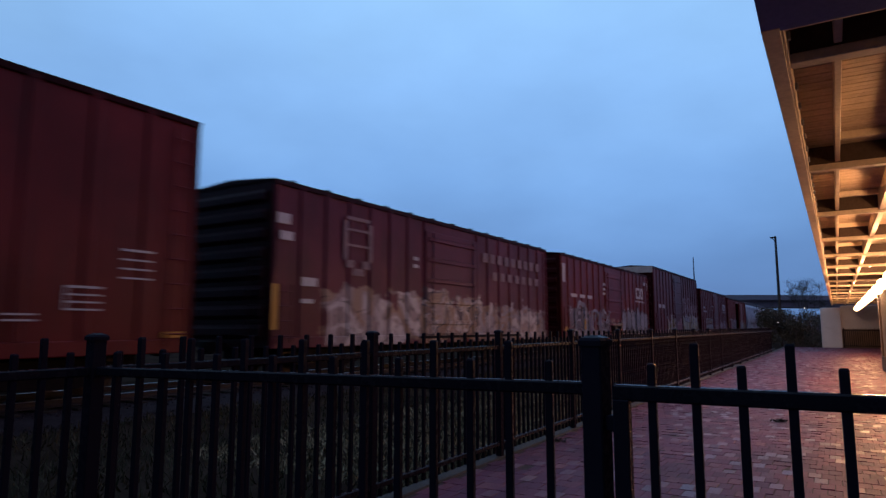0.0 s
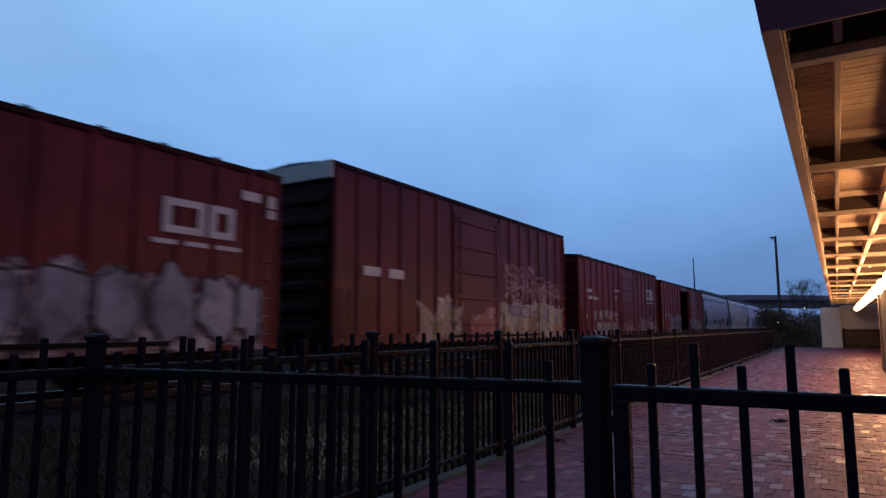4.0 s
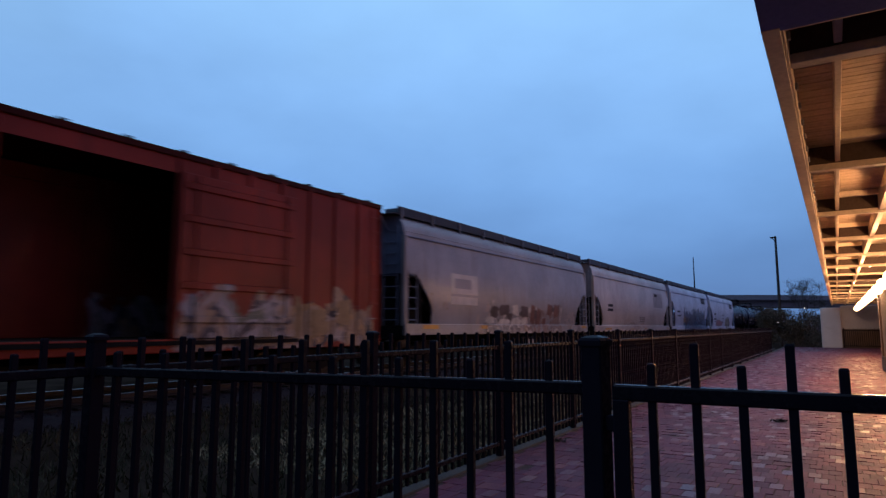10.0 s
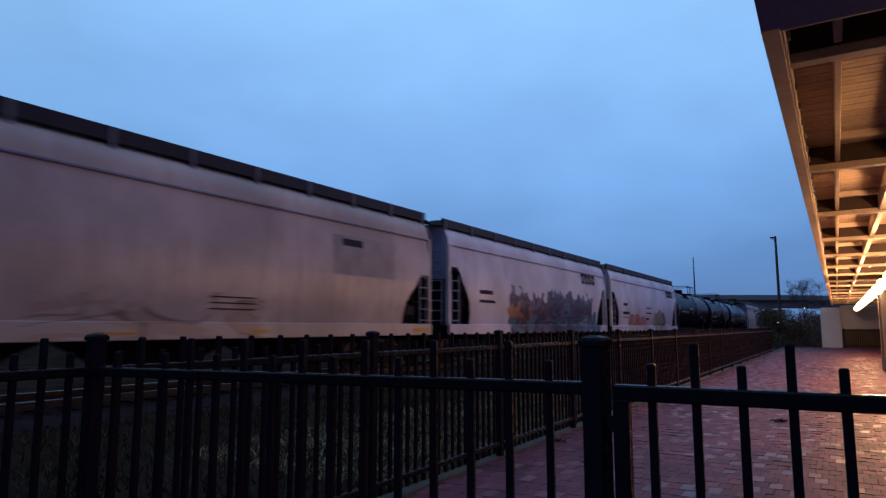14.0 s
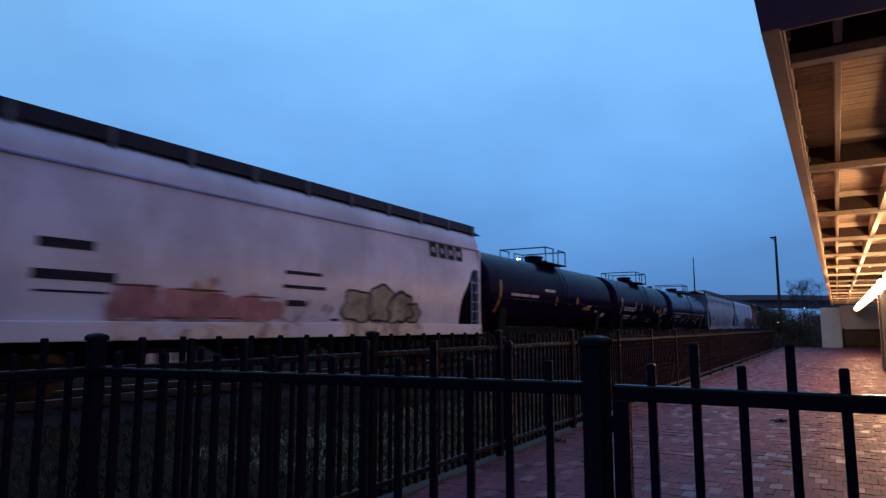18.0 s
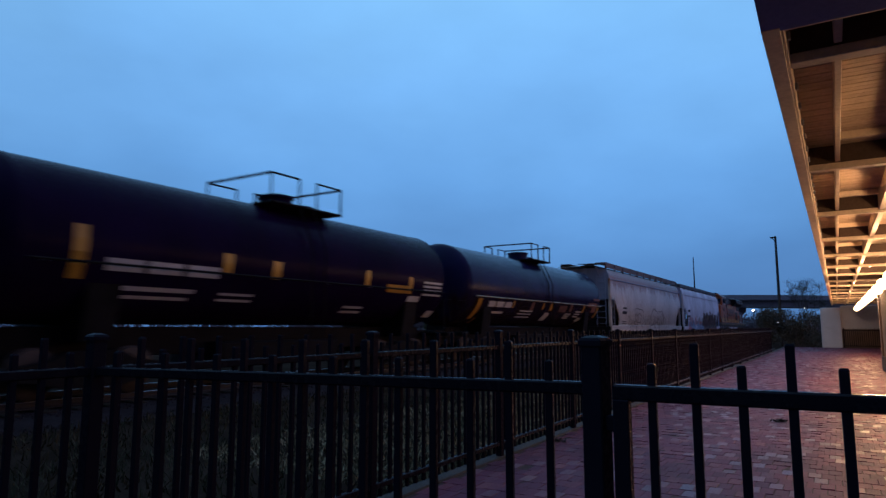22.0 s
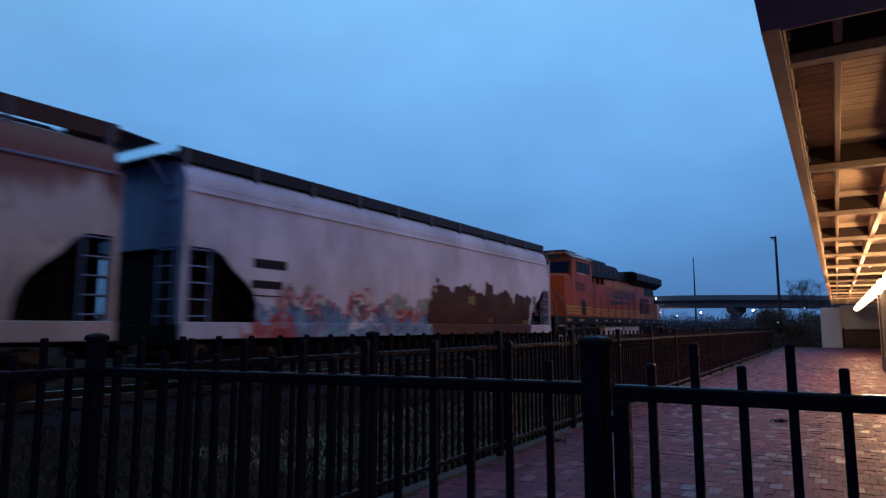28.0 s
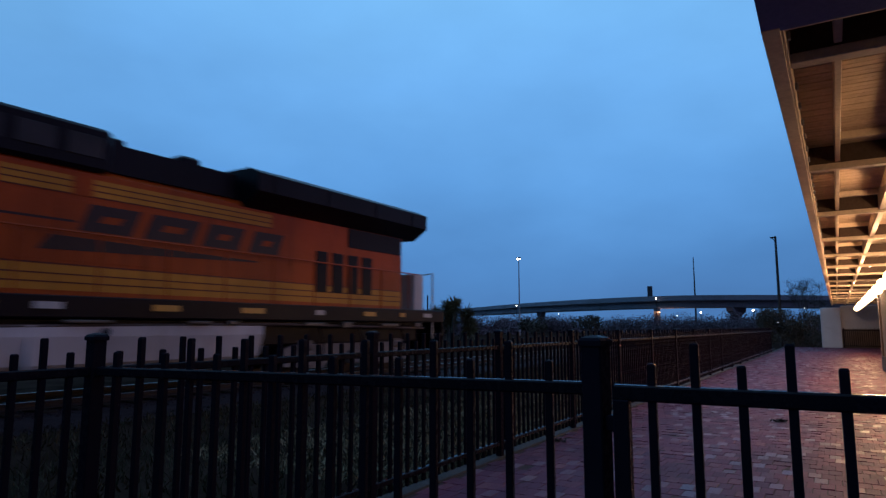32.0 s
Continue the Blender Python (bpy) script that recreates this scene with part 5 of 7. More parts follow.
    truck(car, 2.0)
    truck(car, ln - 2.0)
    couplers(car, ln)
    return car


ORANGE = car_paint("orange_locomotive_paint", (0.38, 0.060, 0.004), (0.08, 0.018, 0.004), 0.55, rough=0.32, spec=0.14)
LOCO_YELLOW = car_paint("yellow_stripe_paint", (0.48, 0.20, 0.018), (0.20, 0.07, 0.012), 0.4, rough=0.32, spec=0.14)
LOCO_BLACK = car_paint("black_locomotive_paint", (0.0065, 0.0050, 0.009), (0.012, 0.009, 0.012), 0.4, rough=0.40, spec=0.10)
SILVER = car_paint("grey_white_tank_paint", (0.50, 0.49, 0.52), (0.22, 0.20, 0.20), 0.4, rough=0.5)
SILVER_DULL = car_paint("dull_silver_truck_paint", (0.20, 0.19, 0.20), (0.06, 0.05, 0.05), 0.6, rough=0.6)
LINE_RED = car_paint("dark_red_line_paint", (0.12, 0.025, 0.015), (0.05, 0.02, 0.015), 0.4)
EMBLEM = car_paint("dark_emblem_paint", (0.022, 0.008, 0.010), (0.05, 0.018, 0.012), 0.4, spec=0.25)
EMBLEM_DULL = car_paint("dull_brown_marking", (0.10, 0.018, 0.010), (0.05, 0.014, 0.010), 0.5)
RAIL_GREY = car_paint("grey_handrail_paint", (0.16, 0.15, 0.17), (0.06, 0.05, 0.05), 0.5)
PIPE_DULL = car_paint("dull_pipe_paint", (0.11, 0.09, 0.085), (0.02, 0.015, 0.014), 0.8, spec=0.3)
GRILLE_DULL = surf("dull_screen_mesh", (0.016, 0.014, 0.018), 0.5, 0.0, 0.4, 1.2, 60.0, 0.5, spec=0.25)
CAB_GLASS, _nt, _b = node_mat("cab_window_glass")
_b.inputs["Base Color"].default_value = (0.008, 0.012, 0.03, 1)
_b.inputs["Specular IOR Level"].default_value = 0.03
_b.inputs["Roughness"].default_value = 0.05
_b.inputs["IOR"].default_value = 1.5


def locomotive(y0):
    ln = 21.6
    car = rail_car("diesel_locomotive", "orange, yellow and black diesel locomotive at the rear of the train", "locomotive", y0, "")
    deck = 1.86
    part("underframe", Geo().slab(-1.5, 1.5, 0.2, ln - 0.2, 1.50, deck, 0.02), LOCO_BLACK, car, "black walkway frame")
    part("equipment_box", Geo().slab(-1.15, 1.15, 1.2, ln - 1.2, 0.95, 1.50, 0.03), LOCO_BLACK, car)
    for s in (1, -1):
        x0, x1 = (1.501, 1.515) if s > 0 else (-1.515, -1.501)
        for k, y in enumerate((1.35, 3.0, 5.4, 6.9, 8.6, 9.4, 11.4, 13.4, 15.6, 17.4, 19.0, 20.2)):
            w = (0.55, 0.62, 0.30, 0.5, 0.25, 0.42)[k % 6]
            part("reflector", Geo().box(x0 + 0.016 * s, x1 + 0.016 * s, y, y + w, 1.64, 1.75), (YELLOW, YELLOW, STENCIL)[k % 3], car, "reflective strip")
    # fuel tank
    tk = [(-1.3, 0.75), (-1.15, 0.62), (1.15, 0.62), (1.3, 0.75), (1.42, 1.20), (1.42, 1.38), (-1.42, 1.38), (-1.42, 1.20)]
    ft = part("fuel_tank", Geo().prism_y(tk, 7.2, 14.1), SILVER, car, "pale grey fuel tank")
    part("fuel_tank_strap", Geo().box(-1.43, 1.43, 9.4, 9.46, 0.66, 1.385), SILVER, ft)
    part("fuel_filler", Geo().tube([(1.40, 10.6, 1.25), (1.47, 10.6, 1.28)], 0.07, 10), LOCO_BLACK, ft)
    # wide nose with chamfered front corners
    def ring(y, wf, zs, zc):
        return [(-wf, y, deck), (wf, y, deck), (wf, y, zs), (wf * 0.90, y, zc), (-wf * 0.90, y, zc), (-wf, y, zs)]
    part("nose", Geo().loft([ring(0.32, 0.76, 3.50, 3.62), ring(0.38, 0.90, 3.62, 3.74), ring(0.60, 1.08, 3.70, 3.80), ring(1.28, 1.46, 3.70, 3.82), ring(2.2, 1.49, 3.70, 3.84)]), ORANGE, car, "orange wide nose", 25)
    part("nose_door", Geo().slab(-0.34, 0.34, 0.29, 0.325, 1.95, 3.15, 0.01), ORANGE, car, "nose door")
    cab = Geo().loft([[(-1.5, 2.1, deck), (1.5, 2.1, deck), (1.5, 5.05, deck), (-1.5, 5.05, deck)],
                      [(-1.5, 2.1, 3.80), (1.5, 2.1, 3.80), (1.5, 5.05, 3.80), (-1.5, 5.05, 3.80)],
                      [(-1.47, 2.36, 4.62), (1.47, 2.36, 4.62), (1.47, 5.05, 4.62), (-1.47, 5.05, 4.62)],
                      [(-1.05, 2.46, 4.93), (1.05, 2.46, 4.93), (1.05, 5.05, 4.90), (-1.05, 5.05, 4.90)]])
    part("cab", cab, ORANGE, car, "orange crew cab", 20)
    visor = part("cab_roof", Geo().loft([[(-1.30, 2.30, 4.86), (1.30, 2.30, 4.86), (1.1, 5.1, 4.94), (-1.1, 5.1, 4.94)], [(-1.12, 2.44, 4.98), (1.12, 2.44, 4.98), (1.0, 5.1, 5.0), (-1.0, 5.1, 5.0)]]), ORANGE, car, "dark red cab roof")
    part("air_conditioner", Geo().slab(-0.55, 0.85, 3.0, 4.6, 5.0, 5.14, 0.03), LOCO_BLACK, visor, "black roof unit")
    part("horn", Geo().tube([(0.2, 2.92, 5.02), (0.2, 3.35, 5.06)], [0.08, 0.03], 8), GALV, visor)
    part("number_board", Geo().loft([[(-0.8, 2.29, 4.66), (0.8, 2.29, 4.66), (0.8, 2.42, 4.84), (-0.8, 2.42, 4.84)], [(-0.8, 2.29, 4.66), (0.8, 2.29, 4.66), (0.8, 2.36, 4.84), (-0.8, 2.36, 4.84)]]), EMBLEM, car, "dark number board")
    # near roof edge in pale paint, standing in for the light it catches
    part("cab_gutter", Geo().loft([[(1.50, 2.32, 4.66), (1.52, 2.32, 4.70), (1.14, 2.32, 4.90), (1.12, 2.32, 4.86)], [(1.50, 5.12, 4.66), (1.52, 5.12, 4.70), (1.14, 5.12, 4.90), (1.12, 5.12, 4.86)]]), SILVER, car, "cab roof edge painted pale as if lit")
    for s in (1, -1):
        # windscreen with its lower edge dropping to the middle
        sc = [(0.06, 3.72), (0.75, 3.72), (1.36, 3.94), (1.36, 4.46), (0.06, 4.50)]
        pt = lambda x, z, o: (s * x, 2.1 + max(z - 3.8, -0.1) * 0.317 - o, z)
        part("windshield", Geo().loft([[pt(x, z, 0.004) for x, z in sc], [pt(x, z, 0.03) for x, z in sc]]), CAB_GLASS, car, "dark windscreen pane")
        win = part("side_window", Geo().box(min(s * 1.478, s * 1.502), max(s * 1.478, s * 1.502), 2.86, 4.72, 3.97, 4.50), CAB_GLASS, car, "dark cab side window")
        for y in (2.86, 3.44, 4.06, 4.66):
            part("window_post", Geo().slab(s * 1.50 - 0.012, s * 1.50 + 0.012, y, y + 0.06, 3.95, 4.52, 0.004), LOCO_BLACK, win)
        part("window_sill", Geo().slab(s * 1.515 - 0.02, s * 1.515 + 0.02, 2.82, 4.18, 3.90, 3.955, 0.008), SILVER, win, "pale window sill")
        for z in (0.5, 0.95, 1.4):
            part("cab_step", Geo().slab(s * 1.32 - 0.18, s * 1.32 + 0.18, 0.3, 1.15, z, z + 0.05, 0.01), LOCO_BLACK, car)
            part("step_edge", Geo().slab(s * 1.50 - 0.012, s * 1.50 + 0.012, 0.35, 1.1, z + 0.0, z + 0.05, 0.004), SILVER, car, "pale step edge")
        part("battery_door", Geo().slab(s * 1.508 - 0.008, s * 1.508 + 0.008, 3.42, 3.98, 1.95, 2.66, 0.004), LOCO_BLACK, car, "dark square opening")
        band = part("cab_band", Geo().box(min(s * 1.502, s * 1.507), max(s * 1.502, s * 1.507), 1.32, 5.05, 1.96, 2.38), LOCO_YELLOW, car, "yellow lower band")
        for z in (2.08, 2.22, 2.385):
            part("band_line", Geo().box(min(s * 1.503, s * 1.511), max(s * 1.503, s * 1.511), 1.34, 5.05, z, z + 0.025), LINE_RED, band, "thin dark red line")
    for x in (-0.16, 0.16):
        part("headlight", Geo().tube([(x, 0.325, 3.32), (x, 0.27, 3.32)], 0.09, 10), GALV, car)
    # long hood
    hx, h_end = 1.02, 19.75
    part("long_hood", Geo().loft([[(-hx, y, deck), (hx, y, deck), (hx, y, 4.02), (hx - 0.1, y, 4.12), (-hx + 0.1, y, 4.12), (-hx, y, 4.02)] for y in (5.06, h_end)]), ORANGE, car, "orange long hood")
    part("hood_roof", Geo().prism_y([(-0.98, 4.13), (0.98, 4.13), (0.97, 4.66), (0.6, 4.76), (-0.6, 4.76), (-0.97, 4.66)], 5.1, 13.6), LOCO_BLACK, car, "black hood roof")
    part("blower_housing", Geo().slab(-1.32, 1.32, 5.13, 8.0, 3.95, 4.90, 0.06), LOCO_BLACK, car, "black raised equipment housing")
    part("dynamic_brake_box", Geo().slab(-1.14, 1.14, 8.05, 10.7, 4.05, 4.84, 0.06), LOCO_BLACK, car)
    part("exhaust_stack", Geo().slab(-0.35, 0.35, 10.8, 11.4, 4.66, 4.97, 0.03), LOCO_BLACK, car)
    part("roof_hump", Geo().slab(-0.55, 0.55, 12.5, 13.0, 4.7, 4.93, 0.05), LOCO_BLACK, car)
    rad = part("radiator_wing", Geo().loft([[(-1.5, y, 4.30), (-1.05, y, 3.98), (1.05, y, 3.98), (1.5, y, 4.30), (1.5, y, 4.70), (1.2, y, 4.84), (-1.2, y, 4.84), (-1.5, y, 4.70)] for y in (13.75, 20.4)]), LOCO_BLACK, car, "black overhanging radiator housing")
    part("radiator_screen", Geo().slab(-1.1, 1.1, 14.6, 19.9, 4.84, 4.89, 0.02), GALV, rad, "pale radiator screen")
    for s in (1, -1):
        a, b = min(s * (hx + 0.002), s * (hx + 0.008)), max(s * (hx + 0.002), s * (hx + 0.008))
        c, d = min(s * (hx + 0.004), s * (hx + 0.012)), max(s * (hx + 0.004), s * (hx + 0.012))
        ub = part("upper_band", Geo().box(a, b, 5.3, 14.6, 3.62, 3.92), LOCO_YELLOW, car, "yellow hood band")
        for z in (3.60, 3.71, 3.82):
            part("band_line", Geo().box(c, d, 5.3, 14.6, z, z + 0.022), LINE_RED, ub, "thin dark red line")
        for y in (7.0, 8.6, 10.1):
            part("band_gap", Geo().slab(c, d + 0.004, y, y + 0.35, 3.60, 3.94, 0.002), ORANGE, ub)
        lb = part("lower_band", Geo().box(a, b, 5.06, h_end, 1.96, 2.38), LOCO_YELLOW, car, "yellow lower band")
        for z in (2.08, 2.22, 2.385):
            part("band_line", Geo().box(c, d, 5.06, h_end, z, z + 0.025), LINE_RED, lb, "thin dark red line")
        for y in [5.3 + 0.92 * i for i in range(11)]:
            part("hood_door", Geo().slab(a, b, y, y + 0.82, 2.46, 3.52, 0.002), ORANGE, car)
            part("door_latch", Geo().box(s * (hx + 0.014) - 0.012, s * (hx + 0.014) + 0.012, y + 0.70, y + 0.74, 2.8, 3.0), ORANGE, car)
        for i in range(4):
            y = 16.1 + 0.60 * i
            part("grille", Geo().slab(s * (hx + 0.012) - 0.014, s * (hx + 0.012) + 0.014, y, y + 0.42, 2.22, 3.25, 0.006), LOCO_BLACK, car, "dark louvred grille")
        part("intake_screen", Geo().slab(s * (hx + 0.012) - 0.014, s * (hx + 0.012) + 0.014, 17.3, 19.7, 3.46, 3.97, 0.006), LOCO_BLACK, car, "dark air intake screen")
        # emblem: plain slanted dark blocks and a tapered bar
        for y, w in ((10.25, 1.05), (11.45, 1.15), (12.75, 1.0), (13.95, 0.95)):
            quad = [(0.0, 3.00), (w - 0.10, 3.00), (w + 0.08, 3.48), (0.18, 3.48)]
            hole = [(0.34, 3.17), (w - 0.34, 3.17), (w - 0.24, 3.30), (0.44, 3.30)]
            g = Geo().add([(s * (hx + 0.018), y + q, z) for q, z in quad + hole], [(0, 1, 5, 4), (1, 2, 6, 5), (2, 3, 7, 6), (3, 0, 4, 7)])
            part("emblem_block", g, EMBLEM, car, "dark emblem block")
        g = Geo().add([(s * (hx + 0.018), q, z) for q, z in ((9.6, 2.62), (14.2, 2.78), (14.2, 2.81), (9.8, 2.88))], [(0, 1, 2, 3)])
        part("emblem_bar", g, EMBLEM, car, "dark tapered bar")
        part("emblem_line", Geo().box(c, d, 8.3, 10.2, 3.12, 3.16), EMBLEM, car)
        # walkway handrail
        hr = Geo()
        ys = [5.2 + 1.3 * i for i in range(12)]
        hr.tube([(s * 1.46, ys[0], 2.9), (s * 1.46, ys[-1] + 0.6, 2.9)], 0.018, 5)
        for y in ys:
            hr.tube([(s * 1.46, y, deck), (s * 1.46, y, 2.9)], 0.018, 5)
        part("walkway_handrail", hr, ORANGE, car)
        for y in (0.16, 20.85):
            o = 0.05 if y < 5 else 0.30
            er = Geo().tube([(s * 1.42, y, 1.0), (s * 1.42, y, 3.0), (s * 1.0, y + o, 3.0), (s * 0.5, y + o, 3.0), (s * 0.5, y + o, deck)], 0.026, 6)
            part("end_handrail", er, RAIL_GREY if y < 5 else SILVER, car, "end handrail")
        part("step_rail", Geo().tube([(s * 0.55, 0.06, 3.02), (s * 1.05, 0.10, 2.55), (s * 1.48, 0.16, 1.95), (s * 1.50, 0.20, 0.75)], 0.036, 6), RAIL_GREY, car, "grey slanted step rail")
        part("step_rail", Geo().tube([(s * 1.30, 0.82, 2.85), (s * 1.46, 0.98, 2.45), (s * 1.52, 1.20, 1.95), (s * 1.53, 1.24, 0.75)], 0.036, 6), RAIL_GREY, car, "grey slanted step rail")
        # dull stencilled bars where the road number stands, and thin warning lines
        for y, w in ((2.62, 0.26), (2.96, 0.26), (3.30, 0.26), (3.64, 0.26)):
            part("number_bar", Geo().slab(s * 1.502 - 0.004, s * 1.502 + 0.004, y, y + w, 3.10, 3.52, 0.001), EMBLEM_DULL, car, "dull dark number block")
        for z, y in ((2.98, 4.1), (2.90, 4.25), (3.62, 3.1)):
            part("warning_line", Geo().box(min(s * 1.5, s * 1.506), max(s * 1.5, s * 1.506), y, y + 0.75, z, z + 0.025), EMBLEM_DULL, car)
        # hand grabs and ladder beside the cab
        part("cab_grab", Geo().tube([(s * 1.50, 5.10, 2.0), (s * 1.58, 5.10, 2.1), (s * 1.58, 5.10, 3.6), (s * 1.50, 5.10, 3.7)], 0.02, 5), RAIL_GREY, car)
        # pipes, brackets and boxes along the walkway edge
        for y, w, z, h in ((1.9, 0.5, 1.38, 0.07), (3.5, 0.9, 1.40, 0.06), (5.6, 0.35, 1.34, 0.14), (6.4, 0.7, 1.42, 0.05), (8.3, 0.25, 1.40, 0.08), (9.9, 0.8, 1.42, 0.05), (12.2, 0.5, 1.41, 0.06), (13.1, 0.25, 1.40, 0.08), (15.3, 0.7, 1.38, 0.08), (16.6, 0.4, 1.34, 0.14), (18.2, 0.8, 1.38, 0.07), (19.8, 0.35, 1.36, 0.12)):
            part("walkway_bracket", Geo().slab(s * 1.46 - 0.05, s * 1.46 + 0.05, y, y + w, z, z + h, 0.012), PIPE_DULL, car, "dull pale bracket under the walkway")
        part("train_line_pipe", Geo().tube([(s * 1.38, 1.3, 1.30), (s * 1.40, 6.8, 1.34), (s * 1.40, 14.6, 1.42), (s * 1.38, 20.4, 1.32)], 0.03, 6), PIPE_DULL, car, "long dull pipe under the walkway")
        for y in (2.3, 3.2, 5.6, 16.0, 17.5, 19.4):
            part("sand_hose", Geo().tube([(s * 1.25, y, 1.48), (s * 1.30, y + 0.1, 1.1), (s * 1.18, y + 0.28, 0.55)], 0.03, 5), LOCO_BLACK, car)
        for y in (2.15, 5.85, 15.65, 19.35):
            part("brake_cylinder", Geo().tube([(s * 1.10, y - 0.22, 0.92), (s * 1.10, y + 0.22, 0.92)], 0.13, 10), SILVER_DULL, car, "dull brake cylinder")
        # framed panels and gussets of the black upper works
        for y in (5.5, 6.35, 7.15):
            part("intake_frame", Geo().slab(s * 1.325 - 0.012, s * 1.325 + 0.012, y, y + 0.66, 4.22, 4.70, 0.006), GRILLE_DULL, car, "dull intake screen")
        for y in (8.3, 9.1, 9.9):
            part("brake_screen", Geo().slab(s * 1.145 - 0.012, s * 1.145 + 0.012, y, y + 0.62, 4.28, 4.66, 0.006), GRILLE_DULL, car, "dull brake grid screen")
        for y in (5.3, 6.2, 7.1, 7.9):
            part("gusset", Geo().prism([(y, 3.96), (y + 0.10, 3.96), (y + 0.10, 3.66), (y, 3.66)], min(s * 1.03, s * 1.20), max(s * 1.03, s * 1.20)), EMBLEM, car, "dark gusset under the overhang")
        for y in (14.2, 16.0, 17.9, 19.6):
            part("wing_rib", Geo().slab(s * 1.505 - 0.012, s * 1.505 + 0.012, y, y + 0.08, 4.32, 4.68, 0.006), LOCO_BLACK, rad)
    part("rear_panel", Geo().box(-0.9, 0.9, h_end, h_end + 0.1, deck, 3.97), ORANGE, car, "orange hood end")
    part("rear_cabinet", Geo().slab(0.55, 1.15, 20.25, 20.75, deck, 2.95, 0.02), SILVER, car, "pale cabinet on the end platform")
    for z in (0.6, 1.1):
        part("rear_step", Geo().slab(-1.45, 1.45, ln - 0.75, ln - 0.25, z, z + 0.06, 0.01), LOCO_BLACK, car)
    for y in (0.15, ln - 0.25):
        part("end_plate", Geo().slab(-1.45, 1.45, y, y + 0.1, 0.55, 1.86, 0.02), LOCO_BLACK, car)
    truck(car, 4.0, 1.85, SILVER_DULL, 3)
    truck(car, ln - 4.1, 1.85, SILVER_DULL, 3)
    couplers(car, ln)
    return car


PALE, PALE2, TAN, GREYW, DKB, OLIVE = (0.31, 0.26, 0.26), (0.50, 0.46, 0.46), (0.29, 0.20, 0.15), (0.27, 0.26, 0.30), (0.05, 0.05, 0.07), (0.22, 0.20, 0.10)
WALK_STEEL = surf("blue_grey_grating_steel", (0.006, 0.009, 0.020), 0.45, 0.0, 0.35, 1.2, 25.0, 0.2, (0.014, 0.013, 0.020), 0.5, spec=0.25)
BRACKET_GREY = surf("pale_bracket_paint", (0.10, 0.115, 0.15), 0.5, 0.0, 0.3, 2.0, 25.0, 0.1, (0.05, 0.04, 0.04), 0.5, spec=0.3)


def sprayed(name, c):
    return surf(name, c, 0.55, 0.0, 0.38, 1.1, 9.0, 0.03, [v * 0.35 for v in c], 0.85, spec=0.2)


SPRAY_CREAM, SPRAY_GREY, SPRAY_DARK = sprayed("cream_spray", (0.33, 0.30, 0.23)), sprayed("grey_spray", (0.24, 0.235, 0.275)), sprayed("dark_spray", (0.035, 0.03, 0.035))
SPRAY_ROSE, SPRAY_BLUE = sprayed("dull_rose_spray", (0.24, 0.15, 0.165)), sprayed("blue_spray", (0.045, 0.12, 0.24))
SPRAY_LILAC, SPRAY_AMBER, SPRAY_WHITE = sprayed("lilac_spray", (0.17, 0.14, 0.22)), sprayed("amber_spray", (0.34, 0.19, 0.06)), sprayed("dull_white_spray", (0.30, 0.27, 0.255))
SPRAY_OXIDE = sprayed("oxide_red_spray", (0.12, 0.016, 0.016))
SPRAY_MOSS = sprayed("grey_green_spray", (0.10, 0.12, 0.09))
SPRAY_BRIGHT, SPRAY_DUSK = sprayed("bright_white_spray", (0.52, 0.50, 0.50)), sprayed("dusky_purple_spray", (0.075, 0.055, 0.060))
SPRAY_TAN = sprayed("tan_spray", (0.25, 0.16, 0.09))
SPRAY_MAROON, SPRAY_MUSTARD = sprayed("maroon_spray", (0.050, 0.016, 0.015)), sprayed("mustard_spray", (0.26, 0.20, 0.07))
SPRAY_PINK, SPRAY_SMOKE, SPRAY_BROWN = sprayed("pink_spray", (0.42, 0.20, 0.21)), sprayed("smoke_spray", (0.13, 0.11, 0.11)), sprayed("brown_spray", (0.15, 0.07, 0.06))


def hollow(y0, y1, z0, z1, n):
    """n plain hollow blocks in a row."""
    w, rows = (y1 - y0) / n, []
    for i in range(n):
        a, b = y0 + w * i, y0 + w * (i + 0.82)
        rows += [(a, b, z1 - 0.15, z1), (a, b, z0, z0 + 0.15), (a, a + 0.14, z0 + 0.15, z1 - 0.15), (b - 0.14, b, z0 + 0.15, z1 - 0.15)]
    return tuple(rows)


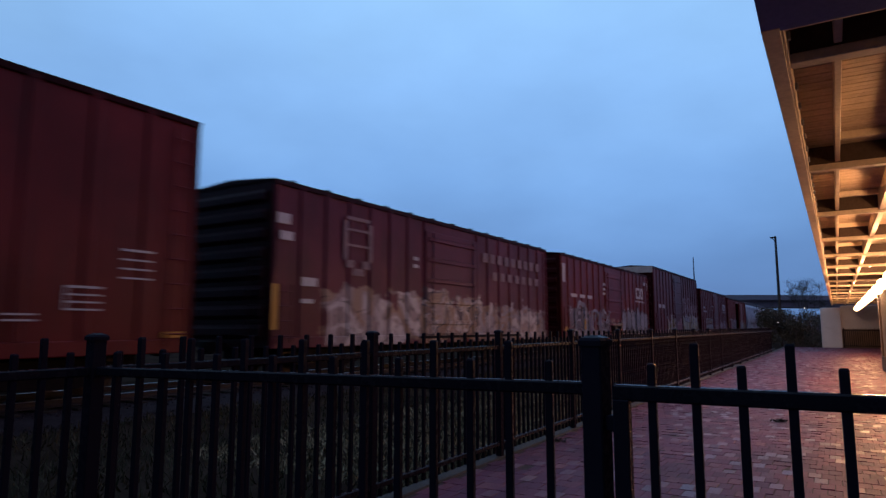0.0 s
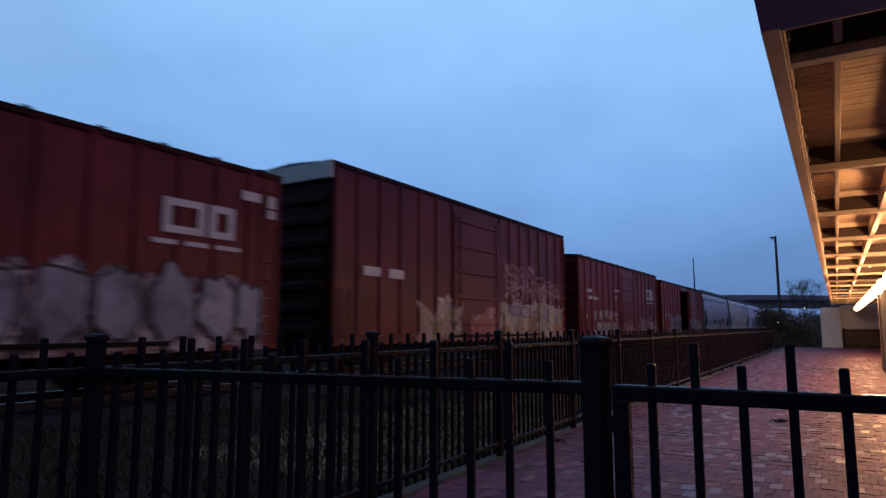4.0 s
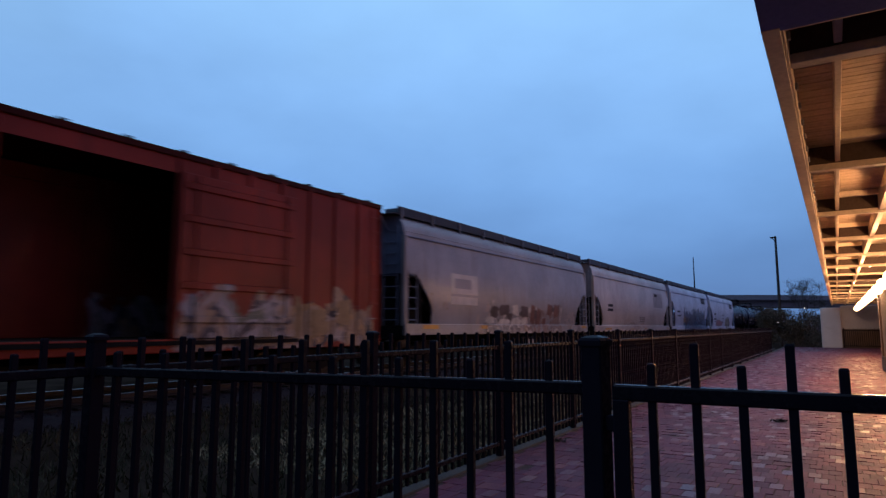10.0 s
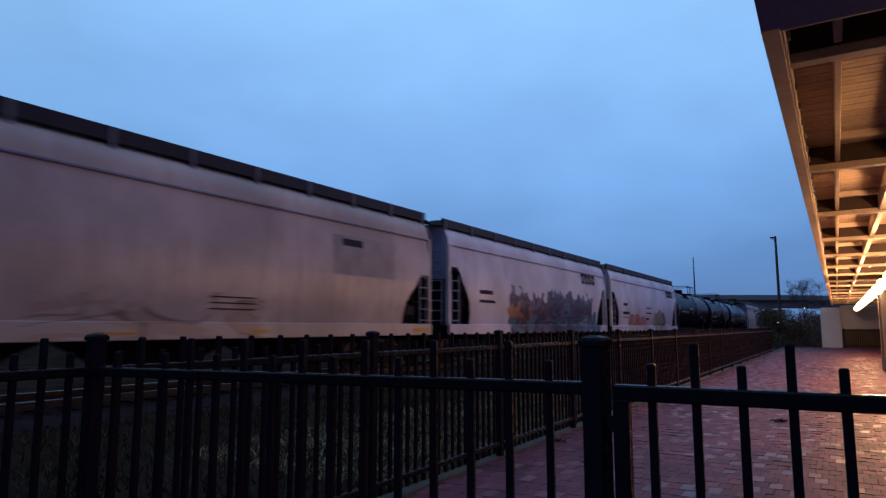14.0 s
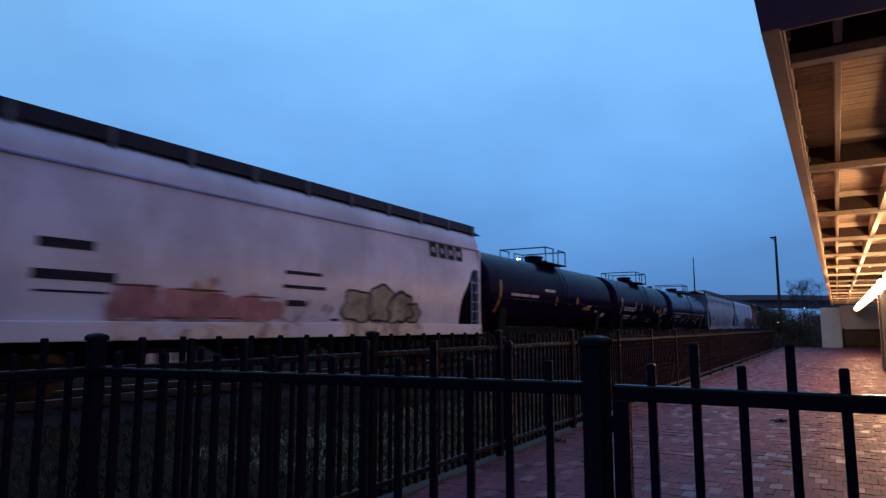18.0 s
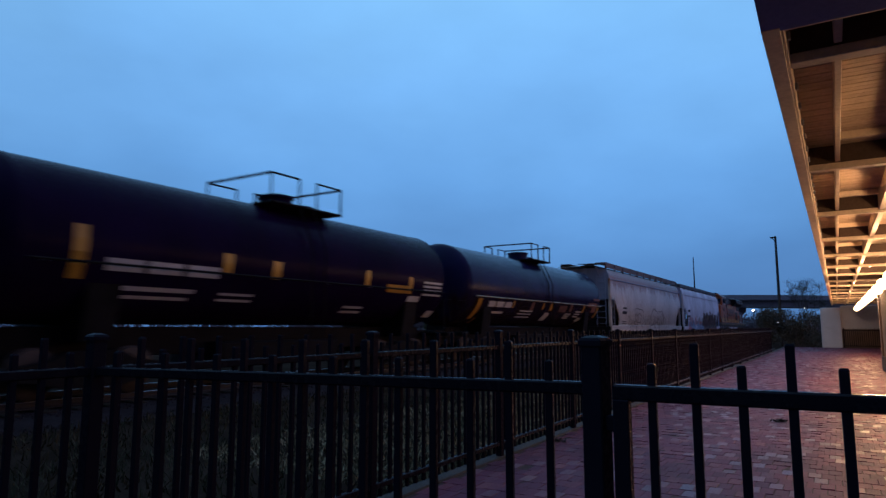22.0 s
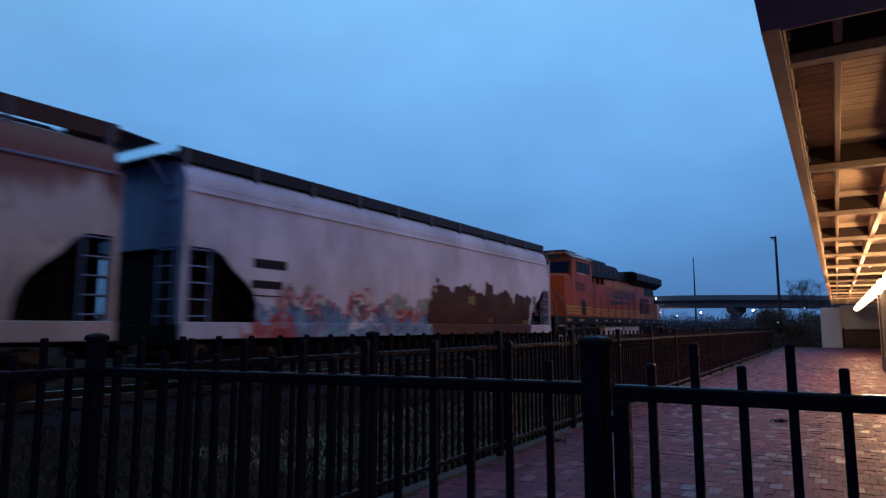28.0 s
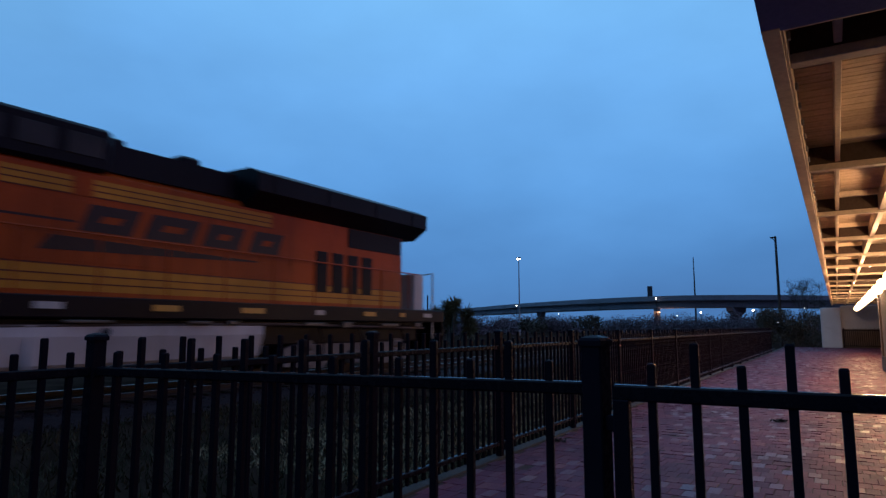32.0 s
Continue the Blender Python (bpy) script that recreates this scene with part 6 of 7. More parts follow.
def build_train():
    # ends, eaves and roofs take the side paint at 0.24, shade mixed in
    shaded_end = lambda n, c: car_paint(n, [v * 0.24 for v in c], (0.010, 0.007, 0.009), 0.6, rough=0.55, spec=0.08)
    # tall plain boxcar
    c = (0.135, 0.015, 0.015)
    boxcar("tall rust-red boxcar with plain ribbed sides", -7.9, 15.7, 5.42, car_paint("rust_red_paint", c, (0.05, 0.014, 0.014), 0.6), shaded_end("rust_red_end", c), (5.2, 8.6), 6,
           marks=((13.3, 13.9, 1.98, 2.02), (13.3, 13.9, 1.86, 1.89), (13.3, 13.9, 1.74, 1.77), (13.3, 13.9, 1.62, 1.65), (13.3, 13.33, 1.65, 1.98), (14.2, 14.8, 2.66, 2.70), (14.2, 14.8, 2.50, 2.53), (14.2, 14.8, 2.34, 2.37), (14.2, 14.8, 2.18, 2.21), (12.4, 12.9, 1.44, 1.47), (12.4, 12.9, 1.53, 1.56)), yellow=((15.05, 15.5, 1.16, 1.27),), eave_lumps=False)
    # maroon boxcar with pale tags
    c = (0.100, 0.017, 0.032)
    tags = ((1.7, 6.0, 0.9, 2.3, (PALE, PALE2, PALE, TAN), 0.8), (5.8, 9.8, 0.9, 2.4, (TAN, DKB, PALE2, TAN, PALE), 1.4), (9.5, 15.2, 0.9, 2.1, (PALE, TAN, GREYW, PALE, PALE2), 1.1))
    rows = [(9.75 + 0.57 * i, 10.10 + 0.57 * i, 3.62, 3.95) for i in range(9)] + [(10.5 + 0.62 * i, 10.83 + 0.62 * i, 3.02, 3.32) for i in range(7)]
    shield = [(2.45, 3.40, 4.08, 4.17), (2.35, 2.50, 3.05, 4.05), (3.35, 3.50, 3.05, 4.05), (2.5, 3.35, 3.80, 3.86), (2.5, 3.35, 3.40, 3.46), (2.45, 2.75, 2.85, 3.05), (3.10, 3.40, 2.85, 3.05), (2.7, 3.15, 2.66, 2.84)]
    boxcar("maroon boxcar with a faded shield and pale sprayed tags", 9.75, 15.55, 4.72, car_paint("maroon_paint", c, (0.04, 0.012, 0.014), 0.5, tags), shaded_end("maroon_end", c), (6.1, 9.3), 7,
           faded=tuple(rows) + tuple(shield), marks=((5.45, 5.7, 3.3, 3.4), (5.45, 5.7, 3.08, 3.18), (0.1, 0.5, 3.66, 3.9), (0.2, 0.6, 3.3, 3.5), (0.9, 1.4, 2.3, 2.5), (0.9, 1.3, 1.9, 2.0)), yellow=((0.02, 0.22, 1.3, 2.3),))
    # reddish boxcar with white block emblem
    c = (0.135, 0.014, 0.017)
    tags = ((0.9, 3.8, 0.9, 2.2, (DKB, (0.10, 0.04, 0.05), GREYW, DKB, (0.16, 0.14, 0.17)), 1.0), (3.5, 7.0, 0.9, 2.15, ((0.12, 0.11, 0.14), DKB, GREYW, (0.135, 0.014, 0.017), (0.15, 0.13, 0.15)), 1.1), (7.4, 9.8, 0.9, 1.7, (TAN, (0.25, 0.06, 0.05), OLIVE, PALE), 1.6), (9.8, 15.0, 0.9, 2.25, (GREYW, PALE2, DKB, GREYW, PALE), 1.3))
    emblem = lambda a, z: tuple(r for d, w in ((0.0, 0.92), (1.02, 0.60)) for r in ((a + d, a + d + w, z + 0.50, z + 0.64), (a + d, a + d + w, z - 0.02, z + 0.12), (a + d, a + d + 0.16, z + 0.12, z + 0.50), (a + d + w - 0.16, a + d + w, z + 0.12, z + 0.50)))
    boxcar("brownish-red boxcar with a white block emblem and grey tags", 26.95, 15.45, 4.78, car_paint("brown_red_paint", c, (0.05, 0.014, 0.014), 0.45, tags), shaded_end("brown_red_end", c), (6.4, 9.5), 7,
           marks=emblem(12.5, 3.12) + ((12.3, 12.8, 2.88, 2.97), (13.0, 13.5, 2.88, 2.97), (13.7, 14.3, 2.88, 2.97), (1.2, 2.0, 2.76, 2.92), (2.4, 3.1, 2.76, 2.92), (3.5, 4.2, 2.76, 2.92), (6.0, 6.35, 3.55, 3.68), (6.0, 6.35, 3.30, 3.43), (6.0, 6.35, 3.05, 3.18), (0.15, 0.5, 3.4, 4.25), (14.3, 14.8, 4.0, 4.2), (15.0, 15.25, 3.7, 4.2)), yellow=((0.2, 0.8, 1.2, 1.38), (7.9, 8.4, 1.2, 1.28), (9.6, 10.0, 1.2, 1.28)),
           letters=((((2.5, 1.72, 0.60, 0.62), (4.65, 1.65, 0.52, 0.46), (6.0, 1.68, 0.36, 0.44)), None, SPRAY_GREY, 0.20), (((4.0, 1.5, 0.30, 0.40), (5.35, 1.7, 0.24, 0.5)), SPRAY_LILAC, None), (((3.05, 1.5, 0.13, 0.26),), SPRAY_AMBER, None), (((7.6, 1.35, 0.42, 0.24), (8.7, 1.4, 0.40, 0.25)), SPRAY_ROSE, None), (((9.7, 1.7, 0.42, 0.55), (10.8, 1.72, 0.40, 0.55), (11.75, 1.75, 0.36, 0.58), (12.8, 1.75, 0.42, 0.62), (13.8, 1.72, 0.38, 0.58), (14.6, 1.7, 0.3, 0.5)), SPRAY_GREY, SPRAY_DARK)))
    # tall boxcar with white end band
    c = (0.095, 0.011, 0.017)
    tags = ((3.8, 6.3, 0.9, 2.15, (OLIVE, PALE, TAN, PALE2), 1.2), (6.9, 8.7, 0.9, 1.95, ((0.30, 0.10, 0.11), PALE, (0.34, 0.13, 0.14), (0.30, 0.10, 0.11)), 1.1), (9.1, 15.4, 0.9, 2.35, (TAN, PALE2, GREYW, (0.42, 0.36, 0.22), PALE), 0.85))
    loops = ((9.6, 12.3, 2.4, 3.7, ((0.095, 0.011, 0.017), (0.095, 0.011, 0.017), (0.30, 0.22, 0.24), (0.095, 0.011, 0.017), (0.095, 0.011, 0.017)), 1.5), (12.3, 15.2, 2.5, 3.2, ((0.095, 0.011, 0.017), (0.28, 0.2, 0.22), (0.095, 0.011, 0.017)), 1.7))
    boxcar("tall dark red boxcar with a white end band and pale tags", 44.1, 15.7, 5.57, car_paint("dark_red_paint", c, (0.05, 0.012, 0.014), 0.4, tags + loops), shaded_end("dark_red_end", c), (5.8, 9.1), 7, white_band=True,
           marks=((7.1, 8.5, 4.70, 4.81), (7.6, 7.85, 3.36, 3.5), (6.36, 6.7, 3.0, 3.05), (6.36, 6.7, 2.9, 2.94), (7.5, 8.2, 2.82, 2.86), (7.6, 8.1, 2.68, 2.72), (1.2, 1.9, 2.7, 2.95), (2.3, 3.0, 2.7, 2.95)), yellow=((14.2, 14.7, 1.12, 1.45),), eave_lumps=False,
           letters=((((10.2, 3.2, 0.5, 0.42), (10.2, 3.1, 0.2, 0.18), (11.1, 3.25, 0.42, 0.36), (10.6, 2.65, 0.45, 0.22), (12.8, 3.1, 0.5, 0.26), (14.5, 2.95, 0.6, 0.2)), None, SPRAY_ROSE), (((10.0, 1.60, 0.50, 0.48), (11.0, 1.50, 0.52, 0.36), (13.0, 1.70, 0.30, 0.55), (14.1, 1.68, 0.36, 0.50), (15.0, 1.66, 0.30, 0.48)), SPRAY_CREAM, None), (((12.0, 1.48, 0.45, 0.32), (14.6, 1.32, 0.46, 0.16), (9.7, 1.30, 0.30, 0.14)), SPRAY_TAN, None), (((10.35, 1.98, 0.46, 0.15), (11.25, 1.93, 0.36, 0.17), (13.35, 1.95, 0.16, 0.22), (14.5, 1.95, 0.18, 0.2)), SPRAY_GREY, SPRAY_BROWN, 0.04)))
    # second emblem boxcar
    c = (0.14, 0.014, 0.016)
    tags = ((2.1, 6.7, 0.9, 1.6, ((0.14, 0.014, 0.016), TAN, DKB, PALE, (0.14, 0.014, 0.016)), 1.5), (7.2, 9.6, 0.9, 1.6, ((0.2, 0.05, 0.04), TAN, (0.2, 0.04, 0.035), PALE), 2.0), (10.6, 15.2, 0.9, 1.8, (TAN, (0.24, 0.04, 0.035), PALE, (0.14, 0.014, 0.016)), 1.6))
    boxcar("brownish-red boxcar with a white block emblem and cream tags", 61.65, 15.65, 4.93, car_paint("oxide_red_paint", c, (0.05, 0.014, 0.014), 0.45, tags), shaded_end("oxide_red_end", c), (6.7, 9.8), 7,
           marks=emblem(12.75, 3.14) + ((12.8, 13.2, 2.88, 2.97), (13.4, 13.8, 2.88, 2.97), (14.0, 14.4, 2.88, 2.97), (1.2, 1.9, 3.1, 3.26), (1.35, 1.95, 2.76, 2.92), (2.2, 2.8, 2.74, 2.90), (5.7, 6.1, 3.32, 3.44), (6.3, 6.6, 3.32, 3.44), (5.8, 6.1, 2.95, 3.05), (6.9, 7.3, 3.1, 3.2), (7.6, 8.0, 2.9, 3.0)), yellow=((0.95, 1.15, 1.78, 1.98), (4.4, 4.6, 1.75, 1.9), (12.0, 12.2, 1.7, 1.85)),
           letters=((((2.40, 1.95, 0.26, 0.26), (3.25, 2.0, 0.30, 0.25), (4.1, 2.02, 0.30, 0.26), (5.0, 2.0, 0.32, 0.24), (5.85, 1.92, 0.26, 0.25)), SPRAY_WHITE, None), (((2.9, 1.4, 0.34, 0.22), (3.7, 1.38, 0.34, 0.22), (4.6, 1.4, 0.36, 0.22), (5.5, 1.38, 0.36, 0.22)), SPRAY_WHITE, None), (((3.3, 1.85, 0.18, 0.12), (5.05, 1.85, 0.16, 0.10)), SPRAY_AMBER, None), (((2.45, 1.85, 0.12, 0.13), (4.1, 1.88, 0.14, 0.12), (5.85, 1.82, 0.11, 0.12)), SPRAY_OXIDE, None), (((11.3, 1.5, 0.36, 0.42), (12.1, 1.5, 0.3, 0.42)), SPRAY_ROSE, None), (((13.6, 1.95, 0.30, 0.10), (13.7, 1.6, 0.34, 0.12), (13.7, 1.3, 0.34, 0.08)), SPRAY_GREY, None)))
    # orange-red boxcar with the open door
    c = (0.22, 0.024, 0.015)
    tags = ((2.6, 6.5, 0.9, 2.1, (PALE, PALE2, DKB, PALE, GREYW), 1.4), (1.6, 3.0, 0.8, 1.25, (GREYW, PALE, GREYW), 1.2), (9.6, 12.2, 0.9, 1.95, ((0.12, 0.13, 0.11), GREYW, DKB, TAN, PALE), 1.1), (12.0, 15.5, 0.9, 2.05, (TAN, (0.36, 0.22, 0.12), DKB, PALE, TAN), 1.3))
    boxcar("faded orange-red boxcar with its side door standing open", 78.65, 15.85, 4.74, car_paint("orange_red_paint", c, (0.09, 0.018, 0.014), 0.5, tags), shaded_end("orange_red_end", c), (6.45, 9.5), 7, True,
           marks=((1.03, 1.42, 2.15, 2.34), (1.85, 2.34, 2.15, 2.34), (1.03, 1.35, 1.9, 1.98), (14.0, 14.5, 1.66, 1.70), (14.0, 14.5, 1.5, 1.53)), yellow=((0.05, 0.37, 1.35, 2.24),),
           letters=((((3.1, 1.45, 0.30, 0.34), (3.95, 1.72, 0.36, 0.42), (4.80, 1.78, 0.36, 0.44), (5.62, 1.74, 0.34, 0.44)), SPRAY_ROSE, None), (((4.35, 2.06, 0.24, 0.14), (5.2, 2.10, 0.22, 0.14), (6.1, 2.0, 0.22, 0.14), (9.9, 1.6, 0.22, 0.42), (10.5, 1.5, 0.24, 0.34)), SPRAY_GREY, None), (((11.1, 1.75, 0.30, 0.40), (11.7, 1.4, 0.2, 0.2)), SPRAY_MOSS, None), (((12.6, 1.55, 0.28, 0.42), (13.4, 1.45, 0.34, 0.3), (14.3, 1.7, 0.26, 0.32)), SPRAY_TAN, None), (((3.95, 1.62, 0.10, 0.12), (4.80, 1.66, 0.10, 0.14), (5.62, 1.62, 0.10, 0.12), (6.05, 1.55, 0.16, 0.35)), SPRAY_DARK, None)))

    # covered hoppers
    # hopper ends: side paint darkened and blued, dusk shade put into the colour
    c = (0.21, 0.215, 0.25)
    tags = ((4.3, 8.6, 1.0, 2.0, ((0.21, 0.215, 0.25), PALE2, (0.10, 0.09, 0.10), (0.21, 0.215, 0.25), PALE), 1.4), (8.0, 12.2, 1.0, 2.1, ((0.18, 0.10, 0.085), (0.21, 0.215, 0.25), (0.16, 0.09, 0.08), PALE2, TAN), 1.1), (12.0, 14.8, 1.0, 1.9, ((0.21, 0.215, 0.25), PALE, (0.12, 0.10, 0.11)), 1.4), (1.0, 2.5, 1.9, 2.4, ((0.21, 0.215, 0.25), (0.17, 0.14, 0.14), (0.21, 0.215, 0.25)), 1.2))
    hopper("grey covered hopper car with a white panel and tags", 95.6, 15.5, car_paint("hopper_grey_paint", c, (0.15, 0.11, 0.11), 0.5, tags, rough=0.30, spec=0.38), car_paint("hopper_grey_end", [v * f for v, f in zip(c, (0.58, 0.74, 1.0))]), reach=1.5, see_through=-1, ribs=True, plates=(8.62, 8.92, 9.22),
           marks=((2.55, 4.3, 2.92, 3.07), (3.85, 4.3, 2.60, 2.92), (2.55, 2.75, 2.60, 2.92), (2.55, 4.3, 2.42, 2.60), (2.55, 4.3, 2.08, 2.34)), yellow=((0.9, 1.75, 1.30, 1.42), (4.5, 4.95, 1.30, 1.42), (14.6, 15.2, 1.30, 1.42)),
           letters=((((9.0, 1.85, 0.22, 0.38), (9.55, 1.75, 0.26, 0.34), (10.75, 2.08, 0.30, 0.24), (11.5, 2.05, 0.34, 0.26), (10.2, 1.6, 0.18, 0.14)), SPRAY_BROWN, None), (((7.35, 2.0, 0.24, 0.20), (7.5, 1.56, 0.40, 0.15), (8.15, 1.54, 0.20, 0.17), (6.5, 1.55, 0.42, 0.10), (5.3, 1.6, 0.3, 0.14)), SPRAY_BRIGHT, None), (((6.4, 1.98, 0.42, 0.20), (8.15, 1.95, 0.36, 0.22), (6.9, 1.75, 0.2, 0.12), (5.6, 1.9, 0.3, 0.2), (11.1, 2.1, 0.12, 0.1), (9.25, 1.85, 0.10, 0.18)), SPRAY_DUSK, None)))
    c = (0.38, 0.335, 0.325)
    tags = ((5.0, 9.6, 0.9, 1.9, ((0.36, 0.32, 0.31), (0.31, 0.24, 0.215), (0.36, 0.32, 0.31)), 0.6),)
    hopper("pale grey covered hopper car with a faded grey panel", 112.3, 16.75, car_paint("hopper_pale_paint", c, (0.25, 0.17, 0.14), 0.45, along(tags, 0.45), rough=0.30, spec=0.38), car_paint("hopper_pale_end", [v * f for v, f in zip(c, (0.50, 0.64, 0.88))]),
           dark_marks=along(((1.75, 2.65, 2.46, 2.60), (1.70, 2.70, 2.22, 2.36), (8.3, 9.5, 1.94, 1.97), (8.3, 9.5, 1.82, 1.85), (8.3, 9.5, 1.70, 1.73), (15.0, 15.4, 1.7, 1.95), (12.2, 13.0, 3.40, 3.58)), 0.45), faded_dark=along(((11.85, 14.4, 2.66, 3.66),), 0.45), yellow=along(((1.15, 2.3, 1.22, 1.32), (6.0, 6.8, 1.22, 1.27), (9.3, 9.8, 1.22, 1.3), (15.3, 16.1, 1.22, 1.32)), 0.45))
    c = (0.46, 0.475, 0.575)
    PLUM, NIGHT, TEAL = (0.034, 0.016, 0.050), (0.016, 0.018, 0.060), (0.030, 0.115, 0.21)
    tags = ((4.4, 9.6, 1.0, 2.75, (NIGHT, PLUM, (0.10, 0.075, 0.15), NIGHT, PLUM, TEAL), 0.55), (8.6, 14.0, 1.0, 2.9, (PLUM, NIGHT, TEAL, PLUM, NIGHT, (0.05, 0.16, 0.27)), 0.6), (4.2, 6.4, 1.7, 2.1, ((0.30, 0.16, 0.07), (0.20, 0.08, 0.06), PLUM), 0.9), (12.2, 15.0, 0.9, 1.75, (TEAL, (0.05, 0.10, 0.22), (0.24, 0.25, 0.34), TEAL), 0.8))
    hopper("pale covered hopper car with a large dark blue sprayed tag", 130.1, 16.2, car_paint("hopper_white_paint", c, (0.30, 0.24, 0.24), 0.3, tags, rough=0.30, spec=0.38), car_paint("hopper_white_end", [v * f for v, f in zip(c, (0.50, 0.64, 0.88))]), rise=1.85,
           dark_marks=hollow(12.49, 14.55, 3.46, 3.96, 4) + ((2.0, 3.0, 2.5, 2.64), (2.0, 3.2, 2.2, 2.3)),
           letters=((((14.3, 1.75, 0.22, 0.36),), SPRAY_BLUE, None),))
    c = (0.52, 0.53, 0.63)
    tags = ((3.3, 7.4, 1.5, 2.0, ((0.40, 0.20, 0.20), (0.46, 0.25, 0.24), (0.30, 0.13, 0.12), (0.48, 0.28, 0.20)), 0.9), (3.3, 7.6, 1.0, 1.45, ((0.58, 0.50, 0.47), (0.54, 0.42, 0.38), (0.30, 0.22, 0.20), (0.60, 0.52, 0.48)), 0.9), (9.4, 12.9, 1.1, 2.1, ((0.48, 0.42, 0.36), (0.36, 0.33, 0.22), (0.52, 0.44, 0.38), (0.20, 0.17, 0.15)), 1.2), (7.4, 9.0, 1.5, 1.9, ((0.52, 0.53, 0.63), (0.25, 0.2, 0.2), (0.52, 0.53, 0.63)), 1.7))
    hopper("pale pinkish covered hopper car with faded tags", 147.3, 16.6, car_paint("hopper_cream_paint", c, (0.34, 0.27, 0.27), 0.3, tags, rough=0.30, spec=0.38), car_paint("hopper_cream_end", [v * f for v, f in zip(c, (0.50, 0.64, 0.88))]), rise=1.85, plates=(4.25, 4.6, 4.9),
           dark_marks=hollow(13.40, 15.48, 3.50, 3.97, 4) + ((7.4, 8.6, 2.54, 2.62), (7.35, 8.75, 2.22, 2.30), (7.5, 8.1, 1.82, 1.96), (2.2, 3.1, 2.6, 2.76), (2.15, 3.5, 2.1, 2.26), (2.2, 3.4, 1.9, 1.94), (9.0, 9.3, 1.5, 1.56)),
           letters=((((10.0, 1.88, 0.55, 0.36), (10.95, 1.98, 0.55, 0.42), (11.85, 1.88, 0.5, 0.36), (12.5, 1.75, 0.32, 0.22)), SPRAY_CREAM, SPRAY_DARK), (((4.0, 1.36, 0.5, 0.15), (5.1, 1.38, 0.6, 0.16), (6.3, 1.36, 0.7, 0.15)), SPRAY_WHITE, None), (((3.95, 1.80, 0.42, 0.28), (4.75, 1.78, 0.40, 0.27), (5.55, 1.76, 0.42, 0.25), (6.35, 1.74, 0.40, 0.23), (7.05, 1.72, 0.30, 0.20)), SPRAY_PINK, None), (((3.9, 2.08, 0.45, 0.025), (5.2, 2.06, 0.55, 0.025), (6.7, 1.99, 0.45, 0.02), (5.9, 1.53, 0.4, 0.02), (4.6, 1.52, 0.35, 0.02)), SPRAY_BROWN, None)))
    # tank cars
    tb = car_paint("black_tank_paint", (0.0098, 0.0036, 0.023), (0.014, 0.006, 0.016), 0.5, rough=0.24, spec=0.02)
    tank_car("black tank car with white stencils and a railed top platform", 164.3, 15.25, tb, 7.7, 2.4,
             marks=along(((1.7, 2.5, 2.56, 2.66), (2.6, 3.4, 2.56, 2.66), (3.5, 4.3, 2.56, 2.66), (1.7, 4.1, 2.42, 2.46), (5.0, 6.1, 2.85, 2.97), (10.4, 11.1, 2.35, 2.46), (11.9, 12.4, 2.12, 2.22), (13.2, 13.7, 1.9, 2.1)), 0.6), yellow=along(((0.7, 0.84, 1.9, 3.1), (6.3, 6.45, 2.3, 2.7), (8.9, 9.15, 2.4, 2.75), (10.0, 11.0, 2.2, 2.32)), 0.6))
    tank_car("short black tank car with white stencils and a railed top platform", 180.0, 13.3, tb, 7.0, 2.4,
             marks=along(((1.1, 1.8, 2.32, 2.54), (1.9, 2.6, 2.32, 2.54), (2.7, 3.45, 2.32, 2.54), (1.2, 3.0, 2.0, 2.08), (1.3, 2.9, 1.86, 1.92), (3.6, 4.5, 2.0, 2.05), (3.6, 4.5, 1.88, 1.93), (7.6, 8.4, 1.84, 1.9), (7.6, 8.4, 1.72, 1.78), (10.2, 10.8, 2.1, 2.26), (10.9, 11.9, 2.66, 2.72), (10.9, 11.9, 2.54, 2.60), (10.9, 11.9, 2.42, 2.48), (10.9, 11.9, 2.30, 2.36), (11.6, 12.0, 1.66, 1.86)), 0.8), yellow=along(((0.5, 0.74, 2.15, 3.05), (3.5, 3.75, 2.45, 2.85), (4.85, 5.1, 2.4, 2.8), (8.1, 8.3, 2.45, 2.85), (9.1, 10.3, 2.32, 2.54), (10.1, 10.3, 2.54, 2.8)), 0.8))
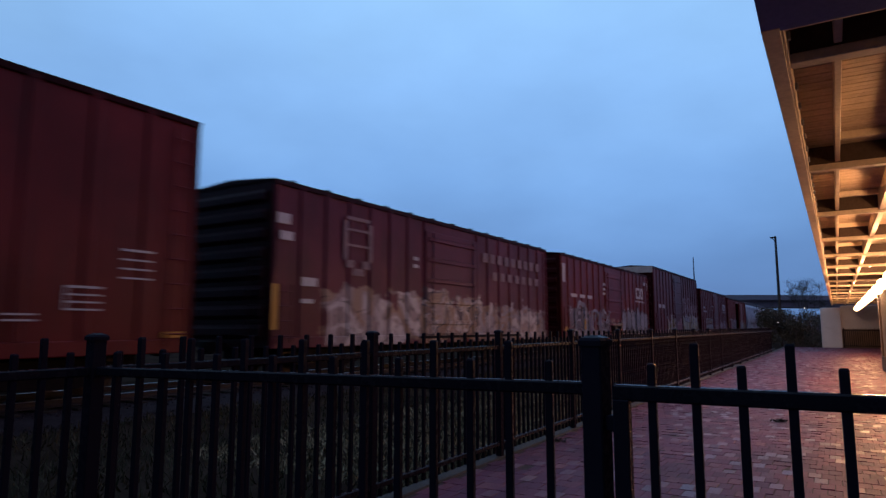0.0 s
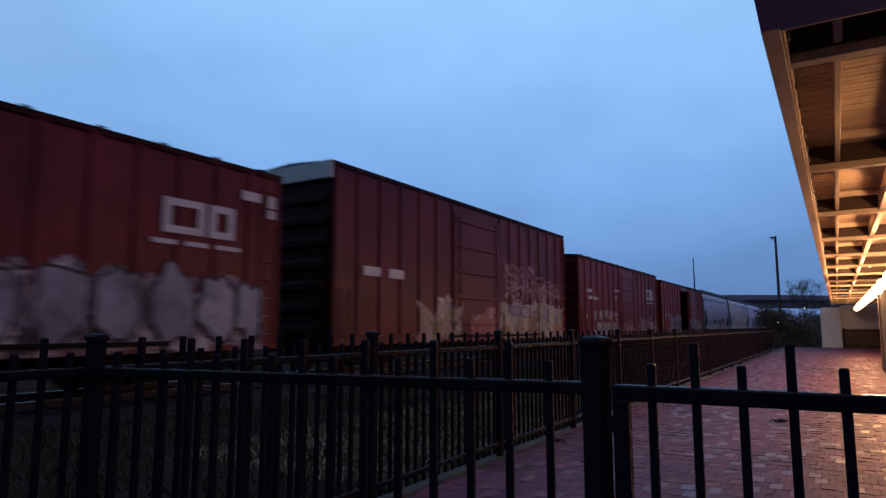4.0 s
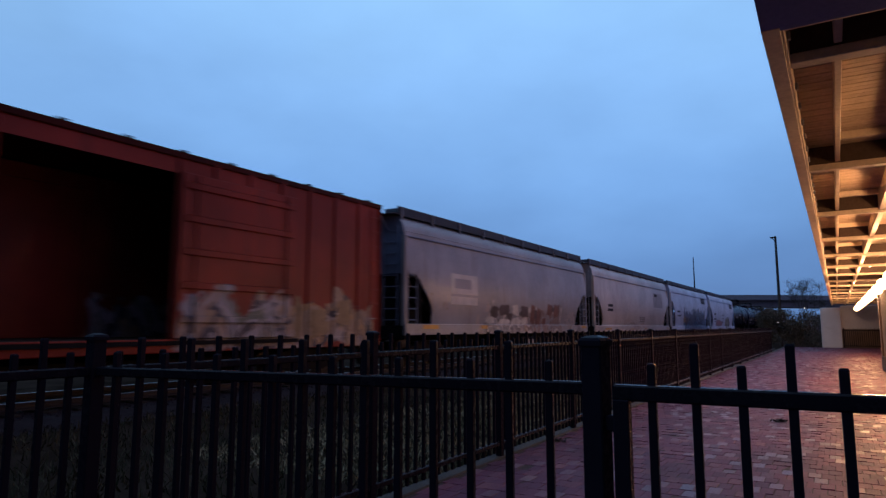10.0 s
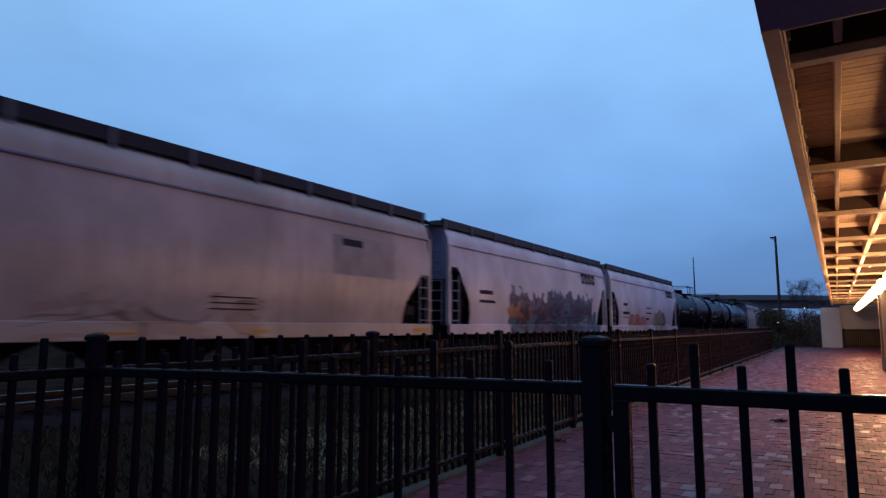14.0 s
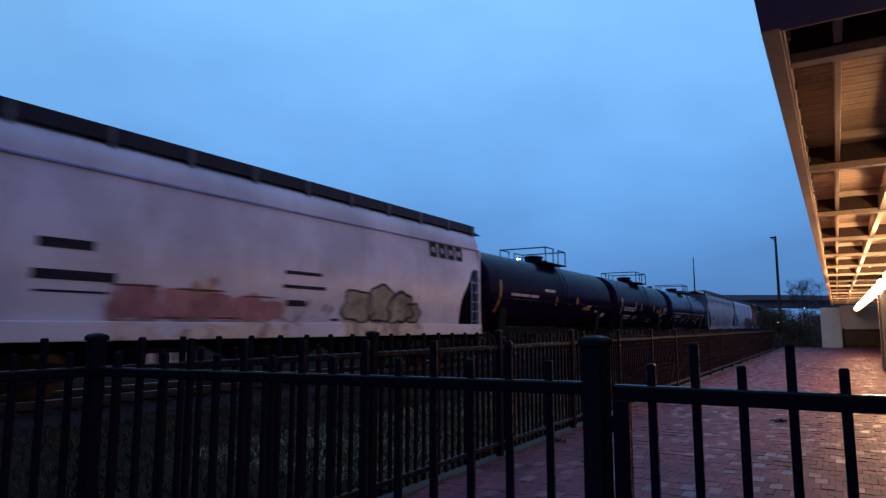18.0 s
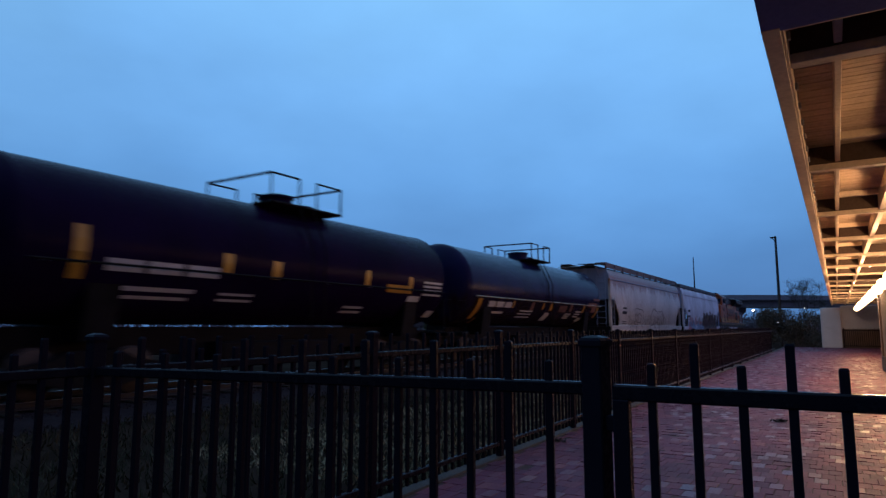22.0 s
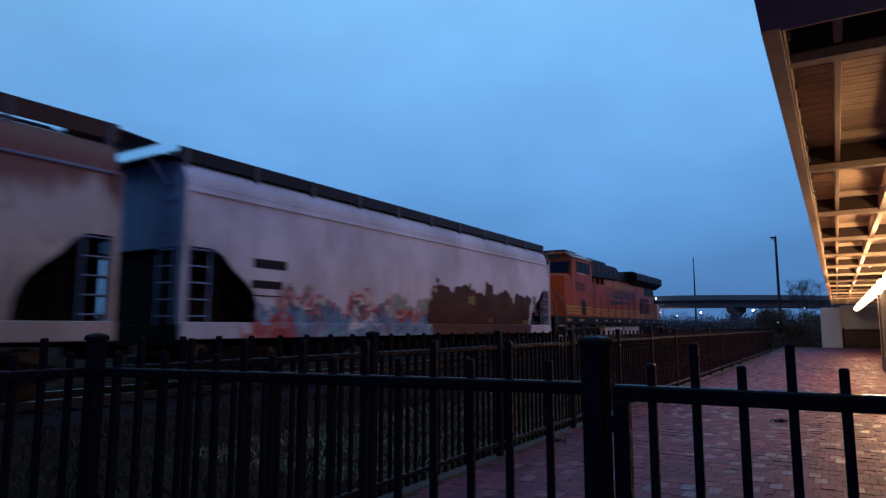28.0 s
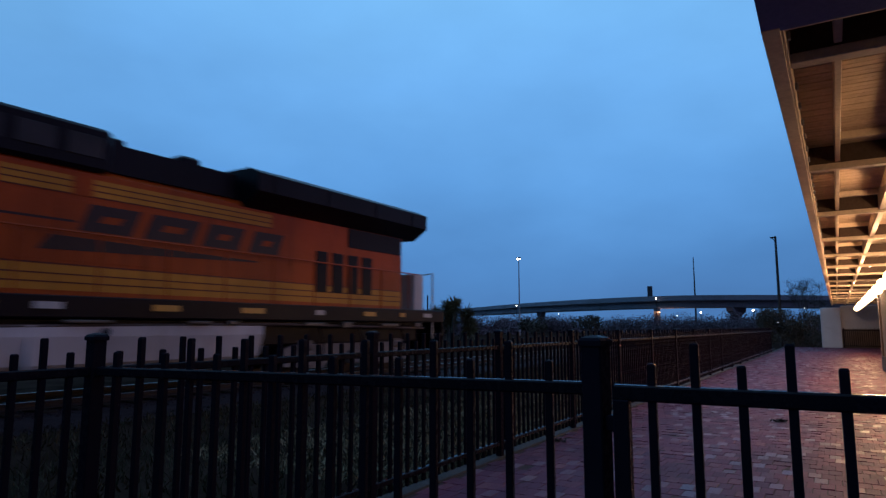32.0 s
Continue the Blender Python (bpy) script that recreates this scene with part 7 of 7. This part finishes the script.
    tank_car("black tank car with a yellow side handrail and white stencils", 194.2, 14.75, car_paint("blue_black_tank_paint", (0.0100, 0.0090, 0.048), (0.013, 0.007, 0.018), 0.45, rough=0.22, low_brown=(0.020, 0.009, 0.006), spec=0.075), 7.25, 2.0, bright_rail=True,
             marks=((1.95, 2.5, 2.1, 2.3), (2.6, 3.2, 2.1, 2.3), (3.3, 3.85, 2.1, 2.3), (1.95, 3.4, 1.86, 1.94), (4.8, 6.1, 1.98, 2.03), (4.8, 6.1, 1.86, 1.91), (4.8, 6.1, 1.74, 1.79), (7.46, 8.0, 1.64, 1.98), (9.85, 10.6, 1.94, 1.99), (9.85, 10.6, 1.85, 1.9), (9.85, 10.6, 1.76, 1.81), (11.1, 11.8, 2.06, 2.12), (11.1, 11.8, 1.95, 2.0), (11.1, 11.8, 1.83, 1.88), (11.9, 12.45, 1.64, 1.82)),
             yellow=((1.1, 1.4, 1.65, 2.38), (1.6, 1.8, 1.5, 1.7), (3.95, 4.1, 2.1, 2.38), (7.72, 7.98, 2.05, 2.40), (6.9, 7.05, 2.1, 2.38), (11.9, 12.15, 2.06, 2.40), (13.92, 14.25, 1.85, 2.36)),
             tan=((5.7, 6.0, 2.05, 2.38), (8.85, 9.75, 2.03, 2.33), (10.15, 10.45, 2.08, 2.38), (12.55, 13.2, 2.36, 2.56), (13.25, 14.15, 2.70, 2.80), (13.15, 13.85, 2.10, 2.56)))
    # last two hoppers
    c = (0.44, 0.41, 0.395)
    tags = ((2.9, 5.9, 1.3, 2.05, ((0.46, 0.41, 0.385), (0.13, 0.11, 0.11), (0.46, 0.41, 0.385), (0.40, 0.33, 0.29)), 1.4), (7.0, 13.0, 1.3, 2.05, ((0.46, 0.41, 0.385), (0.16, 0.13, 0.12), (0.46, 0.41, 0.385), (0.40, 0.34, 0.26)), 1.3))
    hopper("rust-stained grey covered hopper car", 210.05, 18.2, car_paint("hopper_rusty_paint", c, (0.26, 0.16, 0.11), 0.35, along(tags, 0.4), rust=(0.27, 0.19, 0.15), top_rust=(0.19, 0.062, 0.034), rough=0.30, spec=0.38), car_paint("hopper_rusty_end", [v * f for v, f in zip(c, (0.42, 0.58, 0.92))]), reach=1.6, open_walk=True,
           dark_marks=along(((1.2, 2.1, 2.1, 2.28), (1.2, 2.1, 1.56, 1.6), (1.2, 2.1, 1.66, 1.7), (1.3, 2.1, 2.4, 2.5)), 0.95), top=4.46, walk_paint=car_paint("brown_walk_paint", (0.10, 0.055, 0.045)),
           letters=((((5.8, 1.95, 1.05, 0.50), (5.8, 1.9, 0.5, 0.22), (9.6, 2.0, 0.8, 0.45), (11.5, 1.95, 0.9, 0.42)), None, SPRAY_SMOKE),))
    c = (0.58, 0.60, 0.71)
    RED, SKY, BROWN = (0.44, 0.055, 0.06), (0.09, 0.27, 0.46), (0.045, 0.015, 0.013)
    tags = ((1.7, 6.2, 1.5, 2.15, ((0.60, 0.50, 0.52), RED, (0.62, 0.58, 0.60), (0.10, 0.06, 0.10), RED, (0.60, 0.40, 0.42)), 1.1), (5.9, 8.7, 1.6, 2.2, ((0.20, 0.30, 0.28), (0.40, 0.36, 0.36), (0.16, 0.25, 0.24)), 1.0), (5.8, 8.2, 1.2, 1.8, (RED, (0.46, 0.2, 0.2), (0.55, 0.45, 0.45), RED), 1.2), (1.2, 8.3, 0.9, 1.65, (SKY, SKY, (0.20, 0.40, 0.52), SKY, (0.10, 0.16, 0.30)), 0.8), (0.8, 2.4, 0.9, 1.5, (RED, (0.50, 0.2, 0.18), RED), 1.0), (8.0, 15.5, 0.9, 2.5, (BROWN, (0.075, 0.020, 0.024), BROWN, (0.055, 0.024, 0.028)), 1.2))
    last = hopper("pale covered hopper car with red, blue and brown tags", 229.5, 18.05, car_paint("hopper_lilac_paint", c, (0.33, 0.27, 0.27), 0.3, along(tags, 0.6), rough=0.34, spec=0.10), car_paint("hopper_lilac_end", [v * f for v, f in zip(c, (0.50, 0.64, 0.88))]), reach=1.9, see_through=-1, ribs=True, plain_seam=False,
           dark_marks=along(((1.1, 2.05, 2.6, 2.8), (1.07, 1.95, 2.17, 2.34), (1.07, 1.9, 2.0, 2.03), (16.2, 16.9, 2.0, 2.1), (16.2, 17.0, 1.8, 1.86)), 0.6),
           letters=((((9.3, 2.35, 0.45, 0.30), (10.5, 2.42, 0.5, 0.30), (12.4, 2.50, 0.30, 0.40), (12.0, 2.2, 0.7, 0.3), (13.6, 2.35, 0.45, 0.32), (14.9, 2.25, 0.45, 0.36), (15.6, 1.85, 0.33, 0.40)), SPRAY_MAROON, None), (((11.15, 2.25, 0.22, 0.14), (12.6, 1.6, 0.16, 0.08), (15.6, 1.55, 0.18, 0.08)), SPRAY_MUSTARD, None), (((16.35, 2.42, 0.16, 0.20), (16.4, 2.05, 0.12, 0.12)), SPRAY_GREY, None)))
    for x in (1.0, 1.42):
        part("end_rail", Geo().tube([(x, 18.02, 4.5), (x, 18.36, 4.2), (x, 18.38, 1.2)], 0.025, 5), SILVER, last, "pale ladder rail at the car end")
    for k in range(7):
        part("ladder_rung", Geo().tube([(1.0, 18.38, 1.4 + 0.4 * k), (1.42, 18.38, 1.4 + 0.4 * k)], 0.016, 5), SILVER, last)
    locomotive(248.3)


build_train()
build_woods()
build_grass()
build_paving()


def motions():
    times = [0.0, 1.0, 2.0, 3.5, 5.5, 7.0, 9.0, 11.0, 13.0, 14.5, 16.5, 18.0, 20.0, 22.0, 24.0, 25.5, 27.5, 29.0, 30.5, 32.0]
    for car, y0 in TRAIN:
        walk(car, [(t, pose(TRACK_X, y0 - distance_run(t), 0)) for t in times])


motions()
